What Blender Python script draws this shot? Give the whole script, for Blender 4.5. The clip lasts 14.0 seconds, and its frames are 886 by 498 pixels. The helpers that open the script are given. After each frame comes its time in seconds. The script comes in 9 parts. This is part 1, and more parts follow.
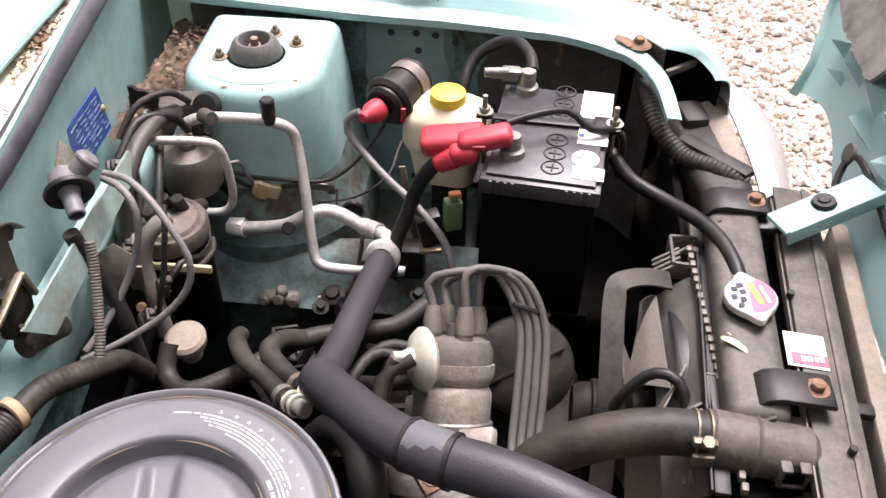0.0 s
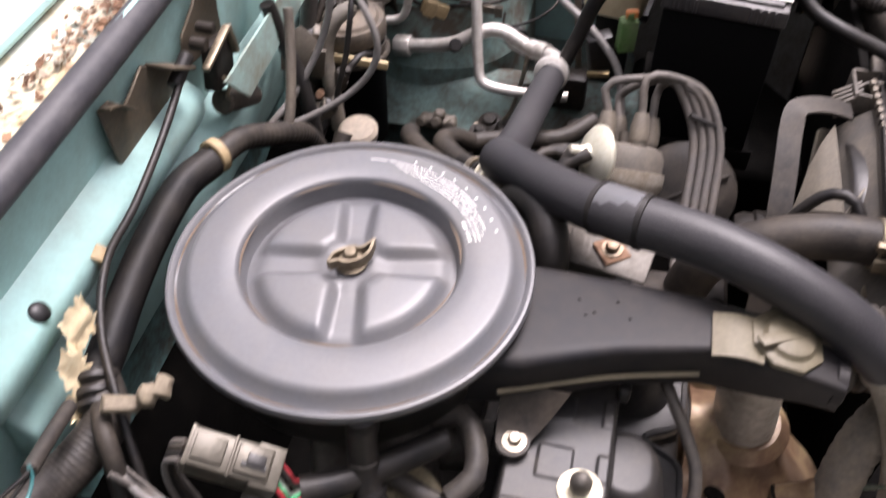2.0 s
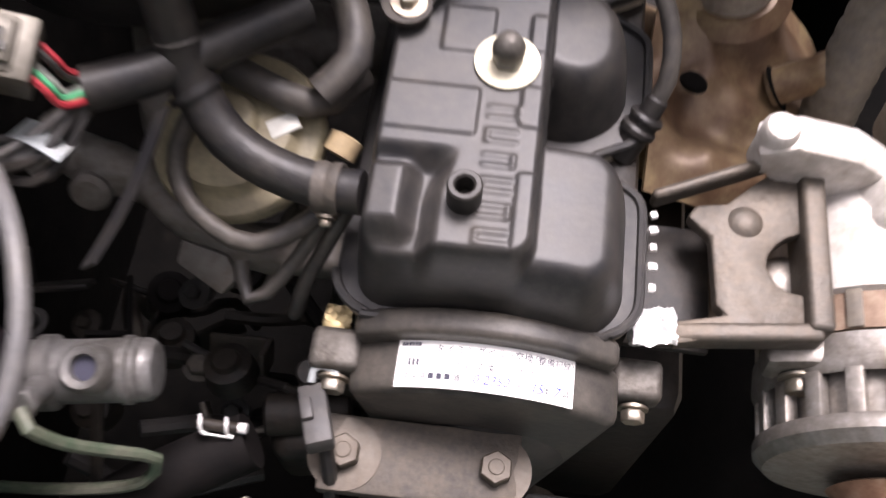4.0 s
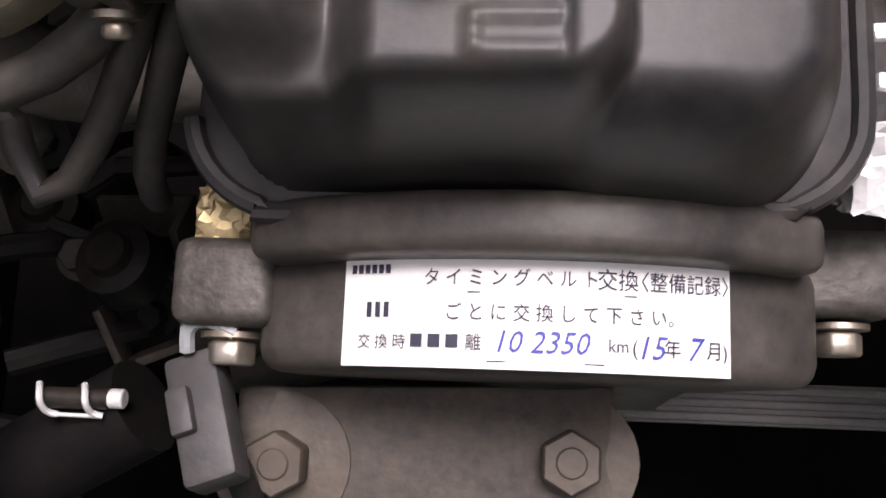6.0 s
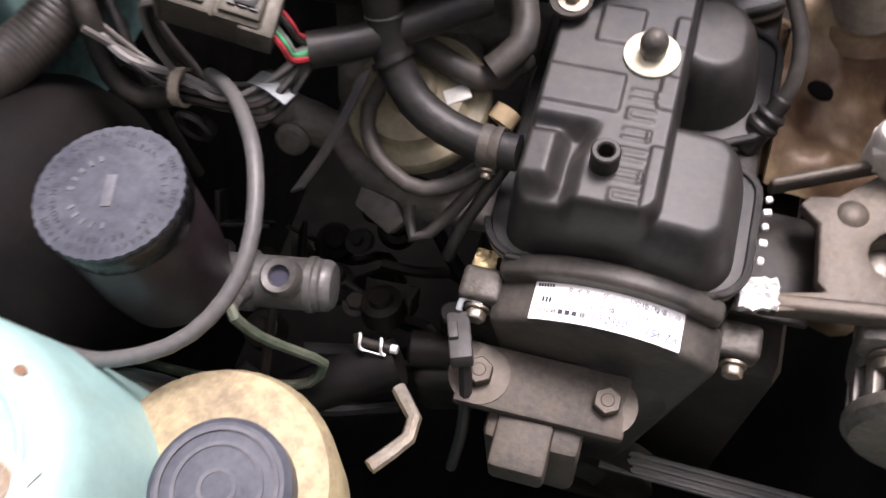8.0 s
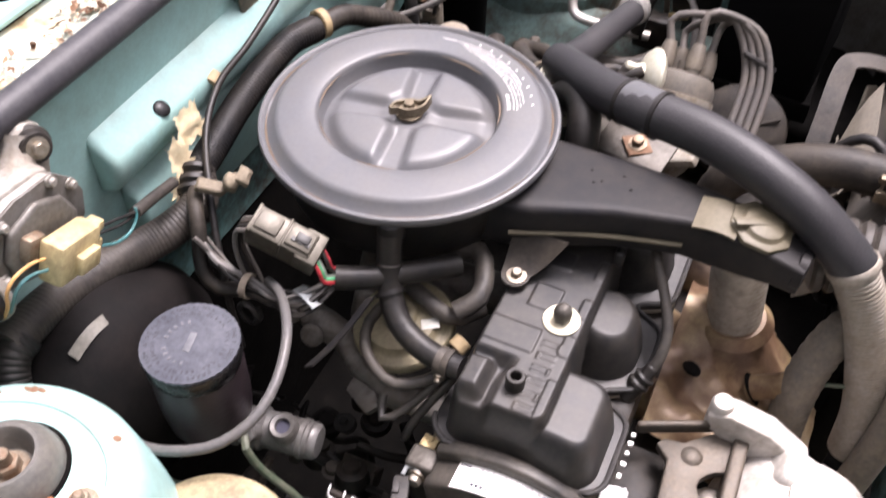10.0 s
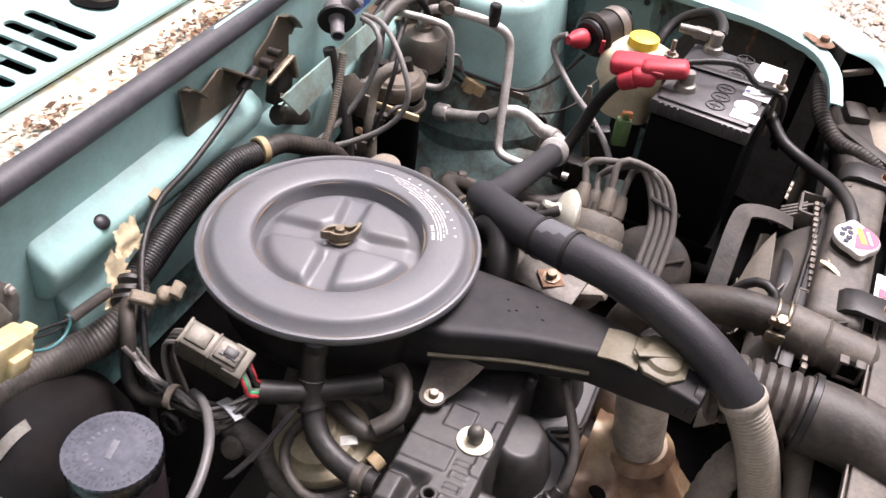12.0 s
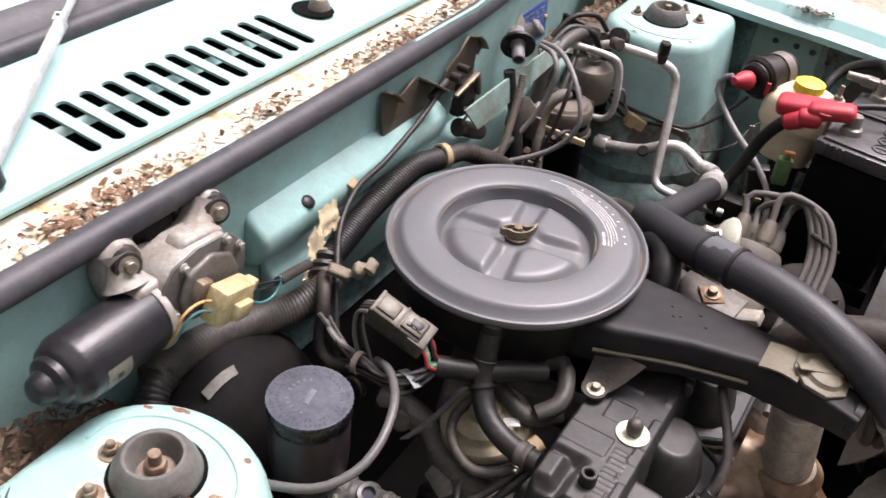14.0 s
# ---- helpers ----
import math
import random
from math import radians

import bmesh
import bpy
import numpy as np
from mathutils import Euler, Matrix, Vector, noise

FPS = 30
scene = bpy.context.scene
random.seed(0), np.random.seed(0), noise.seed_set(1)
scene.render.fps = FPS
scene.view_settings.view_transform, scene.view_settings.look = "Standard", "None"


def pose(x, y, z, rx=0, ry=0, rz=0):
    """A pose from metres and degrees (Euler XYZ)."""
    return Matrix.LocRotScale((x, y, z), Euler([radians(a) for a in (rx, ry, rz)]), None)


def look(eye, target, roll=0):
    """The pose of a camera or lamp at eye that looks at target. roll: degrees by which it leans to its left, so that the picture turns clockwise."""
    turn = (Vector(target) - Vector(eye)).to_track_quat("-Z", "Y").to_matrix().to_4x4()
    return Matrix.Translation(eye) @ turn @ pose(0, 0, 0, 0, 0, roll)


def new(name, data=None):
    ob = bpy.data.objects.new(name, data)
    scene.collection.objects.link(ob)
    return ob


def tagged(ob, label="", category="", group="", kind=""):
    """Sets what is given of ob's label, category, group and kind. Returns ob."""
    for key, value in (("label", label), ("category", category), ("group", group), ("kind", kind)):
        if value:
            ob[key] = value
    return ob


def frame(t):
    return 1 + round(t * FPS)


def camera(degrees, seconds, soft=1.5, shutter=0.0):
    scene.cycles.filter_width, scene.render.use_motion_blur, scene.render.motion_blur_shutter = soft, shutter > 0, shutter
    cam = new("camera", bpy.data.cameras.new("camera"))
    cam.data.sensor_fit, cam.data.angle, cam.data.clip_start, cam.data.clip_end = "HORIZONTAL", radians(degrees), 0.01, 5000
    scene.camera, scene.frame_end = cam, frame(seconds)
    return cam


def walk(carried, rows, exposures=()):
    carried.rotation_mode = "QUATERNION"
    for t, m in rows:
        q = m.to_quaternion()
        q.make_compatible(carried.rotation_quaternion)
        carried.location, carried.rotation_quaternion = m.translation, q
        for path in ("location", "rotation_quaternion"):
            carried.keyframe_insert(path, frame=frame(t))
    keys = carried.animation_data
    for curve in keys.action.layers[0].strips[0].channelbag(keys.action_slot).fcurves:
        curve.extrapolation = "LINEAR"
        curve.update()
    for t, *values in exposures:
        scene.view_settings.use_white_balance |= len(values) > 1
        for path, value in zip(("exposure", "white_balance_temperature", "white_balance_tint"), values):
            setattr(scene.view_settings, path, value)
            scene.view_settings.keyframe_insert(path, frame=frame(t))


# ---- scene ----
cam = camera(51.8, 14.0, shutter=0.5)
PATH = [
    (0, (0.051, 0.044, 1.459), (-0.067, 1.525, 0.121), 1.2),
    (0.5, (0.042, 0.028, 1.448), (-0.033, 1.525, 0.124), 1.9),
    (1, (0.029, -0.003, 1.433), (-0.089, 1.487, 0.105), 2.1),
    (1.5, (0.007, -0.033, 1.411), (-0.212, 1.399, 0.032), 1.4),
    (2, (-0.014, -0.069, 1.368), (-0.307, 1.279, -0.08), 0.8),
    (2.5, (-0.006, -0.086, 1.325), (-0.346, 1.153, -0.208), -1.7),
    (3, (0.002, -0.094, 1.294), (-0.295, 1.034, -0.331), -1.5),
    (3.5, (0.02, -0.068, 1.274), (-0.189, 0.884, -0.473), -1.6),
    (3.8, (0.017, -0.037, 1.2), (-0.117, 0.869, -0.581), 0.2),
    (4, (0.017, -0.01, 1.145), (-0.09, 0.858, -0.654), 0.4),
    (4.2, (0.012, 0.018, 1.09), (-0.061, 0.836, -0.734), 1.2),
    (6.3, (0.017, 0.111, 0.927), (-0.185, 0.423, -1.038), -31.2),
    (6.5, (0.017, 0.109, 0.944), (-0.21, 0.423, -1.018), -33.8),
    (7, (0.005, 0.065, 1.013), (-0.253, 0.571, -0.904), -23.1),
    (7.2, (-0.006, 0.037, 1.056), (-0.273, 0.632, -0.835), -18.6),
    (9.3, (0.093, -0.199, 1.354), (-0.463, 0.869, -0.243), -1.5),
    (9.5, (0.099, -0.202, 1.367), (-0.452, 0.913, -0.199), -0.6),
    (10, (0.111, -0.21, 1.397), (-0.429, 1.021, -0.084), 1.5),
    (10.5, (0.118, -0.213, 1.412), (-0.42, 1.127, 0.029), 3.0),
    (11, (0.126, -0.209, 1.422), (-0.41, 1.19, 0.097), 3.9),
    (11.5, (0.129, -0.214, 1.426), (-0.384, 1.22, 0.13), 5.8),
    (12, (0.126, -0.241, 1.432), (-0.354, 1.22, 0.153), 7.9),
    (12.5, (0.115, -0.282, 1.426), (-0.385, 1.192, 0.17), 8.4),
    (13, (0.106, -0.303, 1.417), (-0.472, 1.156, 0.177), 7.0),
    (13.5, (0.106, -0.321, 1.411), (-0.562, 1.119, 0.194), 6.4),
    (14, (0.113, -0.345, 1.424), (-0.629, 1.062, 0.212), 7.0),
]
EXPOSURES = [(0.0, 1.22, 6500, 25), (2.0, 1.20, 6500, 25), (2.7, 1.18, 6500, 25), (3.3, 1.32, 6500, 25), (4.2, 1.30, 6500, 25), (6.3, 0.48, 6500, 25), (6.6, 0.50, 6500, 25), (7.2, 0.72, 6500, 25), (9.3, 1.3, 6500, 25), (10.5, 1.42, 6500, 25), (11.5, 1.36, 6500, 25), (13.0, 1.1, 6500, 24), (14.0, 1.0, 6500, 23)]
walk(cam, [(t, look(eye, target, roll)) for t, eye, target, roll in PATH], EXPOSURES)

# ---- world and sun ----
world = bpy.data.worlds.new("world")
scene.world = world
world.use_nodes = True
wn, wl = world.node_tree.nodes, world.node_tree.links
sky = wn.new("ShaderNodeTexSky")
sky.sky_type, sky.sun_disc = "NISHITA", False
sky.sun_elevation, sky.sun_rotation = radians(67), radians(20)
sky.air_density, sky.dust_density, sky.ozone_density = 1.0, 4.0, 1.0
wn["Background"].inputs["Strength"].default_value = 0.15
# overcast: most of the blue is washed out of the sky
hsv = wn.new("ShaderNodeHueSaturation")
hsv.inputs["Saturation"].default_value = 0.10
wl.new(sky.outputs[0], hsv.inputs["Color"])
wl.new(hsv.outputs[0], wn["Background"].inputs["Color"])
sun = new("sun", bpy.data.lights.new("sun", "SUN"))
sun.data.energy, sun.data.angle, sun.data.color = 3.0, radians(24), (1.0, 0.97, 0.93)
sun.matrix_world = look((0.7, 1.9, 4.8), (0, 0, 0))


# ---- materials ----
def material(name, color, rough=0.5, metal=0.0, dust=(0.23, 0.20, 0.16), dusty=0.25, scale=14.0, grain=0.3, bump=0.22, fine=260.0, coat=0.0, spec=0.4):
    """Surface with two scales of variation: settled dust in soft patches, and fine grain with relief."""
    m = bpy.data.materials.new(name)
    m.use_nodes = True
    n, l = m.node_tree.nodes, m.node_tree.links
    b = n["Principled BSDF"]
    co = n.new("ShaderNodeNewGeometry")
    big = n.new("ShaderNodeTexNoise")
    big.inputs["Scale"].default_value, big.inputs["Detail"].default_value, big.inputs["Roughness"].default_value = scale, 6.0, 0.62
    small = n.new("ShaderNodeTexNoise")
    small.inputs["Scale"].default_value, small.inputs["Detail"].default_value = fine, 4.0
    mid = n.new("ShaderNodeTexNoise")
    mid.inputs["Scale"].default_value, mid.inputs["Detail"].default_value, mid.inputs["Roughness"].default_value = scale * 5.3, 8.0, 0.7
    for t in (big, small, mid):
        l.new(co.outputs["Position"], t.inputs["Vector"])
    both = n.new("ShaderNodeMix")
    both.inputs["Factor"].default_value = 0.42
    l.new(big.outputs["Fac"], both.inputs["A"])
    l.new(mid.outputs["Fac"], both.inputs["B"])
    ramp = n.new("ShaderNodeMapRange")
    ramp.inputs["From Min"].default_value, ramp.inputs["From Max"].default_value = 0.40, 0.64
    ramp.inputs["To Max"].default_value = dusty * 1.6
    l.new(both.outputs["Result"], ramp.inputs["Value"])
    mix = n.new("ShaderNodeMix")
    mix.data_type = "RGBA"
    mix.inputs["A"].default_value, mix.inputs["B"].default_value = (*color, 1), (*dust, 1)
    l.new(ramp.outputs["Result"], mix.inputs["Factor"])
    shade = n.new("ShaderNodeMix")
    shade.data_type, shade.blend_type = "RGBA", "OVERLAY"
    shade.inputs["Factor"].default_value = grain
    l.new(mix.outputs["Result"], shade.inputs["A"])
    l.new(small.outputs["Fac"], shade.inputs["B"])
    l.new(shade.outputs["Result"], b.inputs["Base Color"])
    rr = n.new("ShaderNodeMapRange")
    rr.inputs["To Min"].default_value, rr.inputs["To Max"].default_value = max(rough - 0.1, 0.05), min(rough + 0.18, 1)
    l.new(both.outputs["Result"], rr.inputs["Value"])
    l.new(rr.outputs["Result"], b.inputs["Roughness"])
    b.inputs["Metallic"].default_value = metal
    b.inputs["Coat Weight"].default_value = coat
    b.inputs["Specular IOR Level"].default_value = spec
    if bump:
        bp = n.new("ShaderNodeBump")
        bp.inputs["Strength"].default_value, bp.inputs["Distance"].default_value = bump, 0.0012
        l.new(small.outputs["Fac"], bp.inputs["Height"])
        l.new(bp.outputs["Normal"], b.inputs["Normal"])
    return m


def mottled(name, stops, scale, rough=0.8, metal=0.0, bump=0.4, detail=8.0, spec=0.5):
    """Rust, dirt or leaf litter: a noise over several colours."""
    m = bpy.data.materials.new(name)
    m.use_nodes = True
    n, l = m.node_tree.nodes, m.node_tree.links
    b = n["Principled BSDF"]
    co = n.new("ShaderNodeNewGeometry")
    t = n.new("ShaderNodeTexNoise")
    t.inputs["Scale"].default_value, t.inputs["Detail"].default_value, t.inputs["Roughness"].default_value = scale, detail, 0.68
    l.new(co.outputs["Position"], t.inputs["Vector"])
    r = n.new("ShaderNodeValToRGB")
    while len(r.color_ramp.elements) < len(stops):
        r.color_ramp.elements.new(0.5)
    for e, (p, c) in zip(r.color_ramp.elements, stops):
        e.position, e.color = p, (*c, 1)
    l.new(t.outputs["Fac"], r.inputs["Fac"])
    l.new(r.outputs["Color"], b.inputs["Base Color"])
    b.inputs["Roughness"].default_value, b.inputs["Metallic"].default_value = rough, metal
    b.inputs["Specular IOR Level"].default_value = spec
    bp = n.new("ShaderNodeBump")
    bp.inputs["Strength"].default_value, bp.inputs["Distance"].default_value = bump, 0.002
    l.new(t.outputs["Fac"], bp.inputs["Height"])
    l.new(bp.outputs["Normal"], b.inputs["Normal"])
    return m


def pieces(name, stops, rough=0.9):
    """Many small pieces, each with a tone of its own."""
    m = bpy.data.materials.new(name)
    m.use_nodes = True
    n, l = m.node_tree.nodes, m.node_tree.links
    g = n.new("ShaderNodeNewGeometry")
    r = n.new("ShaderNodeValToRGB")
    while len(r.color_ramp.elements) < len(stops):
        r.color_ramp.elements.new(0.5)
    for e, (p, c) in zip(r.color_ramp.elements, stops):
        e.position, e.color = p, (*c, 1)
    l.new(g.outputs["Random Per Island"], r.inputs["Fac"])
    l.new(r.outputs["Color"], n["Principled BSDF"].inputs["Base Color"])
    n["Principled BSDF"].inputs["Roughness"].default_value = rough
    return m


BROWN = (0.045, 0.038, 0.030)
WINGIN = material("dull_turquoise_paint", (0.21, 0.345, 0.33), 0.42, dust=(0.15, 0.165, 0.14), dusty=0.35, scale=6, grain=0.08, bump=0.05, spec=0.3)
GUSSET = material("dusty_turquoise_gusset", (0.24, 0.355, 0.325), 0.5, dust=(0.17, 0.145, 0.105), dusty=0.62, scale=11, grain=0.15, bump=0.25, spec=0.25)
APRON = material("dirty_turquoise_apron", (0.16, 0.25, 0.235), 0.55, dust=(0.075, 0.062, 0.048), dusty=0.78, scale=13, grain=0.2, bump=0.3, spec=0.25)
PAINT = material("turquoise_paint", (0.285, 0.475, 0.455), 0.34, dust=(0.30, 0.37, 0.34), dusty=0.3, scale=9, grain=0.06, bump=0.04, spec=0.3)
STAINED = material("stained_turquoise_paint", (0.30, 0.495, 0.472), 0.34, dust=(0.16, 0.165, 0.13), dusty=0.32, scale=7, grain=0.10, bump=0.06)
RAIL = material("dark_rail_turquoise", (0.050, 0.078, 0.074), 0.7, dust=(0.050, 0.042, 0.033), dusty=0.7, scale=10, bump=0.3, spec=0.12)
# step between clean paint and the wall's painted shade
WINGMID = material("half_shaded_turquoise", (0.16, 0.27, 0.26), 0.48, dust=(0.09, 0.09, 0.078), dusty=0.55, scale=10, grain=0.1, bump=0.1, spec=0.3)
CAVITYDARK = mottled("dark_cavity_dirt", [(0.3, (0.012, 0.010, 0.009)), (0.55, (0.030, 0.026, 0.022)), (0.8, (0.085, 0.070, 0.055))], 45, 0.85, 0.0, 0.9, spec=0.15)
SWGREY = material("grey_moulding", (0.135, 0.128, 0.132), 0.5, dust=(0.16, 0.145, 0.135), dusty=0.4, scale=26)
# road dirt with the wing lip's shade mixed into its colour
DIRTSHADE = material("dirty_shaded_wall", (0.095, 0.095, 0.090), 0.6, dust=(0.055, 0.045, 0.038), dusty=0.6, scale=9, grain=0.3, bump=0.35, spec=0.2)
GRIMYDARK = material("grimy_dark_turquoise", (0.12, 0.24, 0.235), 0.5, dust=(0.045, 0.038, 0.030), dusty=0.75, scale=16, grain=0.15, bump=0.2)
LID = material("satin_black_lid", (0.090, 0.093, 0.101), 0.40, dust=(0.125, 0.115, 0.104), dusty=0.28, scale=12, grain=0.14, bump=0.06, spec=0.5)
SNORK = material("satin_black_steel", (0.012, 0.012, 0.014), 0.46, dust=(0.045, 0.039, 0.033), dusty=0.3, scale=12, grain=0.1, bump=0.06, spec=0.16)
BLACK = material("black_plastic", (0.006, 0.006, 0.007), 0.38, dust=BROWN, dusty=0.25, spec=0.35)
GLOSSBLACK = material("gloss_black_plastic", (0.004, 0.004, 0.005), 0.22, dust=(0.010, 0.009, 0.009), dusty=0.15, spec=0.45)
BATTERY = material("battery_black", (0.003, 0.003, 0.0034), 0.65, dust=(0.005, 0.0046, 0.0046), dusty=0.2, spec=0.06)
BATLID = material("battery_lid_grey", (0.034, 0.033, 0.036), 0.30, dust=(0.10, 0.092, 0.085), dusty=0.4)
RUBBER = material("black_rubber", (0.008, 0.0077, 0.0085), 0.44, dust=BROWN, dusty=0.32, scale=22, spec=0.35)
FOAM = material("foam_insulation", (0.024, 0.023, 0.026), 0.46, dust=(0.05, 0.048, 0.048), dusty=0.25, scale=8, bump=0.25, fine=500)
DUSTY = material("dusty_rubber", (0.011, 0.010, 0.0095), 0.52, dust=(0.060, 0.049, 0.038), dusty=0.5, scale=18, bump=0.3, spec=0.3)
GREASE = material("greasy_casting", (0.008, 0.007, 0.0065), 0.5, dust=(0.045, 0.035, 0.026), dusty=0.45, scale=24, grain=0.3, bump=0.6, fine=120, spec=0.25)
COVER = material("painted_black_cover", (0.011, 0.0115, 0.013), 0.44, dust=(0.066, 0.058, 0.049), dusty=0.42, scale=13, bump=0.10)
CAST = material("dull_aluminium", (0.31, 0.29, 0.265), 0.46, metal=0.75, dust=(0.12, 0.095, 0.07), dusty=0.5, scale=26, bump=0.35)
PIPE = material("aluminium_pipe", (0.66, 0.64, 0.61), 0.34, metal=0.45, dust=(0.26, 0.21, 0.15), dusty=0.4, scale=20)
STEEL = material("zinc_steel", (0.36, 0.33, 0.28), 0.40, metal=0.85, dust=(0.20, 0.14, 0.08), dusty=0.45, scale=45)
BRASS = material("yellow_zinc", (0.48, 0.38, 0.20), 0.42, metal=0.7, dust=(0.18, 0.13, 0.08), dusty=0.4, scale=40)
SILVER = material("crumpled_foil", (0.85, 0.84, 0.82), 0.35, metal=0.4, dusty=0.1, bump=0.7, fine=160)
OLIVE = material("olive_plastic", (0.115, 0.10, 0.064), 0.5, dust=(0.125, 0.105, 0.075), dusty=0.4)
AGED = material("aged_zinc", (0.23, 0.195, 0.14), 0.42, metal=0.6, dust=(0.09, 0.065, 0.04), dusty=0.5, scale=60)
WIPERCAST = material("chalky_casting", (0.33, 0.32, 0.295), 0.5, metal=0.15, dust=(0.15, 0.115, 0.08), dusty=0.5, scale=26, bump=0.4)
MOUNTRUB = material("weathered_steel_dome", (0.085, 0.083, 0.078), 0.40, dust=(0.155, 0.140, 0.115), dusty=0.4, scale=40)
BEIGE = material("beige_casting", (0.23, 0.20, 0.125), 0.5, dust=(0.16, 0.13, 0.09), dusty=0.5, scale=30)
GREYCON = material("grey_connector", (0.16, 0.15, 0.125), 0.5, dust=(0.07, 0.06, 0.05), dusty=0.5, scale=30)
TAN = material("tan_plastic", (0.34, 0.255, 0.135), 0.6, dust=(0.2, 0.15, 0.1), dusty=0.4)
PAPER = material("peeling_paper", (0.78, 0.67, 0.44), 0.85, dust=(0.5, 0.36, 0.2), dusty=0.3, scale=30)
YELLOWCON = material("yellow_connector", (0.50, 0.41, 0.22), 0.5, dust=(0.20, 0.145, 0.075), dusty=0.5, scale=30)
YELLOW = material("yellow_cap", (0.83, 0.58, 0.05), 0.45, dusty=0.08)
CREAM = material("cream_plastic", (0.74, 0.66, 0.47), 0.45, dust=(0.5, 0.40, 0.22), dusty=0.3)
RED = material("red_rubber", (0.42, 0.025, 0.04), 0.45, dust=(0.35, 0.08, 0.08), dusty=0.2)
PINK = material("pink_print", (0.80, 0.10, 0.16), 0.4, dusty=0.05)
GREEN = material("green_plastic", (0.06, 0.16, 0.035), 0.5, dusty=0.3)
ORANGE = material("orange_plastic", (0.6, 0.2, 0.05), 0.5, dusty=0.2)
WHITE = material("white_label", (0.80, 0.79, 0.76), 0.5, dust=(0.6, 0.57, 0.5), dusty=0.15, bump=0.02)
INK = material("black_ink", (0.03, 0.03, 0.05), 0.6, dusty=0.0, bump=0)
BLUEINK = material("blue_ink", (0.05, 0.06, 0.30), 0.6, dusty=0.0, bump=0)
PRINT = material("white_print", (0.64, 0.64, 0.62), 0.5, dusty=0.12, bump=0)
BLUE = material("blue_plate", (0.015, 0.06, 0.30), 0.4, dust=(0.25, 0.3, 0.4), dusty=0.25, scale=40)
BROWNTANK = material("brown_reservoir", (0.020, 0.014, 0.017), 0.3, dust=(0.030, 0.023, 0.024), dusty=0.3)
GREENPIPE = material("green_pipe", (0.042, 0.070, 0.042), 0.45, dusty=0.4)
PALEZINC = material("pale_zinc", (0.72, 0.70, 0.58), 0.35, metal=0.5, dust=(0.4, 0.34, 0.2), dusty=0.25)
PALELEAD = material("pale_lead", (0.17, 0.165, 0.16), 0.45, dust=(0.13, 0.11, 0.09), dusty=0.4, scale=25)
PALETAN = material("cream_strap", (0.55, 0.44, 0.25), 0.55, dust=(0.30, 0.23, 0.13), dusty=0.35)
RADTANK = material("dusty_tank", (0.055, 0.050, 0.044), 0.55, dust=(0.15, 0.126, 0.10), dusty=0.5, scale=25, bump=0.25)
CAPBLACK = material("black_cap", (0.034, 0.037, 0.050), 0.42, dust=(0.095, 0.098, 0.115), dusty=0.4, scale=30)
WHITEALU = material("bright_casting", (0.58, 0.56, 0.53), 0.5, metal=0.25, dust=(0.30, 0.25, 0.19), dusty=0.42, scale=24, bump=0.9, fine=130)
ALUDULL = material("dull_grey_alloy", (0.15, 0.146, 0.142), 0.40, metal=0.4, dust=(0.06, 0.053, 0.044), dusty=0.55, scale=26, bump=0.3)
SERVO = material("servo_black", (0.006, 0.0056, 0.0056), 0.62, dust=(0.015, 0.012, 0.011), dusty=0.4, scale=14, spec=0.08)
POST = material("terminal_lead", (0.19, 0.18, 0.165), 0.42, metal=0.5, dust=(0.28, 0.25, 0.2), dusty=0.35, scale=60)
GLASS = material("dark_glass", (0.012, 0.014, 0.015), 0.08, dusty=0.05, bump=0)
LENS = material("headlamp_lens", (0.33, 0.31, 0.295), 0.3, dusty=0.15)
WIRE_R = material("red_wire", (0.30, 0.02, 0.03), 0.4, dusty=0.05)
WIRE_G = material("green_wire", (0.05, 0.28, 0.13), 0.4, dusty=0.05)
WIRE_W = material("pale_wire", (0.55, 0.55, 0.5), 0.4, dusty=0.2)
WIRE_O = material("orange_wire", (0.55, 0.30, 0.10), 0.4, dusty=0.2)
RECV = material("dusty_brown_metal", (0.12, 0.105, 0.088), 0.5, metal=0.2, dust=(0.19, 0.16, 0.12), dusty=0.5, scale=30)
PALETAPE = material("pale_grey_tape", (0.30, 0.33, 0.34), 0.4, dust=(0.2, 0.19, 0.17), dusty=0.4)
SEAL = material("weatherstrip_rubber", (0.024, 0.024, 0.030), 0.50, dust=(0.10, 0.095, 0.095), dusty=0.35, scale=10)
RUST = mottled("rusty_shield", [(0.30, (0.065, 0.036, 0.020)), (0.42, (0.11, 0.064, 0.037)), (0.52, (0.175, 0.118, 0.068)), (0.62, (0.26, 0.195, 0.105)), (0.72, (0.17, 0.098, 0.050))], 17, 0.45, 0.2, 0.25)
RUSTY = mottled("rust", [(0.3, (0.10, 0.05, 0.028)), (0.55, (0.21, 0.12, 0.072)), (0.8, (0.30, 0.22, 0.16))], 90, 0.85)
STATOR = mottled("stator_stack", [(0.3, (0.13, 0.085, 0.058)), (0.5, (0.22, 0.150, 0.105)), (0.75, (0.32, 0.26, 0.20))], 60, 0.7, 0.3)
GUTTER = mottled("stained_gutter", [(0.32, (0.20, 0.12, 0.06)), (0.41, (0.42, 0.34, 0.20)), (0.48, (0.50, 0.46, 0.34)), (0.56, (0.52, 0.56, 0.48)), (0.8, (0.38, 0.52, 0.48))], 22, 0.8, 0, 0.3)
DIRT = mottled("dark_dirt", [(0.3, (0.05, 0.035, 0.022)), (0.55, (0.12, 0.085, 0.055)), (0.8, (0.20, 0.15, 0.10))], 60, 0.95, 0, 0.8)
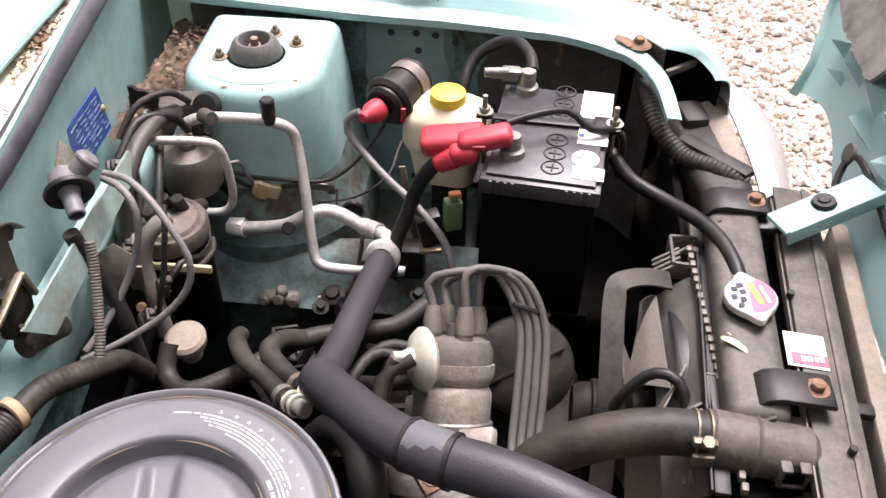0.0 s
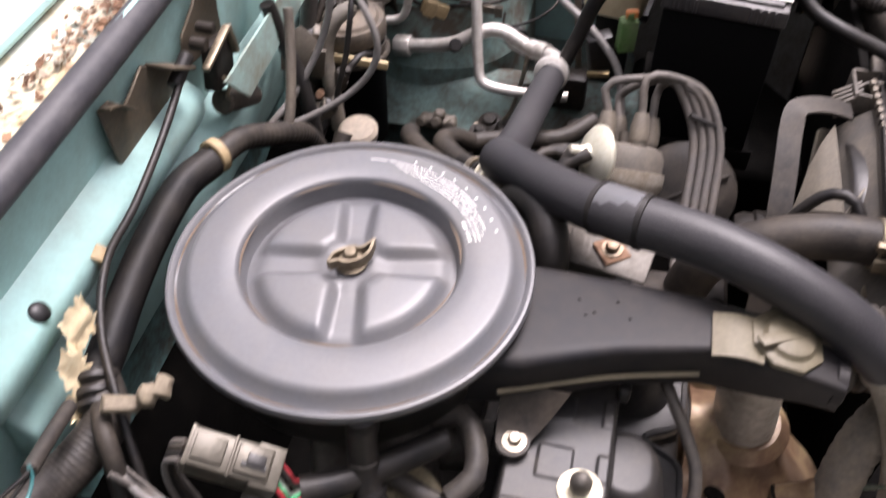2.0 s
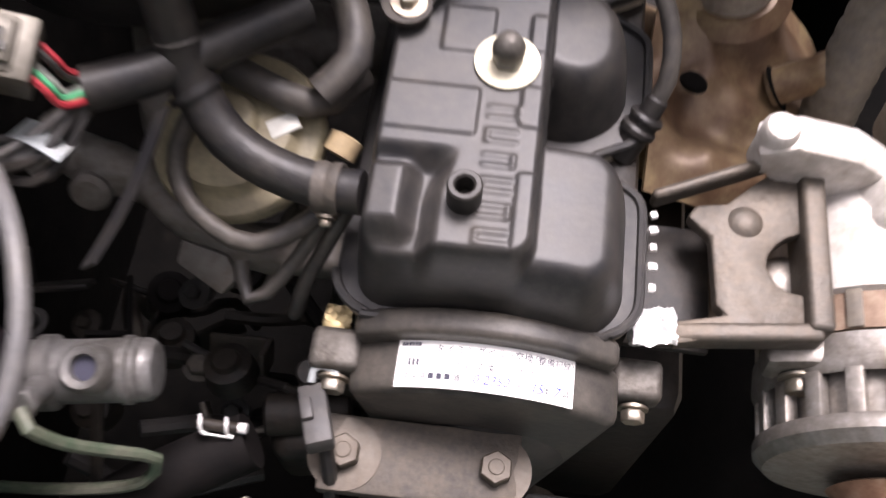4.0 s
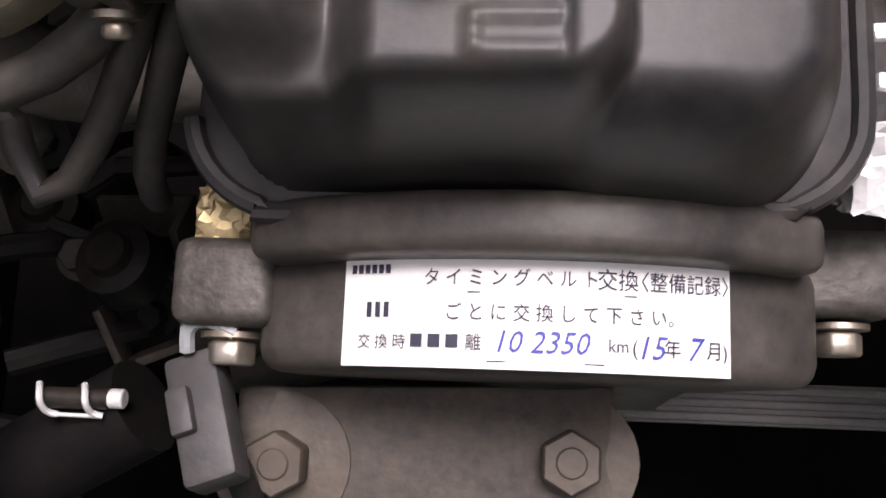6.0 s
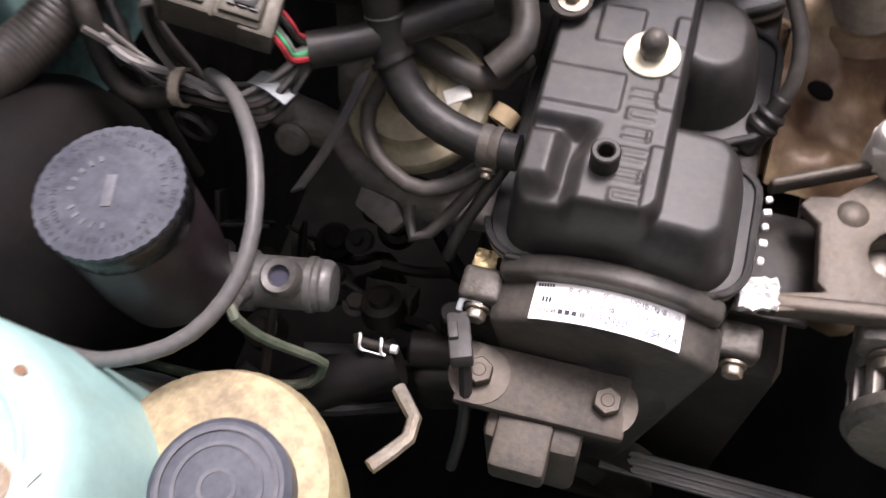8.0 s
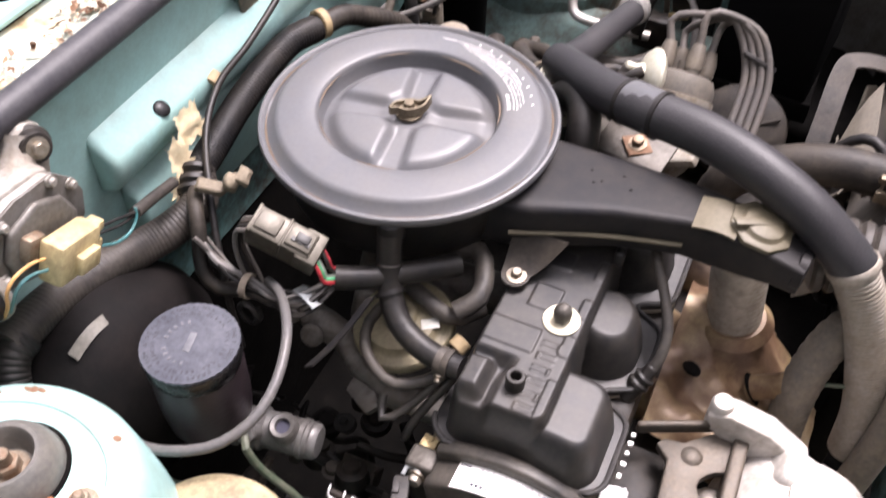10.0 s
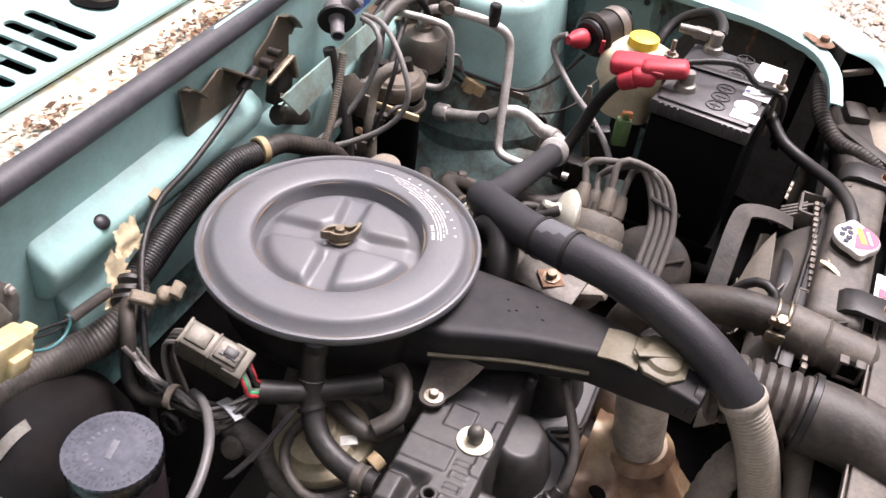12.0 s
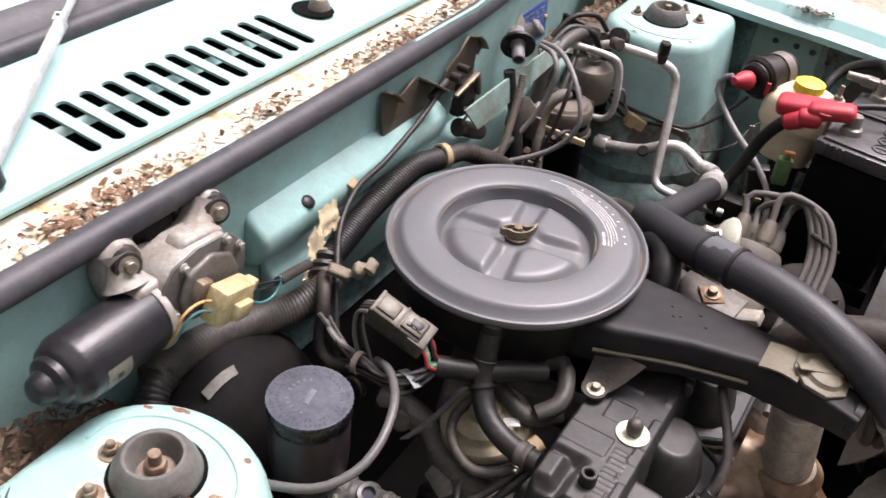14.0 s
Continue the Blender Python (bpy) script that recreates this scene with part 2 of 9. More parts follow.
# near-black for holes and bay depths; their shade is in the colour
DEEPSHADE = mottled("deep_shade_black", [(0.35, (0.0015, 0.0014, 0.0013)), (0.6, (0.004, 0.0035, 0.003)), (0.8, (0.012, 0.010, 0.008))], 40, 0.85, 0.0, 0.8, spec=0.08)
GROUND = mottled("gravel_bed", [(0.3, (0.22, 0.17, 0.12)), (0.55, (0.42, 0.36, 0.29)), (0.8, (0.55, 0.50, 0.43))], 35, 0.95, 0, 0.8)
STONE = pieces("gravel_stones", [(0.0, (0.34, 0.27, 0.20)), (0.3, (0.55, 0.48, 0.40)), (0.6, (0.66, 0.62, 0.56)), (0.85, (0.45, 0.43, 0.40)), (1.0, (0.30, 0.22, 0.15))])
NEEDLE = pieces("dark_brown_litter", [(0.0, (0.035, 0.020, 0.012)), (0.4, (0.075, 0.042, 0.024)), (0.75, (0.13, 0.078, 0.045)), (0.93, (0.20, 0.145, 0.09)), (1.0, (0.06, 0.034, 0.02))])
LEAF = pieces("dry_leaves", [(0.0, (0.06, 0.030, 0.015)), (0.30, (0.14, 0.072, 0.038)), (0.5, (0.24, 0.145, 0.085)), (0.68, (0.40, 0.30, 0.20)), (0.85, (0.52, 0.47, 0.38)), (1.0, (0.16, 0.085, 0.045))])
RAG = mottled("grey_underlay", [(0.3, (0.10, 0.09, 0.08)), (0.55, (0.20, 0.185, 0.165)), (0.8, (0.28, 0.26, 0.24))], 30, 0.95, 0, 0.6)


# ---- mesh helpers ----
def finish(name, bm, mat, parent=None, angle=38):
    me = bpy.data.meshes.new(name)
    bmesh.ops.recalc_face_normals(bm, faces=bm.faces)
    for f in bm.faces:
        f.smooth = True
    bm.to_mesh(me)
    bm.free()
    me.set_sharp_from_angle(angle=radians(angle))
    me.materials.append(mat)
    ob = new(name, me)
    ob.parent = parent
    return ob


def part(name, bm, mat, parent, label=""):
    return tagged(finish(name, bm, mat, parent), label)


def thing(name, label, category, group="", kind=""):
    return tagged(new(name), label, category, group, kind)


def solo(name, bm, mat, label, category, group="", kind=""):
    return tagged(finish(name, bm, mat), label, category, group, kind)


def along(p, q, spin=0.0):
    """A pose at p whose z axis points to q."""
    p, q = Vector(p), Vector(q)
    return Matrix.Translation(p) @ (q - p).to_track_quat("Z", "Y").to_matrix().to_4x4() @ pose(0, 0, 0, 0, 0, spin)


def join(*bms):
    out = bmesh.new()
    for b in bms:
        me = bpy.data.meshes.new("tmp")
        b.to_mesh(me)
        b.free()
        out.from_mesh(me)
        bpy.data.meshes.remove(me)
    return out


def move(bm, m):
    bmesh.ops.transform(bm, matrix=m, verts=bm.verts)
    return bm


def box(sx, sy, sz, m=Matrix(), bevel=0.002, seg=2):
    """A box centred on m, with rounded edges."""
    bm = bmesh.new()
    bmesh.ops.create_cube(bm, size=1)
    bmesh.ops.scale(bm, vec=(sx, sy, sz), verts=bm.verts)
    if bevel:
        bmesh.ops.bevel(bm, geom=list(bm.edges), offset=min(bevel, 0.45 * min(sx, sy, sz)), segments=seg, affect="EDGES", profile=0.5)
    return move(bm, m)


def lathe(prof, m=Matrix(), n=32, arc=None):
    """A turned body: prof is a list of (radius, height)."""
    bm = bmesh.new()
    rings = []
    for r, z in prof:
        if r < 1e-6:
            rings.append([bm.verts.new((0, 0, z))])
        else:
            rings.append([bm.verts.new((r * math.cos(2 * math.pi * i / n), r * math.sin(2 * math.pi * i / n), z)) for i in range(n)])
    for a, b in zip(rings, rings[1:]):
        for i in range(n):
            j = (i + 1) % n
            if len(a) == 1 and len(b) > 1:
                bm.faces.new((a[0], b[i], b[j]))
            elif len(b) == 1 and len(a) > 1:
                bm.faces.new((a[i], a[j], b[0]))
            elif len(a) > 1:
                bm.faces.new((a[i], a[j], b[j], b[i]))
    return move(bm, m)


def rod(p, q, r, n=16, bevel=0.15):
    h, e = (Vector(q) - Vector(p)).length, r * bevel
    return lathe([(0, 0), (r - e, 0), (r, e), (r, h - e), (r - e, h), (0, h)], along(p, q), n)


def prism(poly, h, m=Matrix(), bevel=0.0, seg=2):
    """An outline in x, y, raised by h."""
    bm = bmesh.new()
    f = bm.faces.new([bm.verts.new((x, y, 0)) for x, y in poly])
    top = bmesh.ops.extrude_face_region(bm, geom=[f])
    bmesh.ops.translate(bm, vec=(0, 0, h), verts=[v for v in top["geom"] if isinstance(v, bmesh.types.BMVert)])
    if bevel:
        bmesh.ops.recalc_face_normals(bm, faces=bm.faces)
        bmesh.ops.bevel(bm, geom=[e for e in bm.edges if e.calc_face_angle(0) > 0.6], offset=bevel, segments=seg, affect="EDGES", profile=0.5)
    return move(bm, m)


def smooth_path(pts, step):
    """Points at even steps along a curve through pts."""
    p = [Vector(q) for q in pts]
    if len(p) == 2:
        fine = [p[0].lerp(p[1], i / 40) for i in range(41)]
    else:
        fine = []
        q = [2 * p[0] - p[1]] + p + [2 * p[-1] - p[-2]]
        for i in range(1, len(q) - 2):
            a, b, c, d = q[i - 1:i + 3]
            for k in range(24):
                t = k / 24
                fine.append(0.5 * (2 * b + (c - a) * t + (2 * a - 5 * b + 4 * c - d) * t * t + (3 * b - a - 3 * c + d) * t ** 3))
        fine.append(p[-1])
    out, left = [fine[0]], step
    for a, b in zip(fine, fine[1:]):
        s = (b - a).length
        while s >= left and s > 0:
            a = a.lerp(b, left / s)
            s = (b - a).length
            out.append(a)
            left = step
        left -= s
    if (out[-1] - fine[-1]).length > step * 0.3:
        out.append(fine[-1])
    return out


def tube(pts, r, n=12, step=0.012, rib=0.0, pitch=0.005, taper=1.0):
    """A hose, pipe or wire through pts. rib: depth of its corrugation."""
    if rib:
        step = pitch / 4
    path = smooth_path(pts, step)
    bm = bmesh.new()
    rings, up = [], None
    for i, c in enumerate(path):
        d = (path[min(i + 1, len(path) - 1)] - path[max(i - 1, 0)]).normalized()
        if up is None:
            up = d.orthogonal().normalized()
        up = (up - d * up.dot(d)).normalized()
        side = d.cross(up)
        rad = r * (1 + (taper - 1) * i / len(path))
        if rib:
            rad += rib * (0, 0.9, 1, 0.9)[i % 4] - rib
        rings.append([bm.verts.new(c + rad * (math.cos(a) * up + math.sin(a) * side)) for a in (2 * math.pi * k / n for k in range(n))])
    for a, b in zip(rings, rings[1:]):
        for k in range(n):
            bm.faces.new((a[k], a[(k + 1) % n], b[(k + 1) % n], b[k]))
    bm.faces.new(rings[0][::-1])
    bm.faces.new(rings[-1])
    return bm


def sheet(f, nu, nv, thick=0.0):
    """A curved sheet: f(u, v) gives its points for u, v in 0..1."""
    bm = bmesh.new()
    g = [[bm.verts.new(f(i / nu, j / nv)) for j in range(nv + 1)] for i in range(nu + 1)]
    for i in range(nu):
        for j in range(nv):
            bm.faces.new((g[i][j], g[i + 1][j], g[i + 1][j + 1], g[i][j + 1]))
    if thick:
        bmesh.ops.recalc_face_normals(bm, faces=bm.faces)
        bmesh.ops.solidify(bm, geom=list(bm.faces), thickness=thick)
    return bm


def hexagon(r, h, m=Matrix(), bevel=0.0008):
    return prism([(r * math.cos(math.pi * i / 3), r * math.sin(math.pi * i / 3)) for i in range(6)], h, m, bevel, 1)


def bolt(parent, p, q, r=0.006, washer=0.0, mat=None, name="bolt", stud=0.0, wmat=None):
    """A bolt head or nut at p that points to q, with a washer under it."""
    m = along(p, q)
    if washer:
        part("washer", lathe([(r * 0.6, 0), (washer, 0), (washer, 0.0015), (r * 0.6, 0.002)], m, 28), wmat or mat or STEEL, parent)
    body = [hexagon(r, r * 0.95, m @ pose(0, 0, 0.002))]
    if stud:
        body.append(lathe([(0, 0), (r * 0.55, 0), (r * 0.55, stud), (r * 0.42, stud + 0.001), (0, stud + 0.001)], m, 14))
    return part(name, join(*body), mat or STEEL, parent)


def band(parent, p, q, r, width=0.009, mat=None):
    """A hose clamp: band and screw housing."""
    m = along(p, q)
    b = lathe([(r, -width / 2), (r + 0.0012, -width / 2), (r + 0.0012, width / 2), (r, width / 2)], m, 28)
    c = box(0.010, 0.012, width * 0.9, m @ pose(r + 0.004, 0, 0), 0.001)
    d = rod(m @ Vector((r + 0.005, -0.012, 0)), m @ Vector((r + 0.005, 0.010, 0)), 0.003)
    return part("hose_clamp", join(b, c, d), mat or STEEL, parent)


def hose(name, pts, r, mat, label, category="hose", n=12, group="", **k):
    return solo(name, tube(pts, r, n, **k), mat, label, category, group)


# ---- ground ----
def gravel_ground():
    bm = bmesh.new()
    bmesh.ops.create_grid(bm, x_segments=2, y_segments=2, size=60)
    solo("ground", bm, GROUND, "pale gravel yard round the car", "ground", kind="structure")
    rng = np.random.default_rng(7)
    verts, faces = [], []
    base = np.array([(1, 0, -.3), (.3, .95, -.3), (-.8, .6, -.3), (-.8, -.6, -.3), (.3, -.95, -.3), (.55, .3, .5), (-.35, .5, .55), (-.2, -.55, .5)])
    tris = [(0, 1, 5), (1, 6, 5), (1, 2, 6), (2, 3, 6), (3, 7, 6), (3, 4, 7), (4, 0, 7), (0, 5, 7), (5, 6, 7)]
    for k in range(14000):
        x, y = rng.uniform(0.35, 2.1), rng.uniform(1.2, 3.9)
        s = rng.uniform(0.008, 0.021)
        a = rng.uniform(0, 6.3)
        p = base * (s, s * rng.uniform(.6, 1), s * rng.uniform(.5, .9)) * rng.uniform(.8, 1.2, (8, 1))
        c, t = math.cos(a), math.sin(a)
        q = np.stack([p[:, 0] * c - p[:, 1] * t + x, p[:, 0] * t + p[:, 1] * c + y, p[:, 2] + s * .3 + rng.uniform(0, .006)], 1)
        n = len(verts)
        verts += q.tolist()
        faces += [(n + i, n + j, n + m) for i, j, m in tris]
    me = bpy.data.meshes.new("gravel")
    me.from_pydata(verts, [], faces)
    me.materials.append(STONE)
    tagged(new("gravel", me), "loose pale angular gravel lying on the yard", "gravel", kind="stuff")


gravel_ground()

# ---- unseen plain walls, added to close the yard and cut low light ----
UNSEENWALL = mottled("unseen_dark_wall", [(0.3, (0.035, 0.035, 0.028)), (0.55, (0.06, 0.058, 0.048)), (0.8, (0.09, 0.085, 0.07))], 2.5, 0.95)
for k, (x, y, sx, sy) in enumerate(((-0.5, 6.2, 12, 0.2), (-0.5, -3.2, 12, 0.2), (4.6, 1.5, 0.2, 9.6), (-6.4, 1.5, 0.2, 9.6))):
    solo("unseen_wall_" + ("north", "south", "east", "west")[k], box(sx, sy, 3.6, pose(x, y, 1.8), 0.02), UNSEENWALL, "unseen dark wall that cuts low light round the yard", "wall", kind="structure")

# ---- car body ----
car = thing("car_body", "faded turquoise car body with its engine bay open", "car")


def cowl():
    """Slotted panel below the windscreen, with a step down to the leaf gutter."""
    bm = bmesh.new()
    y0, pitch, count = 0.0795, 0.0268, 12
    xa, xb, w = -0.463, -0.546, 0.0073

    def z(x):
        return 0.985 + 0.12 * max(0.0, -0.46 - x) * 0.5

    def q(pts):
        return bm.faces.new([bm.verts.new((x, y, z(x) + d)) for x, y, d in pts])

    ends = (y0, y0 + pitch * count)
    for a, b in ((-0.62, ends[0]), (ends[1], 1.35)):
        part("cowl_side", sheet(lambda u, v: (xa + 0.004 + (xb - xa - 0.008) * u, a + (b - a) * v, z(xa + 0.004 + (xb - xa - 0.008) * u)), 6, 10), PAINT, car)
    part("cowl_front", sheet(lambda u, v: (-0.455 - 0.004 * u, -0.62 + 1.97 * v, z(-0.455)), 1, 12), PAINT, car)
    part("scuttle", sheet(lambda u, v: (xb - 0.004 - 0.065 * u, -0.62 + 1.97 * v, z(xb - 0.004) + 0.020 * u), 4, 12), PAINT, car)
    for i in range(count):
        cy = y0 + pitch * (i + 0.5)
        hole, rim = [], []
        for k in range(24):
            t = 2 * math.pi * k / 24
            c, s = math.cos(t), math.sin(t)
            cx = xa - w if c >= 0 else xb + w
            x = cx + w * c
            y = cy + w * s
            hole.append((x, y))
            m = max(abs(c), abs(s))
            rim.append(((xa + 0.004 if c / m > 0.999 else xb - 0.004 if c / m < -0.999 else x), (cy + math.copysign(pitch / 2, s) if abs(s) / m > 0.999 else cy + pitch / 2 * s / m)))
        for k in range(24):
            j = (k + 1) % 24
            q([(*hole[k], 0), (*rim[k], 0), (*rim[j], 0), (*hole[j], 0)])
            q([(*hole[k], 0), (*hole[j], 0), (*hole[j], -0.003), (*hole[k], -0.003)])
    bmesh.ops.remove_doubles(bm, verts=bm.verts, dist=0.0002)
    part("cowl_panel", bm, PAINT, car, "turquoise cowl panel with a row of air slots")
    part("cowl_edge", tube([(-0.456, -0.6, 0.981), (-0.456, 0.3, 0.981), (-0.456, 1.3, 0.979)], 0.006, 8, 0.1), PAINT, car)
    # plenum floor and back wall near-black, so the slots look shaded
    part("plenum", sheet(lambda u, v: (-0.46 - 0.14 * u, -0.6 + 1.9 * v, 0.90), 1, 1), DEEPSHADE, car)
    part("plenum_wall", sheet(lambda u, v: (-0.578 + 0.006 * u, -0.6 + 1.9 * v, 0.985 - 0.09 * u), 1, 1), DEEPSHADE, car)
    part("plenum_rib", sheet(lambda u, v: (-0.552 + 0.013 * u, 0.06 + 0.36 * v, 0.958 + 0.008 * math.sin(math.pi * u)), 6, 12, 0.003), STAINED, car, "pale stiffening rib below the slots")
    part("gutter", sheet(lambda u, v: (-0.392 - 0.14 * max(0.0, -0.62 + 1.95 * v - 0.60) - 0.064 * u, -0.62 + 1.95 * v, 0.972 - 0.006 * math.sin(math.pi * u)), 6, 30), GUTTER, car, "stained cowl gutter")
    part("weatherstrip", tube([(-0.392, -0.60, 0.972), (-0.380, 0.0, 0.976), (-0.378, 0.3, 0.976), (-0.392, 0.62, 0.968), (-0.413, 0.81, 0.966), (-0.433, 0.98, 0.963), (-0.465, 1.20, 0.955)], 0.0132, 14, 0.03), SEAL, car, "thick black rubber weatherstrip")


cowl()


def firewall():
    prof = [(-0.386, 0.985), (-0.388, 0.93), (-0.392, 0.80), (-0.392, 0.66), (-0.36, 0.60), (-0.36, 0.25)]

    def f(u, v):
        i = min(int(u * (len(prof) - 1)), len(prof) - 2)
        t = u * (len(prof) - 1) - i
        bow = 0.14 * max(0.0, -0.55 + 1.85 * v - 0.62)
        return (prof[i][0] * (1 - t) + prof[i + 1][0] * t - bow, -0.55 + 1.85 * v, prof[i][1] * (1 - t) + prof[i + 1][1] * t)

    part("firewall", sheet(lambda u, v: f(u * 0.46, v), 10, 24, 0.004), STAINED, car, "turquoise bulkhead with pressed ledges")
    # lower bulkhead darker and toe board near-black: bay shade is in their colours
    part("toe_board", sheet(lambda u, v: f(0.62 + 0.38 * u, v), 8, 24, 0.004), DEEPSHADE, car, "near-black toe board, coloured as in shade")
    part("lower_firewall", sheet(lambda u, v: f(0.46 + 0.16 * u, v), 8, 24, 0.004), GRIMYDARK, car, "darker grimy lower bulkhead")
    # two pressed ledges
    side = [(0, 0), (0.028, -0.022), (0.031, -0.030), (0.029, -0.046), (0.021, -0.062), (0, -0.070)]
    part("pressed_ledge", prism([(x, z) for x, z in side], 0.34, Matrix(((1, 0, 0, -0.390), (0, 0, 1, 0.185), (0, 1, 0, 0.905), (0, 0, 0, 1))), 0.008, 4), STAINED, car)
    side = [(0, 0), (0.022, -0.022), (0.026, -0.03), (0.018, -0.10), (0, -0.11)]
    part("pressed_ledge", prism([(x, z) for x, z in side], 0.75, Matrix(((1, 0, 0, -0.390), (0, 0, 1, 0.205), (0, 1, 0, 0.838), (0, 0, 0, 1))), 0.006, 3), STAINED, car)
    part("bung", lathe([(0, 0.003), (0.005, 0.003), (0.0078, 0.001), (0.0078, 0)], pose(-0.3655, 0.258, 0.8862, 0, 38, 0), 20), BLACK, car, "black rubber bung")


firewall()


RUSTBOLT = material("rust_stained_zinc", (0.27, 0.235, 0.18), 0.5, metal=0.6, dust=(0.16, 0.08, 0.04), dusty=0.6, scale=70)
CREAMPAINT = material("cracked_sealer", (0.52, 0.56, 0.47), 0.6, dust=(0.3, 0.2, 0.12), dusty=0.5, scale=60)


def strut_tower(cx, cy, out, bolts, shift):
    """A rounded tower that flares into the wing; out: +1 or -1 is the way to the wing."""
    def ring(s, z, grow):
        pts = []
        for k in range(25):
            a = math.pi * k / 24
            pts.append((cx + (0.086 + grow) * math.cos(a), cy - out * (0.070 + grow) * math.sin(a), z))
        return [(cx + 0.086 + grow, cy + out * 0.118, z)] + pts + [(cx - 0.086 - grow, cy + out * 0.118, z)]

    bm = bmesh.new()
    levels = [(0.866, -0.018), (0.8652, -0.012), (0.863, -0.006), (0.858, -0.001), (0.850, 0.002), (0.80, 0.010), (0.70, 0.020), (0.45, 0.03)]
    rows = [[bm.verts.new(p) for p in ring(0, z, g)] for z, g in levels]
    for a, b in zip(rows, rows[1:]):
        for i in range(len(a) - 1):
            bm.faces.new((a[i], a[i + 1], b[i + 1], b[i]))
    bm.faces.new(rows[0])
    tower = part("strut_tower", bm, STAINED, car, "turquoise strut tower")
    part("strut_mount", lathe([(0.0, 0.003), (0.0145, 0.003), (0.0175, 0.010), (0.019, 0.0195), (0.0205, 0.0215), (0.023, 0.0215), (0.028, 0.0175), (0.0320, 0.009), (0.0340, 0.001), (0.034, -0.004)], pose(cx + shift[0], cy + shift[1], 0.866), 40), MOUNTRUB, tower, "weathered grey strut mount dome")
    mx, my = cx + shift[0], cy + shift[1]
    part("mount_ring", lathe([(0.033, 0.0), (0.034, 0.0012), (0.0362, 0.0010), (0.037, 0.0)], pose(mx, my, 0.866), 40), DEEPSHADE, tower, "dark ring round the mount")
    part("strut_nut", join(hexagon(0.009, 0.010, pose(mx, my, 0.869)), rod((mx, my, 0.869), (mx, my, 0.889), 0.0050), lathe([(0, 0.001), (0.013, 0.001), (0.013, 0)], pose(mx, my, 0.8695), 20)), RUSTBOLT, tower, "rusty strut nut")
    for dx, dy in bolts:
        x, y = cx + dx, cy + dy
        if out < 0:
            part("rust_ring", sheet(lambda u, v: (x + (0.001 + 0.019 * u * (0.75 + 0.5 * noise.noise((3 * math.cos(2 * math.pi * v), 3 * math.sin(2 * math.pi * v), x * 90)))) * math.cos(2 * math.pi * v), y + (0.001 + 0.019 * u * (0.75 + 0.5 * noise.noise((3 * math.cos(2 * math.pi * v), 3 * math.sin(2 * math.pi * v), x * 90)))) * math.sin(2 * math.pi * v), 0.8664), 3, 24), CREAMPAINT, tower, "stained paint round the bolt")
        bolt(tower, (x, y, 0.866), (x, y, 1), 0.0062, 0.0100, RUSTBOLT, "tower_bolt", 0.012)
    part("seam", tube([(cx + 0.066 * math.cos(t), cy - out * 0.050 * math.sin(t), 0.8655) for t in (-0.15, 0.3, 0.75, 1.2, 1.6, 2.0, 2.4, 2.85, 3.3)], 0.0020, 6), STAINED, tower)
    rng = random.Random(int(cy * 100))
    for k in range(3 if out > 0 else 7):
        t = rng.uniform(0.2, 2.9)
        part("rust_chip", lathe([(0, 0.0006), (rng.uniform(0.001, 0.003), 0.0004), (0.0035, 0)], pose(cx + rng.uniform(0.070, 0.077) * math.cos(t), cy - out * 0.060 * math.sin(t), 0.8652) @ Matrix.Diagonal((rng.uniform(0.5, 1.6), rng.uniform(0.4, 1.0), 1, 1)), 9), RUSTY, tower)
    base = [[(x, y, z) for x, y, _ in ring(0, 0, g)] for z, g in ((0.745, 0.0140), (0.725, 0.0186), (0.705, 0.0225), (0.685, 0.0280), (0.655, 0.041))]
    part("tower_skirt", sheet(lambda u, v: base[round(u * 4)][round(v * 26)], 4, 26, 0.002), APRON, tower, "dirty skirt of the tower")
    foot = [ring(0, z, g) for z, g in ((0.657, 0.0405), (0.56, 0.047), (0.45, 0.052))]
    # near foot takes a darker turquoise than the far one
    part("tower_foot", sheet(lambda u, v: foot[round(u * 2)][round(v * 26)], 2, 26, 0.002), APRON if out > 0 else GRIMYDARK, tower)
    return tower


strut_tower(-0.268, 1.020, 1, ((0.043, 0.052), (-0.046, 0.008), (0.01, 0.075)), (-0.003, 0.022))
strut_tower(-0.250, -0.062, -1, ((-0.040, -0.006), (0.055, 0.002), (-0.022, -0.042)), (0.0, 0.0))


def smooth_step(t):
    t = min(1.0, max(0.0, t))
    return t * t * (3 - 2 * t)


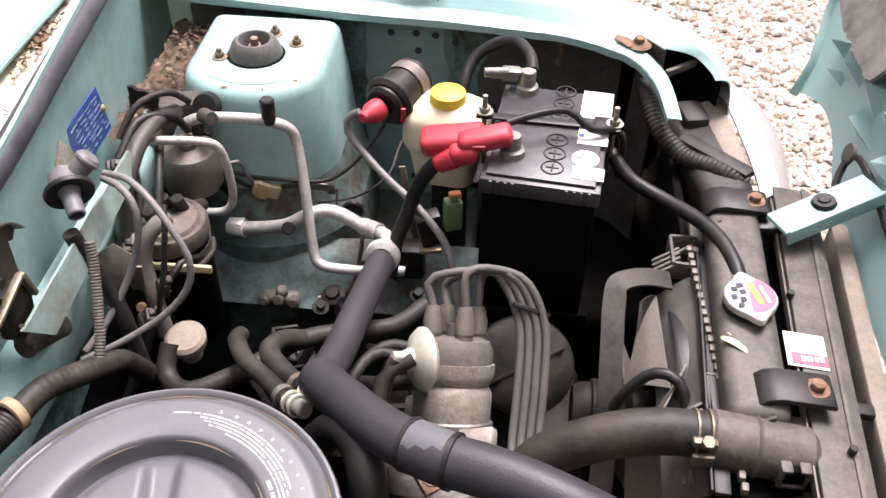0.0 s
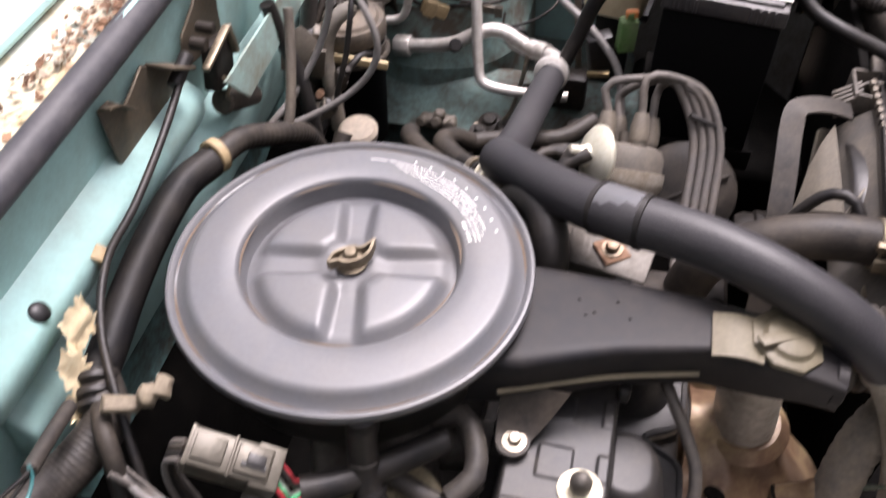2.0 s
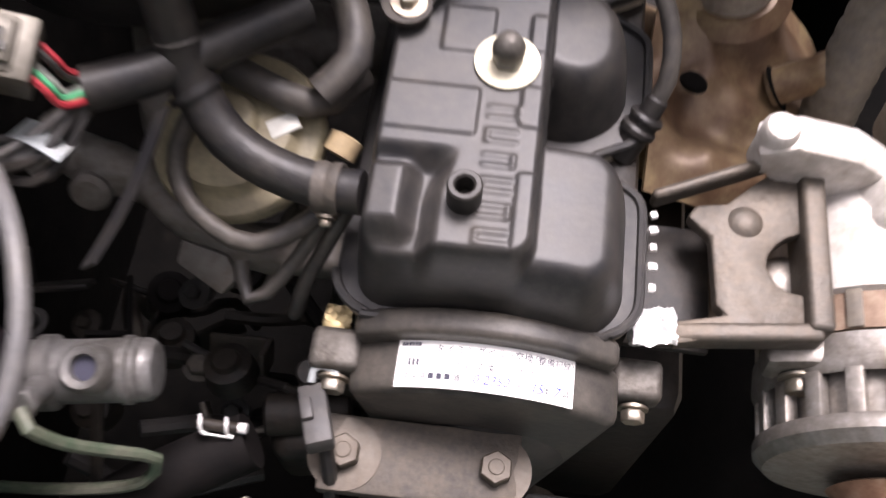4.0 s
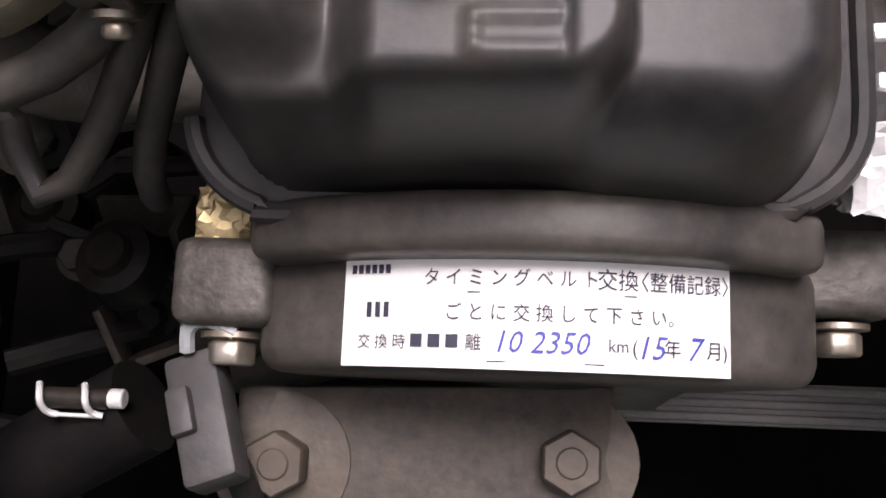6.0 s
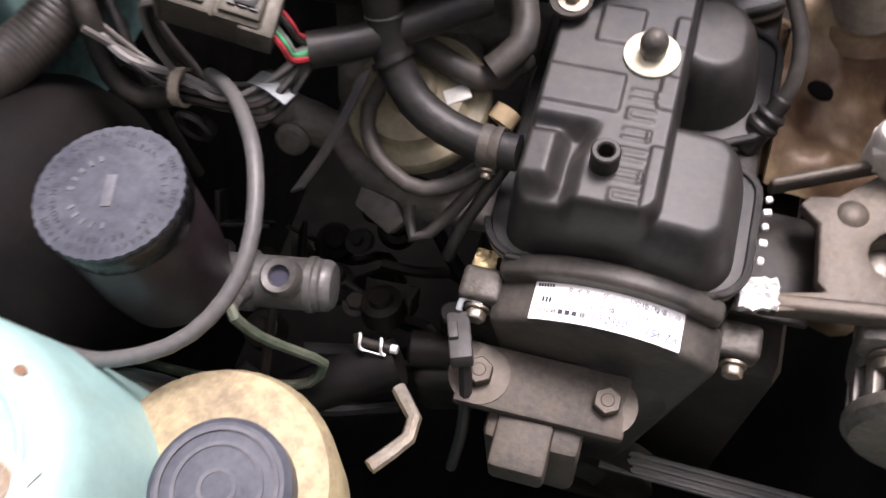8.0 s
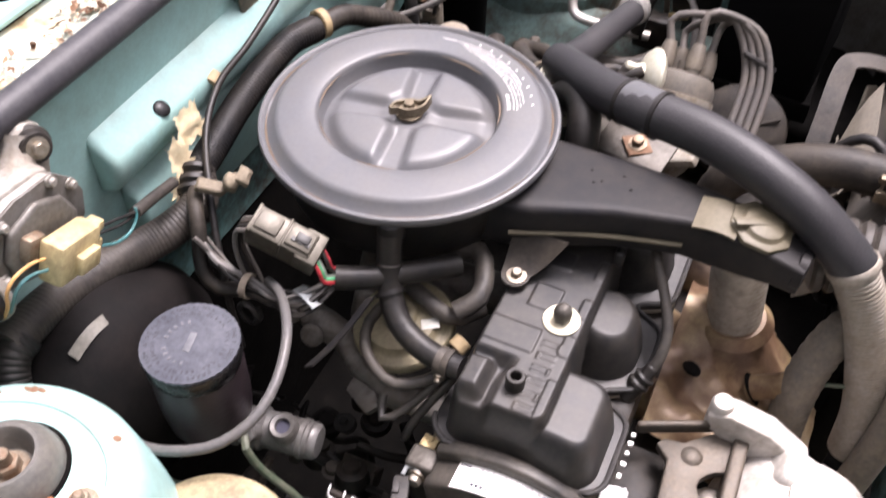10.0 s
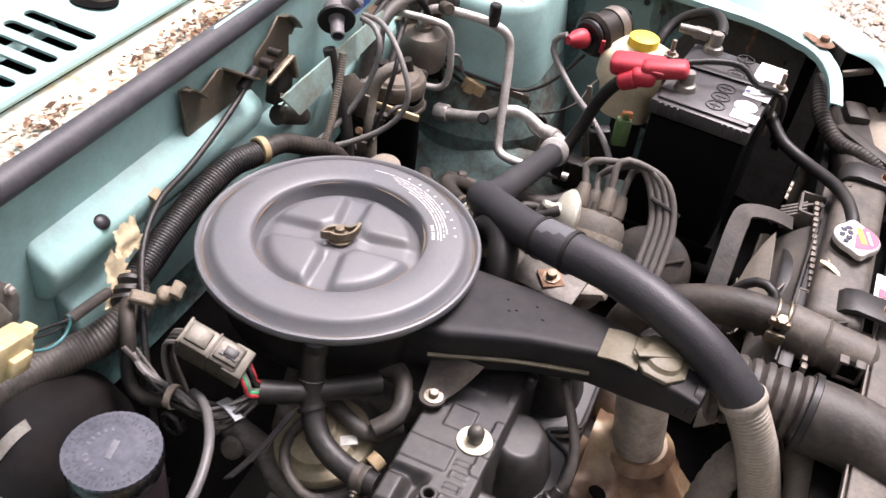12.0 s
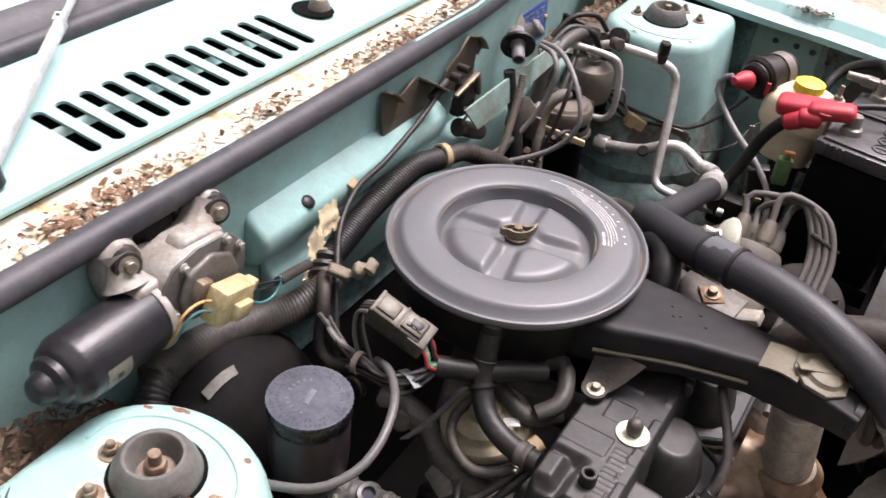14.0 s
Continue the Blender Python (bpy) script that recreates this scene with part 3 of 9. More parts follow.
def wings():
    # far inner wing: clean turquoise by tower; dirt and lip shade painted beside the battery
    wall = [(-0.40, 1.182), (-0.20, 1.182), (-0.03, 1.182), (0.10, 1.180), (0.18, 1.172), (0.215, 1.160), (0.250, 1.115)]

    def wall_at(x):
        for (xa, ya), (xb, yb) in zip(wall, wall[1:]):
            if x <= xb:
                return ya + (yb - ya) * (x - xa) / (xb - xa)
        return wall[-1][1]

    def tone_edge(x, v):
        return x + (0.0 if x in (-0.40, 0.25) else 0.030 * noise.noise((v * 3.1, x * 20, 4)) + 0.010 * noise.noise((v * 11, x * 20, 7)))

    for a, b, mat, label in ((-0.40, -0.335, DIRTSHADE, "inner wing dark with dirt and shade behind the tower"), (-0.335, -0.150, GRIMYDARK, "darker grimy inner wing behind the tower"), (-0.150, -0.045, WINGIN, "dull turquoise inner wing"), (-0.045, -0.020, WINGMID, "half-dark edge of the shaded, dirty wall"), (-0.020, 0.010, GRIMYDARK, "darker grimy inner wing"), (0.010, 0.25, DIRTSHADE, "inner wing dark with road dirt and the lip's shade")):
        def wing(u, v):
            x = tone_edge(a, v) + (tone_edge(b, v) - tone_edge(a, v)) * u
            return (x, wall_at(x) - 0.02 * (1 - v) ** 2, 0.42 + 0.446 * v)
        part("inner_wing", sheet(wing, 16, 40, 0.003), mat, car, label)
    part("inner_wing", sheet(lambda u, v: (-0.39 + 0.70 * u, -0.245, 0.40 + 0.46 * v), 6, 4, 0.003), GRIMYDARK, car)
    for x, z in ((-0.118, 0.832), (-0.083, 0.833), (-0.056, 0.831), (-0.080, 0.806), (-0.028, 0.822), (0.178, 0.800), (0.205, 0.797)):
        part("wing_hole", lathe([(0, 0.0), (0.0058, 0.0), (0.0052, 0.0012), (0, 0.0012)], pose(x, wall_at(x) - 0.003, z, 90, 8, 0), 6), INK, car)
    part("rust_run", sheet(lambda u, v: (0.118 + 0.006 * (u - 0.5) + 0.004 * noise.noise((v * 4, 1, 2)), wall_at(0.118) - 0.0045, 0.862 - 0.065 * v), 2, 10), RUSTY, car, "brown rust run down the inner wing")
    # chassis rails: bay shade goes into this dirty dark turquoise
    part("chassis_rail", box(0.44, 0.30, 0.20, pose(-0.20, 1.06, 0.46), 0.02, 3), RAIL, car, "dark dirty turquoise chassis rail")
    # rail's front near-black, with the shade beside the battery in its colour
    part("front_rail", box(0.36, 0.28, 0.19, pose(0.20, 1.07, 0.455), 0.02, 3), DEEPSHADE, car, "near-black shaded front of the chassis rail")
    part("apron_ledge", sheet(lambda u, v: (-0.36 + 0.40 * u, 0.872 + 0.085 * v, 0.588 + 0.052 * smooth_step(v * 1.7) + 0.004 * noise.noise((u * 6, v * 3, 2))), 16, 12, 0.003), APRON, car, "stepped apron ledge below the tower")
    # added panel that closes a hole; near-black as if shaded
    part("closing_panel", box(0.012, 0.34, 0.42, pose(0.268, 1.02, 0.555), 0.004), DEEPSHADE, car, "near-black closing panel beside the radiator")
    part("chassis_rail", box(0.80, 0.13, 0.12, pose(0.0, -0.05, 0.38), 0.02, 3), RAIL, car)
    # wing top: flat bolted lip, raised outer skin, and a lip strap that runs on to the lamp
    lip_in = [(-0.95, 1.190, 0.900), (-0.45, 1.160, 0.884), (-0.183, 1.145, 0.876), (-0.046, 1.144, 0.872), (0.045, 1.137, 0.870), (0.119, 1.132, 0.867), (0.182, 1.112, 0.862), (0.214, 1.092, 0.857), (0.237, 1.050, 0.850), (0.247, 0.992, 0.842)]
    lip_out = [(-0.95, 1.215, 0.908), (-0.45, 1.186, 0.892), (-0.186, 1.170, 0.883), (-0.049, 1.170, 0.878), (0.043, 1.166, 0.875), (0.119, 1.154, 0.871), (0.182, 1.140, 0.866), (0.219, 1.124, 0.860), (0.250, 1.072, 0.852), (0.262, 0.991, 0.842)]
    skin_in = [(-0.95, 1.215, 0.906), (-0.45, 1.186, 0.890), (-0.186, 1.170, 0.881), (-0.049, 1.170, 0.876), (0.043, 1.166, 0.873), (0.119, 1.154, 0.869), (0.190, 1.140, 0.864), (0.232, 1.132, 0.861), (0.283, 1.122, 0.857), (0.305, 1.096, 0.851), (0.312, 1.080, 0.846)]
    skin_top = [(-0.95, 1.232, 0.922), (-0.45, 1.203, 0.905), (-0.186, 1.186, 0.897), (-0.049, 1.186, 0.893), (0.042, 1.183, 0.890), (0.117, 1.178, 0.886), (0.193, 1.170, 0.880), (0.256, 1.154, 0.873), (0.297, 1.121, 0.864), (0.316, 1.094, 0.855), (0.322, 1.077, 0.849)]
    crown = [(-0.95, 1.330, 0.925), (-0.45, 1.300, 0.908), (-0.186, 1.285, 0.899), (-0.049, 1.280, 0.894), (0.042, 1.270, 0.890), (0.117, 1.252, 0.886), (0.197, 1.225, 0.879), (0.268, 1.185, 0.871), (0.312, 1.138, 0.861), (0.325, 1.100, 0.852), (0.329, 1.078, 0.845)]

    def at(p, u):
        t = min(u, 0.9999) * (len(p) - 1)
        i = int(t)
        t -= i
        a, b, c, d = (Vector(p[min(max(k, 0), len(p) - 1)]) for k in (i - 1, i, i + 1, i + 2))
        return 0.5 * (2 * b + (c - a) * t + (2 * a - 5 * b + 4 * c - d) * t * t + (3 * b - a - 3 * c + d) * t ** 3)

    def skin(u, v):
        a, b, c = at(skin_in, u), at(skin_top, u), at(crown, u)
        if v < 0.25:
            return a.lerp(b, v / 0.25)
        if v < 0.6:
            t = (v - 0.25) / 0.35
            return b.lerp(c, t) + Vector((0, 0, 0.010 * math.sin(math.pi * t) * min(1.0, (c - b).length / 0.08)))
        t = (v - 0.6) / 0.4
        d = (c - b).normalized()
        return c + d * 0.05 * math.sin(t * 1.5) * (1 - 0.8 * smooth_step((u - 0.85) / 0.15)) + Vector((0, 0, (-0.012 * t - 0.30 * t * t) * (1 - 0.85 * smooth_step((u - 0.85) / 0.15))))

    part("wing_skin", sheet(skin, 60, 32, 0.0015), PAINT, car, "turquoise front wing")
    part("wing_lip", sheet(lambda u, v: at(lip_in, u).lerp(at(lip_out, u), v) + Vector((0, 0, 0.0008 * noise.noise((u * 40, v, 5)))), 60, 3, 0.002), PAINT, car, "flat turquoise lip along the wing")
    part("lip_flange", sheet(lambda u, v: at(lip_in, u) + Vector((0, 0.002, -0.001 - (0.009 + 0.002 * noise.noise((u * 25, 0, 3))) * v)), 60, 2, 0.002), PAINT, car, "turned-down edge of the lip")
    b = part("wing_bolt", join(lathe([(0, 0.004), (0.008, 0.004), (0.013, 0.0015), (0.0165, 0)], pose(0.216, 1.130, 0.863), 18), hexagon(0.0075, 0.007, pose(0.216, 1.130, 0.867))), RUSTY, car, "rusty wing bolt on a perished washer")
    part("rust_patch", sheet(lambda u, v: Vector((0.200 + 0.042 * (u - 0.5) * (0.7 + 0.5 * noise.noise((v * 3, 1, 1))), 1.132 + 0.030 * (v - 0.5) * (0.7 + 0.5 * noise.noise((u * 3, 5, 1))) - 0.25 * 0.042 * (u - 0.5), 0.8660 - 0.10 * 0.042 * (u - 0.5))), 10, 8), RUSTY, b, "flaking rust round the bolt")
    bm = bmesh.new()
    rng = random.Random(31)
    for k in range(60):
        m = pose(-0.075 + rng.gauss(0, 0.016), 1.180 + rng.gauss(0, 0.006), 0.893 + rng.uniform(0.0, 0.005), rng.uniform(-30, 30), rng.uniform(-30, 30), rng.uniform(0, 360))
        ln, w = rng.uniform(0.004, 0.014), rng.uniform(0.0006, 0.0022)
        bm.faces.new([bm.verts.new(m @ Vector(p)) for p in ((-ln, 0, 0), (0, -w, 0.001), (ln, 0, 0), (0, w, 0.001))])
    solo("wing_debris", bm, NEEDLE, "small heap of brown needles on the far wing", "leaves", kind="stuff")
    part("strap_stay", box(0.007, 0.010, 0.045, along((0.256, 1.114, 0.832), (0.300, 1.134, 0.842)) @ pose(0, 0, 0.022), 0.002), RECV, car, "dusty stay below the wing")
    # dark sheet that carries the shade of the cavity behind the lip
    part("wing_lining", sheet(lambda u, v: at(skin_in, 0.60 + 0.40 * u) + Vector((0.012, 0.014, -0.004 - 0.20 * v)), 24, 6, 0.002), DEEPSHADE, car, "dark dirty lining of the wing's shaded cavity")
    # near wing edge
    part("wing_lip", sheet(lambda u, v: (-0.40 + 0.8 * u, -0.20 - 0.06 * v, 0.872 - 0.02 * u + 0.008 * math.sin(v * 3)), 10, 6, 0.002), PAINT, car)
    part("hinge_post", box(0.03, 0.012, 0.14, pose(-0.372, -0.133, 0.86, 8, 0, 0), 0.003), PAINT, car)
    # gusset from the bulkhead to the far tower
    g = [(-0.352, 0.522, 0.902), (-0.344, 0.572, 0.842), (-0.338, 0.800, 0.866), (-0.350, 0.790, 0.900)]
    part("gusset", sheet(lambda u, v: Vector(g[0]).lerp(Vector(g[1]), 0.36 + 0.64 * u + 0.03 * noise.noise((v * 7, u, 3))).lerp(Vector(g[3]).lerp(Vector(g[2]), 0.36 + 0.64 * u), v), 4, 16, 0.003), GUSSET, car, "stained turquoise gusset plate")
    # the cavity's shade and its crud, put into one lumpy dark sheet
    def crud(u, v):
        z = 0.690 + 0.165 * v
        x = -0.415 + (0.128 + 0.030 * noise.noise((v * 4, 2, 9)) + 0.012 * noise.noise((v * 13, 5, 9)) - 0.035 * v) * u
        return (x, 0.938 + 0.030 * (1 - u) + 0.010 * noise.noise((u * 6, v * 7, 3)), z)
    part("cavity_sheet", sheet(crud, 24, 24, 0.004), CAVITYDARK, car, "lumpy dark sheet across the dirty cavity by the tower")
    part("tower_dirt", sheet(lambda u, v: (-0.42 + 0.09 * u, 0.90 + 0.28 * v, 0.825 + 0.02 * noise.noise((u * 5, v * 7, 1))), 10, 16), DIRT, car)
    part("tower_dirt", sheet(lambda u, v: (-0.39 + 0.07 * u, -0.20 + 0.21 * v, 0.865 - 0.07 * v + 0.02 * noise.noise((u * 5, v * 7, 4))), 10, 16), DIRT, car)
    part("wing_skin", sheet(lambda u, v: (-0.42 + 0.84 * u, -0.262 - 0.05 * math.sin(1.5 * v), 0.872 - 0.02 * u - 0.45 * v * v), 10, 8, 0.002), PAINT, car)
    for y, s in ((1.25, 1), (-0.33, -1)):
        wheel = part("wheel", lathe([(0.170, -0.07), (0.255, -0.085), (0.280, -0.060), (0.285, 0.0), (0.280, 0.060), (0.255, 0.085), (0.170, 0.07), (0.165, 0.0), (0.170, -0.07)], pose(-0.26, y, 0.285, 90, 0, 0), 48), RUBBER, car, "black front tyre")
        part("rim", lathe([(0, 0.03), (0.06, 0.035), (0.11, 0.02), (0.16, 0.06), (0.171, 0.068), (0.168, -0.068), (0, -0.03)], pose(-0.26, y, 0.285, 90, 0, 0) @ Matrix.Diagonal((1, 1, -s, 1)), 40), GREYCON, wheel)
    # bay floor, near-black for the shade down there, and front crossmember
    part("undertray", sheet(lambda u, v: (-0.52 + 0.99 * u, -0.25 + 1.46 * v, 0.27), 1, 1), DEEPSHADE, car)
    part("crossmember", box(0.09, 1.3, 0.07, pose(0.40, 0.47, 0.50), 0.01), GRIMYDARK, car)


wings()


def front_panel():
    """Radiator support, slam panel and grille bar."""
    turn = -4.2
    part("slam_panel", box(0.044, 0.80, 0.006, pose(0.359, 0.52, 0.801, 0, 4, turn), 0.002), RADTANK, car, "dusty black slam panel")
    part("panel_lip", box(0.0095, 0.80, 0.010, pose(0.3385, 0.52, 0.7935, 0, 0, turn), 0.002), RADTANK, car)
    part("panel_face", box(0.012, 0.80, 0.046, pose(0.3815, 0.52, 0.7725, 0, 0, turn), 0.003), RADTANK, car)
    part("edge_strip", box(0.0022, 0.74, 0.004, pose(0.3335, 0.52, 0.8030, 0, 0, turn), 0.0006), RECV, car, "worn bright edge of the slam panel")
    part("panel_rib", box(0.006, 0.80, 0.004, pose(0.372, 0.52, 0.8035, 0, 0, turn), 0.0015), RADTANK, car)
    for x, y in ((0.370, 0.545), (0.352, 0.735)):
        part("panel_stud", rod((x, y, 0.80), (x, y, 0.812), 0.0038, 12), DUSTY, car)
    part("grille_bar", box(0.020, 0.78, 0.05, pose(0.414, 0.50, 0.757, 0, 0, turn), 0.004), TANBAR, car, "dusty tan grille bar")
    for x, y in ((0.392, 0.800), (0.400, 0.610)):
        part("grille_clip", box(0.024, 0.014, 0.009, pose(x, y, 0.783, 0, 0, turn), 0.002), DUSTY, car, "dusty clip between panel and grille")
    # dark filler added below the gap between tank and slam panel
    part("gap_filler", box(0.09, 0.75, 0.004, pose(0.352, 0.50, 0.768, 0, 0, -1.5), 0.001), DEEPSHADE, car)
    part("bonnet_hinge_panel", box(0.05, 0.03, 0.02, pose(0.36, 0.85, 0.80), 0.004), BLACK, car)


TANBAR = material("dusty_bar", (0.20, 0.17, 0.135), 0.7, dust=(0.30, 0.25, 0.19), dusty=0.5)
front_panel()


def bonnet():
    """Front-hinged bonnet, tipped forward; its inside faces the bay."""
    hood = thing("bonnet", "open front-hinged turquoise bonnet with a torn grey underlay", "bonnet")
    base, up, inward = Vector((0.452, 0, 0.75)), Vector((0.226, 0, 0.974)), Vector((-0.974, 0, 0.226))

    def on(y, r, lift=0.0):
        return base + up * r + inward * lift + Vector((0.02 * math.sin(math.pi * min(1, r / 0.8)), y, 0))

    def low(s):
        return 0.016 + 0.036 * math.sin(math.pi * s / 0.235) if s < 0.235 else max(0.008, 0.016 - 0.15 * (s - 0.235))

    def edge(r):
        t = min(1.0, max(0.0, (r - 0.05) / 0.10))
        return 1.200 + 0.065 * t * t * (3 - 2 * t)

    def f(u, v):
        r = low(1.30 * v)
        r += (0.80 - r) * u ** 1.6
        return on(edge(r) - (edge(r) + 0.10) * v, r)

    part("bonnet_skin", sheet(f, 40, 90, 0.003), PAINT, hood, "turquoise bonnet skin")
    part("edge_flange", sheet(lambda u, v: on(edge(0.016 + 0.78 * u) - 0.010 * v - 0.004, 0.016 + 0.78 * u, 0.012 * math.sin(math.pi * v) + 0.001), 30, 6, 0.002), PAINT, hood, "rolled bonnet edge")

    def felt(u, v):
        y = 1.192 - 1.24 * v
        r = 0.150 + 0.006 * noise.noise((y * 60, 2, 0)) + 0.004 * noise.noise((y * 190, 5, 0))
        if y > 1.137:
            r += 0.30 * (y - 1.137)
        if y < 0.998:
            r += min(0.045, 2.2 * (0.998 - y)) + 0.012 * noise.noise((y * 40, 8, 0))
        return on(y, r + (0.76 - r) * u, 0.020 + 0.006 * noise.noise((u * 7, v * 12, 0)) + 0.010 * max(0, 1 - u * 12))

    part("underlay", sheet(felt, 20, 160, 0.004), RAG, hood, "torn grey felt underlay")
    for pts, peak in ((((1.150, 0.138), (1.070, 0.138), (1.055, 0.108), (1.112, 0.090)), (1.085, 0.128)), (((1.052, 0.150), (0.985, 0.150), (0.985, 0.106), (1.030, 0.106)), (1.020, 0.142)), (((1.030, 0.106), (0.990, 0.112), (0.945, 0.088), (1.0, 0.078)), (0.998, 0.103)), (((1.13, 0.10), (1.105, 0.105), (1.095, 0.086), (1.12, 0.082)), (1.118, 0.1)), (((1.165, 0.128), (1.140, 0.130), (1.132, 0.106), (1.155, 0.104)), (1.150, 0.124)), (((0.975, 0.150), (0.925, 0.155), (0.915, 0.118), (0.955, 0.112)), (0.945, 0.146)), (((0.930, 0.110), (0.895, 0.114), (0.880, 0.090), (0.915, 0.084)), (0.905, 0.106))):
        bm = bmesh.new()
        ring = [bm.verts.new(on(y, r, -0.002)) for y, r in pts]
        top = bm.verts.new(on(*peak, 0.028))
        for p, q in zip(ring, ring[1:] + ring[:1]):
            bm.faces.new((p, q, top))
        part("pressing", bm, PAINT, hood)
    arm = part("hinge_arm", join(box(0.125, 0.038, 0.006, pose(0.404, 0.850, 0.836, 0, -10, 27), 0.002), box(0.125, 0.005, 0.020, pose(0.413, 0.833, 0.834, 0, -10, 27), 0.002)), PAINT, hood, "turquoise hinge arm")
    part("rubber_plug", lathe([(0, 0.006), (0.006, 0.006), (0.007, 0.004), (0.012, 0.004), (0.014, 0.0)], pose(0.401, 0.851, 0.839, 0, -10, 0), 24), BLACK, arm, "black rubber plug")
    part("washer_hose", tube([(0.43, 0.885, 0.79), (0.44, 0.93, 0.815), (0.455, 0.945, 0.838), (0.462, 0.90, 0.84), (0.470, 0.82, 0.82)], 0.0045, 8), RUBBER, hood, "thin black washer hose")
    part("hose_grommet", lathe([(0, 0.004), (0.012, 0.004), (0.014, 0)], pose(0.452, 0.948, 0.838, 0, -75, 0), 20), BRACKETGREY, hood, "dark rubber grommet")


BRACKETGREY = material("dull_grommet", (0.05, 0.047, 0.042), 0.6, dust=(0.12, 0.10, 0.08), dusty=0.4)
bonnet()


def windscreen():
    w = thing("windscreen", "dark windscreen glass with a black rubber surround", "windscreen", kind="structure")
    part("glass", sheet(lambda u, v: (-0.628 - 0.5 * u, -0.55 + 1.9 * v, 1.026 + 0.40 * u), 2, 2, 0.004), GLASS, w)
    part("rubber_surround", tube([(-0.610, -0.55, 1.012), (-0.618, 0.4, 1.012), (-0.610, 1.35, 1.012)], 0.012, 12, 0.1), SEAL, w)
    part("screen_moulding", sheet(lambda u, v: (-0.616 - 0.030 * u, -0.55 + 1.9 * v, 1.020 + 0.020 * u + 0.004 * math.sin(math.pi * u)), 4, 6, 0.003), SEAL, w, "dark grey moulding under the glass")
    a = thing("windscreen_wiper", "pale windscreen wiper lying over the cowl", "wiper")
    m = along((-0.492, 0.024, 1.010), (-0.634, 0.240, 1.056))
    part("arm", join(box(0.007, 0.016, 0.20, m @ pose(0, 0, 0.075), 0.0025, 3), box(0.004, 0.009, 0.14, m @ pose(0, 0, 0.235), 0.0015)), WIPERWHITE, a, "chalky white wiper arm")
    part("hinge", box(0.009, 0.018, 0.014, m @ pose(0.001, 0, 0.172), 0.002), WIPERWHITE, a)
    part("hinge_pin", rod(m @ Vector((0.001, -0.010, 0.172)), m @ Vector((0.001, 0.010, 0.172)), 0.0022), DUSTY, a)
    part("spindle_hole", prism([(0.030 * math.cos(t) * (0.75 if math.cos(t) < 0 else 1.0), 0.022 * math.sin(t)) for t in (2 * math.pi * k / 28 for k in range(28))], 0.0012, pose(-0.515, 0.448, 0.9895)), DEEPSHADE, a, "dark arched hole round the spindle")
    part("spindle", lathe([(0, 0.016), (0.008, 0.014), (0.012, 0.008), (0.014, 0.0)], pose(-0.508, 0.455, 0.988), 24), RECV, a, "blue-grey wiper spindle")
    part("pivot", lathe([(0, 0.02), (0.010, 0.018), (0.013, 0.0)], pose(-0.482, 0.00, 0.99), 20), BLACK, a)


WIPERWHITE = material("chalky_white_paint", (0.66, 0.67, 0.66), 0.55, dust=(0.14, 0.13, 0.12), dusty=0.35, scale=45, bump=0.3)
windscreen()


def litter():
    """Dry leaves and crumbs in the gutter and by the near tower."""
    rng = random.Random(5)
    for name, spots, label in (("gutter_leaves", None, "brown dry leaf crumbs along the cowl gutter"), ("tower_leaves", 1, "dry leaf litter behind the near strut tower"), ("tower_leaves", 2, "brown leaf litter behind the far strut tower")):
        bm = bmesh.new()
        for k in range(4200 if spots is None else (420 if spots == 2 else 1100)):
            if spots is None:
                y = rng.uniform(-0.35, 1.05)
                edge = 0.5 + 0.5 * math.sin(y * 23) * math.sin(y * 9 + 1)
                x = -0.404 - 0.13 * max(0.0, y - 0.60) - 0.042 * min(1, max(0, rng.gauss(0.34, 0.22)))
                if rng.random() > 0.06 + 0.94 * edge ** 1.6:
                    continue
                z, s = 0.970, rng.choice((rng.uniform(0.0012, 0.0035), rng.uniform(0.0025, 0.0070)))
            elif spots == 2:
                x, y, s = -0.415 + rng.uniform(0, 0.075), 0.92 + rng.uniform(0, 0.25), rng.uniform(0.002, 0.0065)
                z = 0.834
            else:
                x, y, s = -0.395 + rng.uniform(0, 0.10), -0.19 + rng.uniform(0, 0.18), rng.choice((rng.uniform(0.0015, 0.004), rng.uniform(0.003, 0.008)))
                z = 0.872 - 0.07 * (y + 0.2) / 0.21 + 0.012
            m = pose(x, y, z + rng.uniform(0, 0.004), rng.uniform(-24, 24), rng.uniform(-24, 24), rng.uniform(0, 360))
            thin = 0.25 if spots == 1 else 0.55
            out = [(s * math.cos(a) * rng.uniform(0.6, 1.2), thin * s * math.sin(a) * rng.uniform(0.5, 1.2), 0.3 * s * rng.uniform(-1, 1)) for a in (0, 1.2, 2.3, 3.3, 4.4, 5.4)]
            bm.faces.new([bm.verts.new(m @ Vector(p)) for p in out])
        # tower litter is darker; behind the far tower this includes the lip's shade
        solo(name, bm, LEAF if spots is None else NEEDLE, label, "leaves", kind="stuff")


litter()


CREAMW = material("pale_washer", (0.66, 0.62, 0.48), 0.5, dust=(0.4, 0.33, 0.2), dusty=0.3)
GREASE2 = material("dusty_mount", (0.050, 0.044, 0.038), 0.6, metal=0.25, dust=(0.11, 0.09, 0.068), dusty=0.5, scale=40, bump=0.4)
CASTDARK = material("grimy_casting", (0.10, 0.092, 0.082), 0.52, metal=0.5, dust=(0.045, 0.037, 0.028), dusty=0.6, scale=30, bump=0.5)
FOILTUBE = material("crinkled_tube", (0.46, 0.44, 0.40), 0.42, metal=0.45, dust=(0.20, 0.165, 0.12), dusty=0.4, scale=40, bump=1.0, fine=150)


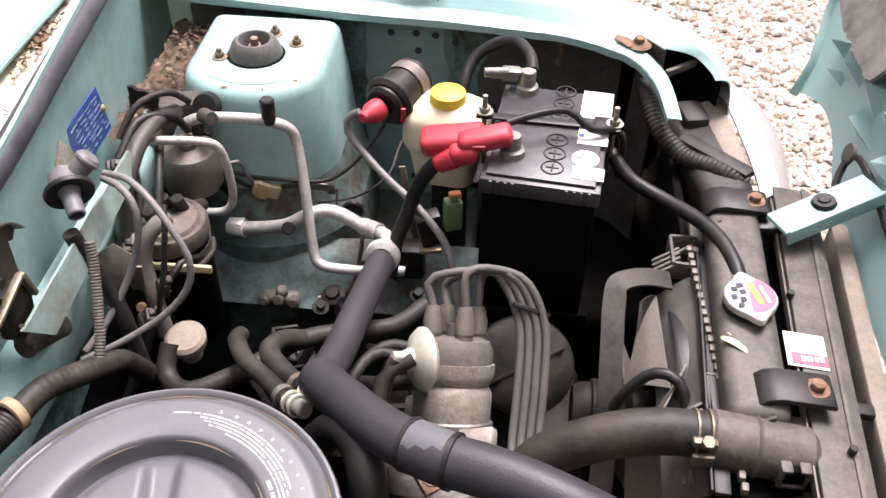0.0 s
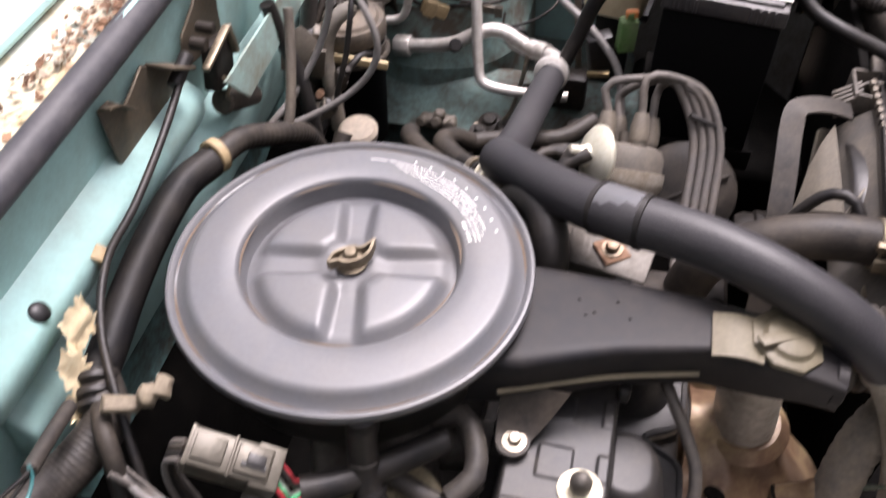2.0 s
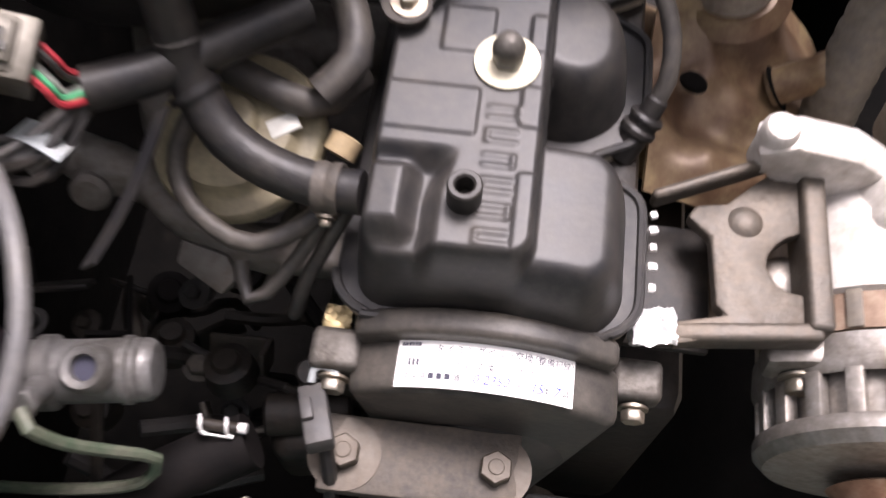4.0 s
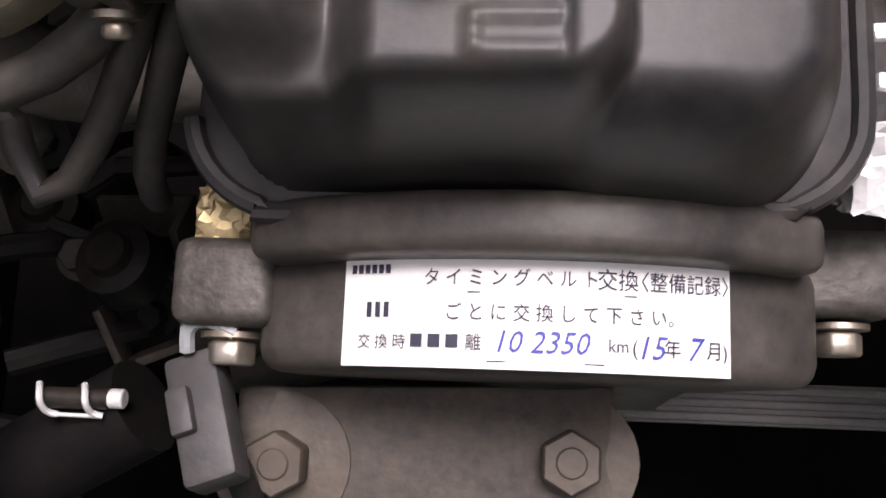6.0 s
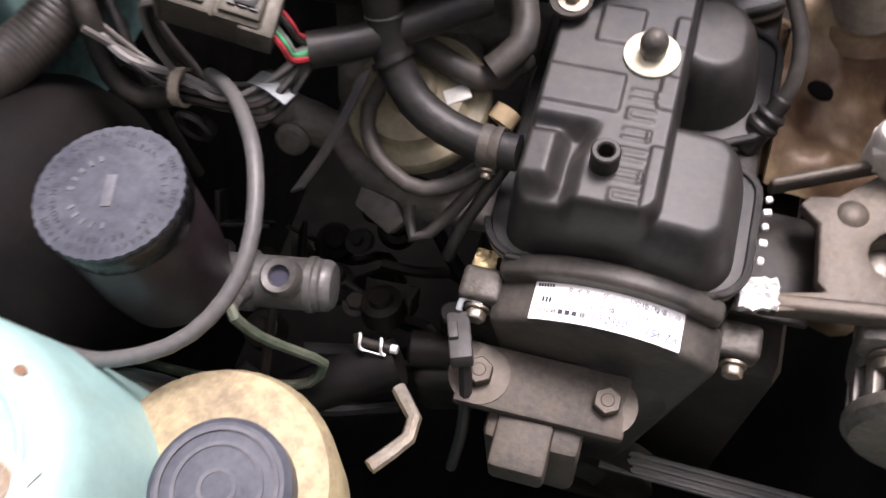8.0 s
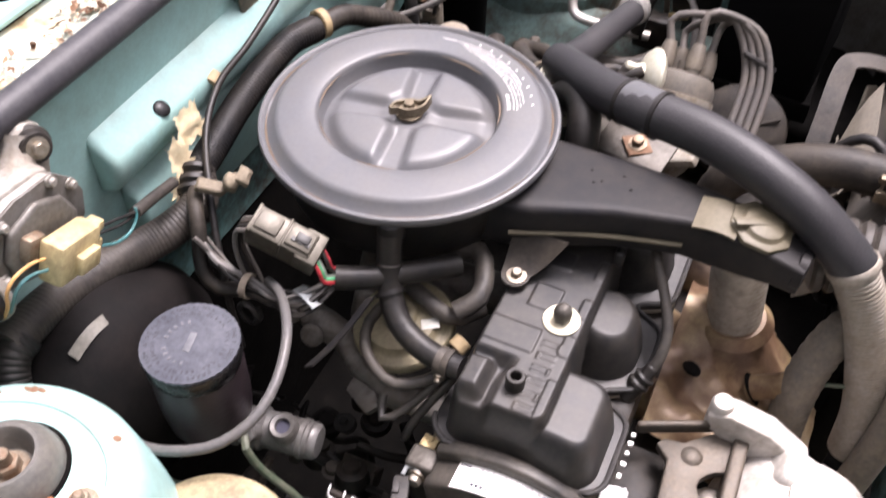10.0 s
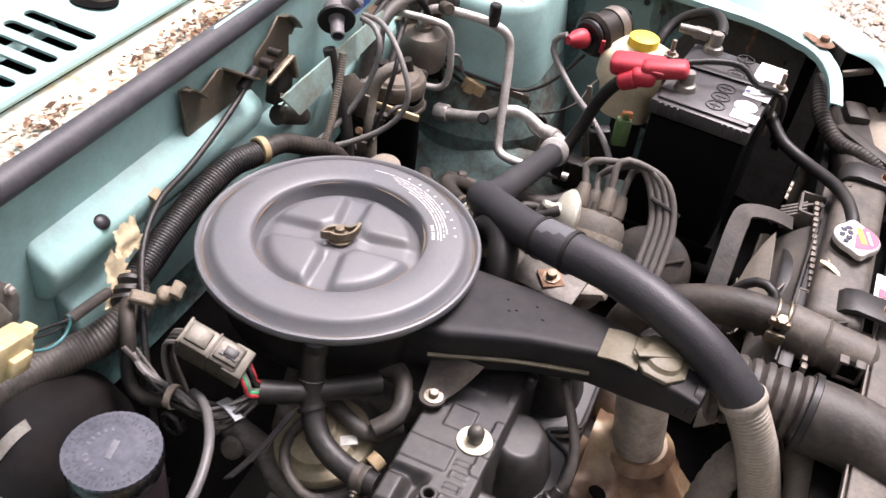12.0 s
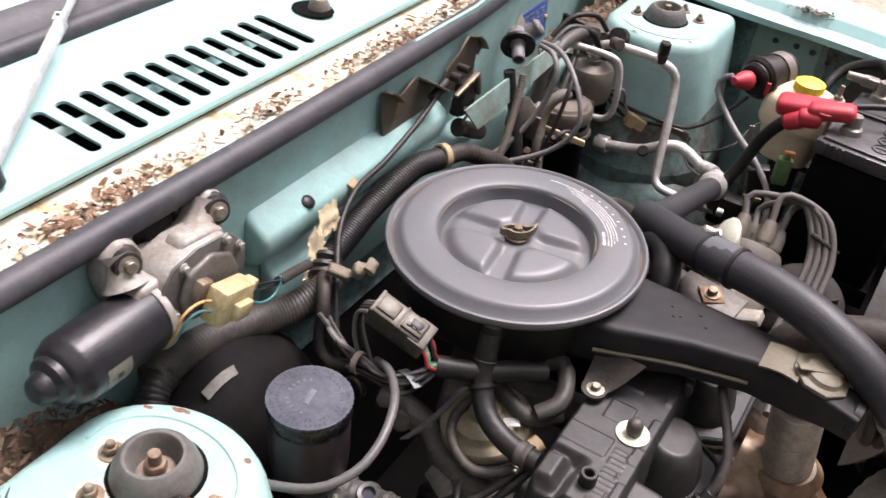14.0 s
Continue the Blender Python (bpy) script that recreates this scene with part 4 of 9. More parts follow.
# ---- air cleaner ----
RIMGRIME = material("rusty_grime", (0.085, 0.062, 0.042), 0.8, dust=(0.14, 0.10, 0.07), dusty=0.5, scale=60)


def air_cleaner():
    a = thing("air_cleaner", "round satin-black air cleaner with a long intake snorkel on the engine", "air cleaner")
    cx, cy, z0 = -0.178, 0.366, 0.869
    tilt = pose(cx, cy, z0, 1.0, -1.0, 0)
    # lid: rolled rim, raised ring, dished middle with four spokes
    rings = [(0.1335, -0.008), (0.1362, -0.005), (0.1368, -0.001), (0.1355, 0.0018), (0.1335, 0.0022), (0.1315, 0.001), (0.130, -0.0015), (0.1285, -0.002), (0.126, -0.0005), (0.1215, 0.0055), (0.1195, 0.0075), (0.117, 0.0086), (0.1155, 0.0088), (0.098, 0.0093), (0.0855, 0.009), (0.0838, 0.0082), (0.0822, 0.0058), (0.0808, 0.001), (0.0796, -0.005), (0.0782, -0.0085)]
    rings += [(r / 1000, None) for r in (75, 72, 69, 66, 62, 57, 51, 45, 39, 33, 28, 24, 20, 16, 10, 5)]
    n = 216
    bm = bmesh.new()
    rows = []
    for r, z in rings:
        row = []
        for i in range(n):
            t = 2 * math.pi * i / n
            h = z
            if h is None:
                d = min(abs(r * math.sin(t - radians(10 + 90 * k))) if math.cos(t - radians(10 + 90 * k)) > 0 else 9 for k in range(4))
                dome = 0.0050 * math.sqrt(max(0.0, 1 - (r / 0.077) ** 2)) + 0.0050
                arm = min(1.0, max(0.0, (d - 0.0040 - 0.045 * r) / 0.0105))
                arm = arm * arm * (3 - 2 * arm)
                edge = smooth_step((0.0775 - r) / 0.014)
                hub = min(1.0, max(0.0, (r - 0.019) / 0.008))
                h = -0.0085 + edge * (0.0040 + (dome - 0.0010) * arm * hub) + (1 - hub) * 0.0025 * edge
            row.append(bm.verts.new((r * math.cos(t), r * math.sin(t), h)))
        rows.append(row)
    for p, q in zip(rows, rows[1:]):
        for i in range(n):
            bm.faces.new((p[i], p[(i + 1) % n], q[(i + 1) % n], q[i]))
    bm.faces.new(rows[-1])
    lid = part("lid", move(bm, tilt), LID, a, "satin-black dished lid with dust in its grooves")
    rng = random.Random(11)
    for r, z, spans in ((0.1292, -0.0013, 9), (0.0812, 0.0062, 7)):
        for k in range(spans):
            t0, t1 = 6.283 * (k + rng.uniform(0, 0.25)) / spans, 6.283 * (k + rng.uniform(0.6, 1.0)) / spans
            w = rng.uniform(0.0005, 0.0011)
            part("grime_streak", move(sheet(lambda u, v: ((r + w * math.sin(math.pi * u) * (2 * v - 1)) * math.cos(t0 + (t1 - t0) * u), (r + w * math.sin(math.pi * u) * (2 * v - 1)) * math.sin(t0 + (t1 - t0) * u), z), 16, 2), tilt), RIMGRIME, lid)
    # wing nut
    top = tilt @ pose(0, 0, 0.0005)
    nut = [lathe([(0.0125, 0), (0.0125, 0.0015), (0.0085, 0.002), (0.0085, 0.007), (0.0055, 0.0085), (0.0042, 0.0125), (0, 0.013)], top, 20)]
    line = smooth_path([(-0.0195, -0.0035, 0), (-0.0125, 0.0045, 0), (-0.0045, 0.0070, 0), (0.0040, 0.0062, 0), (0.0100, 0.0022, 0), (0.0185, 0.0032, 0)], 0.0012)
    for turn in (0, 180):
        def strip(u, v):
            q = line[round(u * (len(line) - 1))]
            lift = 0.0035 * (abs(q.x) / 0.0195) ** 2
            return top @ pose(0, 0, 0, 0, 0, 38 + turn) @ Vector((q.x, q.y, 0.0025 + lift + 0.0085 * v))
        nut.append(sheet(strip, len(line) - 1, 2, 0.0022))
    part("wing_nut", join(*nut), AGED, a, "aged brown-zinc wing nut")
    # rows of small white print on the lid, too small to read
    rng = random.Random(3)
    for line, (r, a0, a1, size) in enumerate(((0.1105, 24, 80, 0.0022), (0.1055, 40, 98, 0.0013), (0.1025, 26, 86, 0.0013), (0.0995, 22, 84, 0.0013), (0.0965, 20, 80, 0.0013), (0.0935, 20, 70, 0.0013), (0.0890, 20, 34, 0.0030))):
        bm = bmesh.new()
        t = a0
        while t < a1:
            step = (rng.uniform(6.2, 7.4) if line == 0 else rng.uniform(0.45, 1.25))
            wd = (1.0 if line == 0 else step * 0.62)
            if line and rng.random() < 0.14:
                t += step
                continue
            quad = []
            for rr, tt in ((r - size / 2, t), (r + size / 2, t), (r + size / 2, t + wd), (r - size / 2, t + wd)):
                quad.append(bm.verts.new(tilt @ Vector((rr * math.cos(radians(tt)), rr * math.sin(radians(tt)), 0.0093 + (0.0005 if rr < 0.1 else 0.0003)))))
            bm.faces.new(quad)
            t += step
        part("print_line", bm, PRINT, lid, "line of tiny white print")
    # housing
    part("housing", lathe([(0.0, -0.075), (0.100, -0.075), (0.113, -0.068), (0.117, -0.055), (0.121, -0.015), (0.1315, -0.009), (0.13, -0.003)], tilt, 96), BLACK, a, "black sheet-steel filter housing")
    # snorkel
    secs = [(-0.085, 0.366, 0.062, 0.058, 0.828), (-0.045, 0.363, 0.050, 0.052, 0.829), (0.02, 0.376, 0.036, 0.046, 0.832), (0.085, 0.382, 0.026, 0.044, 0.833), (0.135, 0.376, 0.024, 0.040, 0.834), (0.165, 0.370, 0.019, 0.032, 0.833), (0.186, 0.366, 0.016, 0.028, 0.830)]
    bm = bmesh.new()
    rows = []
    path = [Vector(s[:2] + s[4:]) for s in secs]
    for i, (x, y, hw, hh, zc) in enumerate(secs):
        d = path[min(i + 1, len(secs) - 1)] - path[max(i - 1, 0)]
        d.z = 0
        d.normalize()
        side = Vector((-d.y, d.x, 0))
        row = []
        for k in range(28):
            t = 2 * math.pi * k / 28
            c, s = math.cos(t), math.sin(t)
            e = 0.25
            row.append(bm.verts.new(path[i] + side * hw * math.copysign(abs(c) ** e, c) + Vector((0, 0, hh / 2 * math.copysign(abs(s) ** e, s)))))
        rows.append(row)
    for p, q in zip(rows, rows[1:]):
        for k in range(28):
            bm.faces.new((p[k], p[(k + 1) % 28], q[(k + 1) % 28], q[k]))
    bm.faces.new(rows[-1])
    sn = part("snorkel", bm, SNORK, a, "tapering black intake snorkel")
    part("seam", tube([(-0.055, 0.307, 0.826), (0.02, 0.336, 0.828), (0.085, 0.354, 0.829)], 0.0022, 6), OLIVE, sn)
    part("valve_motor", join(lathe([(0, 0.0165), (0.012, 0.0165), (0.017, 0.015), (0.0195, 0.011), (0.022, 0.009), (0.0225, 0.0), (0, 0)], pose(0.140, 0.377, 0.846, 0, 10, 0), 36), box(0.052, 0.010, 0.0025, pose(0.140, 0.377, 0.862, 0, 10, 35), 0.001), prism([(0.028 * math.cos(math.pi * k / 4 + 0.4), 0.028 * math.sin(math.pi * k / 4 + 0.4)) for k in range(8)], 0.005, pose(0.140, 0.377, 0.852, 0, 10, 0), 0.0015), sheet(lambda u, v: (0.088 + 0.036 * u, 0.350 + 0.040 * v, 0.8575 + 0.003 * math.sin(3 * u)), 6, 3, 0.002)), OLIVE, sn, "dusty olive vacuum motor")
    part("motor_neck", join(lathe([(0, 0.004), (0.020, 0.004), (0.024, 0.0), (0.0, 0.0)], pose(0.140, 0.377, 0.8445), 28)), OLIVE, sn)
    part("snorkel_collar", lathe([(0.022, 0), (0.025, 0.002), (0.025, 0.012), (0.022, 0.014)], along((0.176, 0.367, 0.831), (0.22, 0.363, 0.828)) @ Matrix.Scale(0.70, 4), 28), SNORK, sn)
    for dx, dy in ((-0.008, 0.004), (-0.002, -0.010), (0.004, -0.006), (0.020, 0.008), (0.030, -0.006)):
        part("rivet", lathe([(0, 0.0009), (0.0011, 0.0006), (0.0015, 0)], pose(0.0 + dx, 0.378 + dy, 0.8555), 8), SNORK, sn)
    # bracket to the rocker cover
    part("bracket", join(sheet(lambda u, v: (-0.028 - 0.012 * v + (u - 0.5) * (0.05 - 0.028 * v), 0.318 - 0.032 * v, 0.825 - 0.028 * math.sin(v * 1.5)), 4, 8, 0.002), lathe([(0, 0), (0.0125, 0), (0.0125, 0.003), (0, 0.003)], pose(-0.038, 0.287, 0.7955), 24)), DUSTY, a)
    bolt(a, (-0.037, 0.287, 0.798), (-0.037, 0.287, 1), 0.005, 0.009, STEEL, "bracket_screw")
    # breather elbow behind the lid
    part("breather_elbow", tube([(-0.095, 0.520, 0.79), (-0.070, 0.508, 0.828), (-0.048, 0.482, 0.838), (-0.038, 0.455, 0.826), (-0.036, 0.442, 0.79), (-0.036, 0.437, 0.74)], 0.0165, 16), BLACK, a, "black moulded breather elbow")


air_cleaner()


# ---- engine ----
engine = thing("engine", "dusty transverse four-cylinder engine with a black rocker cover", "engine")


def smooth01(t):
    t = min(1.0, max(0.0, t))
    return t * t * (3 - 2 * t)


def slab(x, y, cx, cy, hx, hy, r):
    """Distance outside a rounded rectangle (minus inside)."""
    qx, qy = abs(x - cx) - hx + r, abs(y - cy) - hy + r
    return math.hypot(max(qx, 0), max(qy, 0)) + min(max(qx, qy), 0) - r


def rocker_cover():
    """Pressed cover: a flat-topped block, a sunk front corner with a nose, and rounded lobes to one side."""
    def ease(t):
        t = min(1.0, max(0.0, t))
        return 1 - (1 - t) ** 2.6

    pads = [(-0.0215, 0.234, 0.0245, 0.0130), (0.0290, 0.2395, 0.0065, 0.0115), (0.0305, 0.183, 0.0062, 0.0205), (-0.0065, 0.2815, 0.0125, 0.0135), (0.0300, 0.283, 0.0062, 0.0110), (-0.0120, 0.329, 0.0150, 0.0110), (0.0300, 0.330, 0.0060, 0.0120), (-0.010, 0.375, 0.022, 0.014)]
    # the raised maker's name becomes plain bars
    bars = [(0.0152, 0.1665 + 0.0131 * i + d, 0.0078, 0.0011) for i in range(6) for d in (0.0, 0.0058)] + [(0.0152 + (0.0066 if i % 2 else -0.0066), 0.1694 + 0.0131 * i, 0.0012, 0.0032) for i in range(6)]
    base = 0.7225

    def height(x, y):
        d = -slab(x, y, -0.0045, 0.339, 0.0438, 0.182, 0.016)
        top = 0.790 - 0.10 * max(0.0, 0.030 - (y - 0.157)) ** 1.3 * 0.35
        # front corner, sunk, with the nose standing in it
        sink = smooth01((-0.0075 - x + 0.25 * max(0.0, y - 0.19)) / 0.011) * smooth01((0.2155 - y) / 0.012)
        nose = smooth01(-(slab(x, y, -0.0360, 0.1880, 0.0165, 0.0210, 0.008) - 0.002) / 0.011)
        lip = 0.0015 * math.exp(-((d - 0.004) / 0.002) ** 2) * smooth01((0.168 - y) / 0.004) * (1 - sink)
        top += -0.0125 * sink + 0.0125 * sink * nose - 0.10 * sink * nose * max(0.0, -0.030 - x) - 0.16 * sink * max(0.0, 0.176 - y)
        if sink < 0.3:
            for px, py, hx, hy in pads:
                top += 0.0014 * smooth01(-slab(x, y, px, py, hx, hy, 0.002) / 0.0016 + 0.5)
            for px, py, hx, hy in bars:
                top += 0.0008 * smooth01(-slab(x, y, px, py, hx, hy, 0.0005) / 0.0012 + 0.5)
        z = base + (top + lip - base) * ease(d / 0.0085) if d > 0 else base
        for cy, hx, hy, r, zt in ((0.1975, 0.0375, 0.0455, 0.026, 0.776), (0.3035, 0.0345, 0.0400, 0.034, 0.775), (0.4150, 0.0345, 0.0400, 0.034, 0.775)):
            e = -slab(x, y, 0.0470, cy, hx, hy, r)
            if e > 0:
                zl = base + (zt - 1.7 * max(0.0, x - 0.022) ** 2 - base) * ease(e / 0.019)
                z = max(z, zl) if abs(z - zl) > 0.004 else max(z, zl) + 0.25 * (0.004 - abs(z - zl)) ** 2 / 0.004
        return z

    nx, ny = 146, 268
    xs, ys = [-0.056 + 0.147 * i / nx for i in range(nx + 1)], [0.148 + 0.335 * j / ny for j in range(ny + 1)]
    bm = bmesh.new()
    grid = [[bm.verts.new((x, y, height(x, y))) for y in ys] for x in xs]
    for i in range(nx):
        for j in range(ny):
            q = (grid[i][j], grid[i + 1][j], grid[i + 1][j + 1], grid[i][j + 1])
            if max(v.co.z for v in q) > base + 0.0005:
                bm.faces.new(q)
    bmesh.ops.delete(bm, geom=[v for v in bm.verts if not v.link_faces], context="VERTS")
    rc = tagged(finish("rocker_cover", bm, COVER, engine, 75), "black painted rocker cover dulled by dust")
    edge = []
    for k in range(56):
        y = 0.180 + 0.300 * k / 55
        edge.append((0.0925 - 0.030 * math.exp(-((y - 0.2535) / 0.0125) ** 2) - 0.030 * math.exp(-((y - 0.3595) / 0.0125) ** 2), y))
    flange = [(-0.034 + 0.026 * math.cos(radians(a)), 0.176 + 0.024 * math.sin(radians(a))) for a in range(185, 271, 12)] + [(0.0685 + 0.024 * math.cos(radians(a)), 0.177 + 0.023 * math.sin(radians(a))) for a in range(275, 350, 12)] + edge + [(-0.057, 0.48)]
    part("flange", prism(flange, 0.009, pose(0, 0, 0.7175), 0.003), COVER, rc)
    rim = [(x, y, 0.7268) for x, y in flange[:-1]]
    part("flange_bead", tube(rim, 0.0026, 8, 0.004), COVER, rc)
    part("gasket", prism([(x * 1.012, y) for x, y in flange], 0.003, pose(0, 0, 0.7143), 0), TANBAR, rc, "tan rocker cover gasket edge")
    part("sleeve", lathe([(0.0042, 0.004), (0.0042, 0.0145), (0.0052, 0.0155), (0.0072, 0.0155), (0.0080, 0.0145), (0.0080, 0.0), (0.0092, -0.001)], pose(0.002, 0.187, 0.788), 28), RUBBER, rc, "black rubber sleeve on a stud")
    part("lug", box(0.009, 0.011, 0.016, pose(0.037, 0.350, 0.795), 0.003, 3), COVER, rc)
    bolt(rc, (0.0138, 0.2635, 0.7905), (0.0138, 0.2635, 1), 0.0078, 0.0160, MOUNTRUB, "cover_nut", 0.003, CREAMW)
    part("nut_dome", lathe([(0.0078, 0.007), (0.0078, 0.011), (0.0060, 0.0150), (0.003, 0.0172), (0, 0.0178)], pose(0.0138, 0.2635, 0.7925), 24), CASTDARK, rc, "domed dark cap nut")


rocker_cover()


def text_mesh(words, size):
    """Letters as a flat mesh, with the origin at the left of the line."""
    c = bpy.data.curves.new("writing", "FONT")
    c.body, c.size, c.resolution_u = words, size, 2
    tmp = new("writing", c)
    me = bpy.data.meshes.new_from_object(tmp.evaluated_get(bpy.context.evaluated_depsgraph_get()))
    bpy.data.objects.remove(tmp)
    bpy.data.curves.remove(c)
    bm = bmesh.new()
    bm.from_mesh(me)
    bpy.data.meshes.remove(me)
    return bm


TCOVER = material("dusty_belt_cover", (0.024, 0.0225, 0.021), 0.42, dust=(0.090, 0.078, 0.064), dusty=0.5, scale=18, bump=0.15)


def timing_cover():
    cx, cz, r = 0.0205, 0.6205, 0.110

    def outline(r, half, low):
        a = math.asin(half / r)
        return [(-half * 0.5, low)] + [(r * math.sin(-a + 2 * a * i / 20), r * math.cos(-a + 2 * a * i / 20)) for i in range(21)] + [(half * 0.5, low)]

    up = Matrix(((1, 0, 0, cx), (0, 0, 1, 0), (0, 1, 0, cz), (0, 0, 0, 1)))
    tc = part("timing_cover", join(prism(outline(r, 0.068, -0.14), 0.030, up @ pose(0, 0, 0.1165), 0.006, 3), prism(outline(r + 0.0115, 0.066, -0.14), 0.0140, up @ pose(-0.001, 0, 0.1418), 0.004, 3)), TCOVER, engine, "dusty black timing belt cover")
    part("round_boss", lathe([(0, 0.006), (0.040, 0.006), (0.046, 0.002), (0.050, 0)], pose(cx, 0.1165, 0.625, 90, 0, 0), 40), COVER, tc)
    # service label, bent over the top of the cover
    def bend(x, y, lift):
        a = x / r
        return Vector((cx + (r + lift) * math.sin(a), 0.1195 + y, cz + (r + lift) * math.cos(a)))

    bm = bmesh.new()
    g = [[bm.verts.new(bend(-0.044 + 0.088 * i / 16, -0.0015 + 0.0255 * j, 0.0006)) for j in range(2)] for i in range(17)]
    for i in range(16):
        bm.faces.new((g[i][0], g[i + 1][0], g[i + 1][1], g[i][1]))
    label = part("service_label", bm, WHITE, tc, "white timing-belt service label with black print and blue handwriting")
    lines = [("タ イ ミ ン グ ベ ル ト", -0.0245, 0.0168, 0.0042, INK), ("交換", 0.0132, 0.0166, 0.0050, INK), ("〈整備記録〉", 0.0205, 0.0167, 0.0046, INK), ("ご と に 交 換 し て 下 さ い。", -0.0195, 0.0092, 0.0042, INK), ("交 換 時", -0.0398, 0.0027, 0.0036, INK), ("離", -0.0148, 0.0027, 0.0040, INK), ("10 2350", -0.0090, 0.0022, 0.0068, BLUEINK), ("km", 0.0157, 0.0030, 0.0040, INK), ("(", 0.0208, 0.0026, 0.0048, INK), ("15", 0.0216, 0.0018, 0.0072, BLUEINK), ("年", 0.0279, 0.0026, 0.0044, INK), ("7", 0.0330, 0.0018, 0.0074, BLUEINK), ("月)", 0.0378, 0.0026, 0.0044, INK)]
    for words, x, y, size, mat in lines:
        t = text_mesh(words, size)
        for v in t.verts:
            slant = 0.25 if mat is BLUEINK else 0.0
            v.co = bend(x + v.co.x * 0.92 + slant * v.co.y, y + v.co.y, 0.0010)
        part("writing", t, mat, label)
    bars = [(-0.0420 + 0.0017 * i, -0.0408 + 0.0017 * i, 0.0192, 0.0212) for i in range(6)]
    bars += [(-0.0378 + 0.0021 * i, -0.0366 + 0.0021 * i, 0.0094, 0.0128) for i in range(3)]
    bars += [(-0.0270 + 0.0040 * i, -0.0243 + 0.0040 * i, 0.0029, 0.0058) for i in range(3)]
    bars += [(-0.0145, 0.0220, 0.0149, 0.0152), (-0.0100, 0.0150, 0.0000, 0.0003)]
    for a, b, lo, hi in bars:
        t = bmesh.new()
        t.faces.new([t.verts.new(bend(x, y, 0.0010)) for x, y in ((a, lo), (b, lo), (b, hi), (a, hi))])
        part("print_bar", t, INK, label)
    for p, s in (((-0.055, 0.138, 0.704), -1), ((0.0985, 0.146, 0.690), 1)):
        part("cover_lug", box(0.026, 0.022, 0.018, pose(*p), 0.004, 3), CASTDARK, tc)
        bolt(tc, (p[0], p[1] - 0.012, p[2] - 0.004), (p[0], p[1] - 1, p[2]), 0.0065, 0.008, STEEL, "lug_bolt")


timing_cover()


LEADBELT = material("worn_belt", (0.10, 0.096, 0.092), 0.5, dust=(0.16, 0.145, 0.125), dusty=0.35, scale=40)
RUNNER = material("dusty_grey_alloy", (0.15, 0.14, 0.128), 0.55, metal=0.3, dust=(0.085, 0.070, 0.054), dusty=0.6, scale=30, bump=0.6, fine=160)
BRCAST = material("dusty_brown_casting", (0.075, 0.066, 0.056), 0.5, metal=0.4, dust=(0.11, 0.088, 0.066), dusty=0.55, scale=28, bump=0.4)
NUTBROWN = material("brown_nut", (0.078, 0.066, 0.052), 0.5, metal=0.3, dust=(0.065, 0.048, 0.033), dusty=0.5, scale=60)


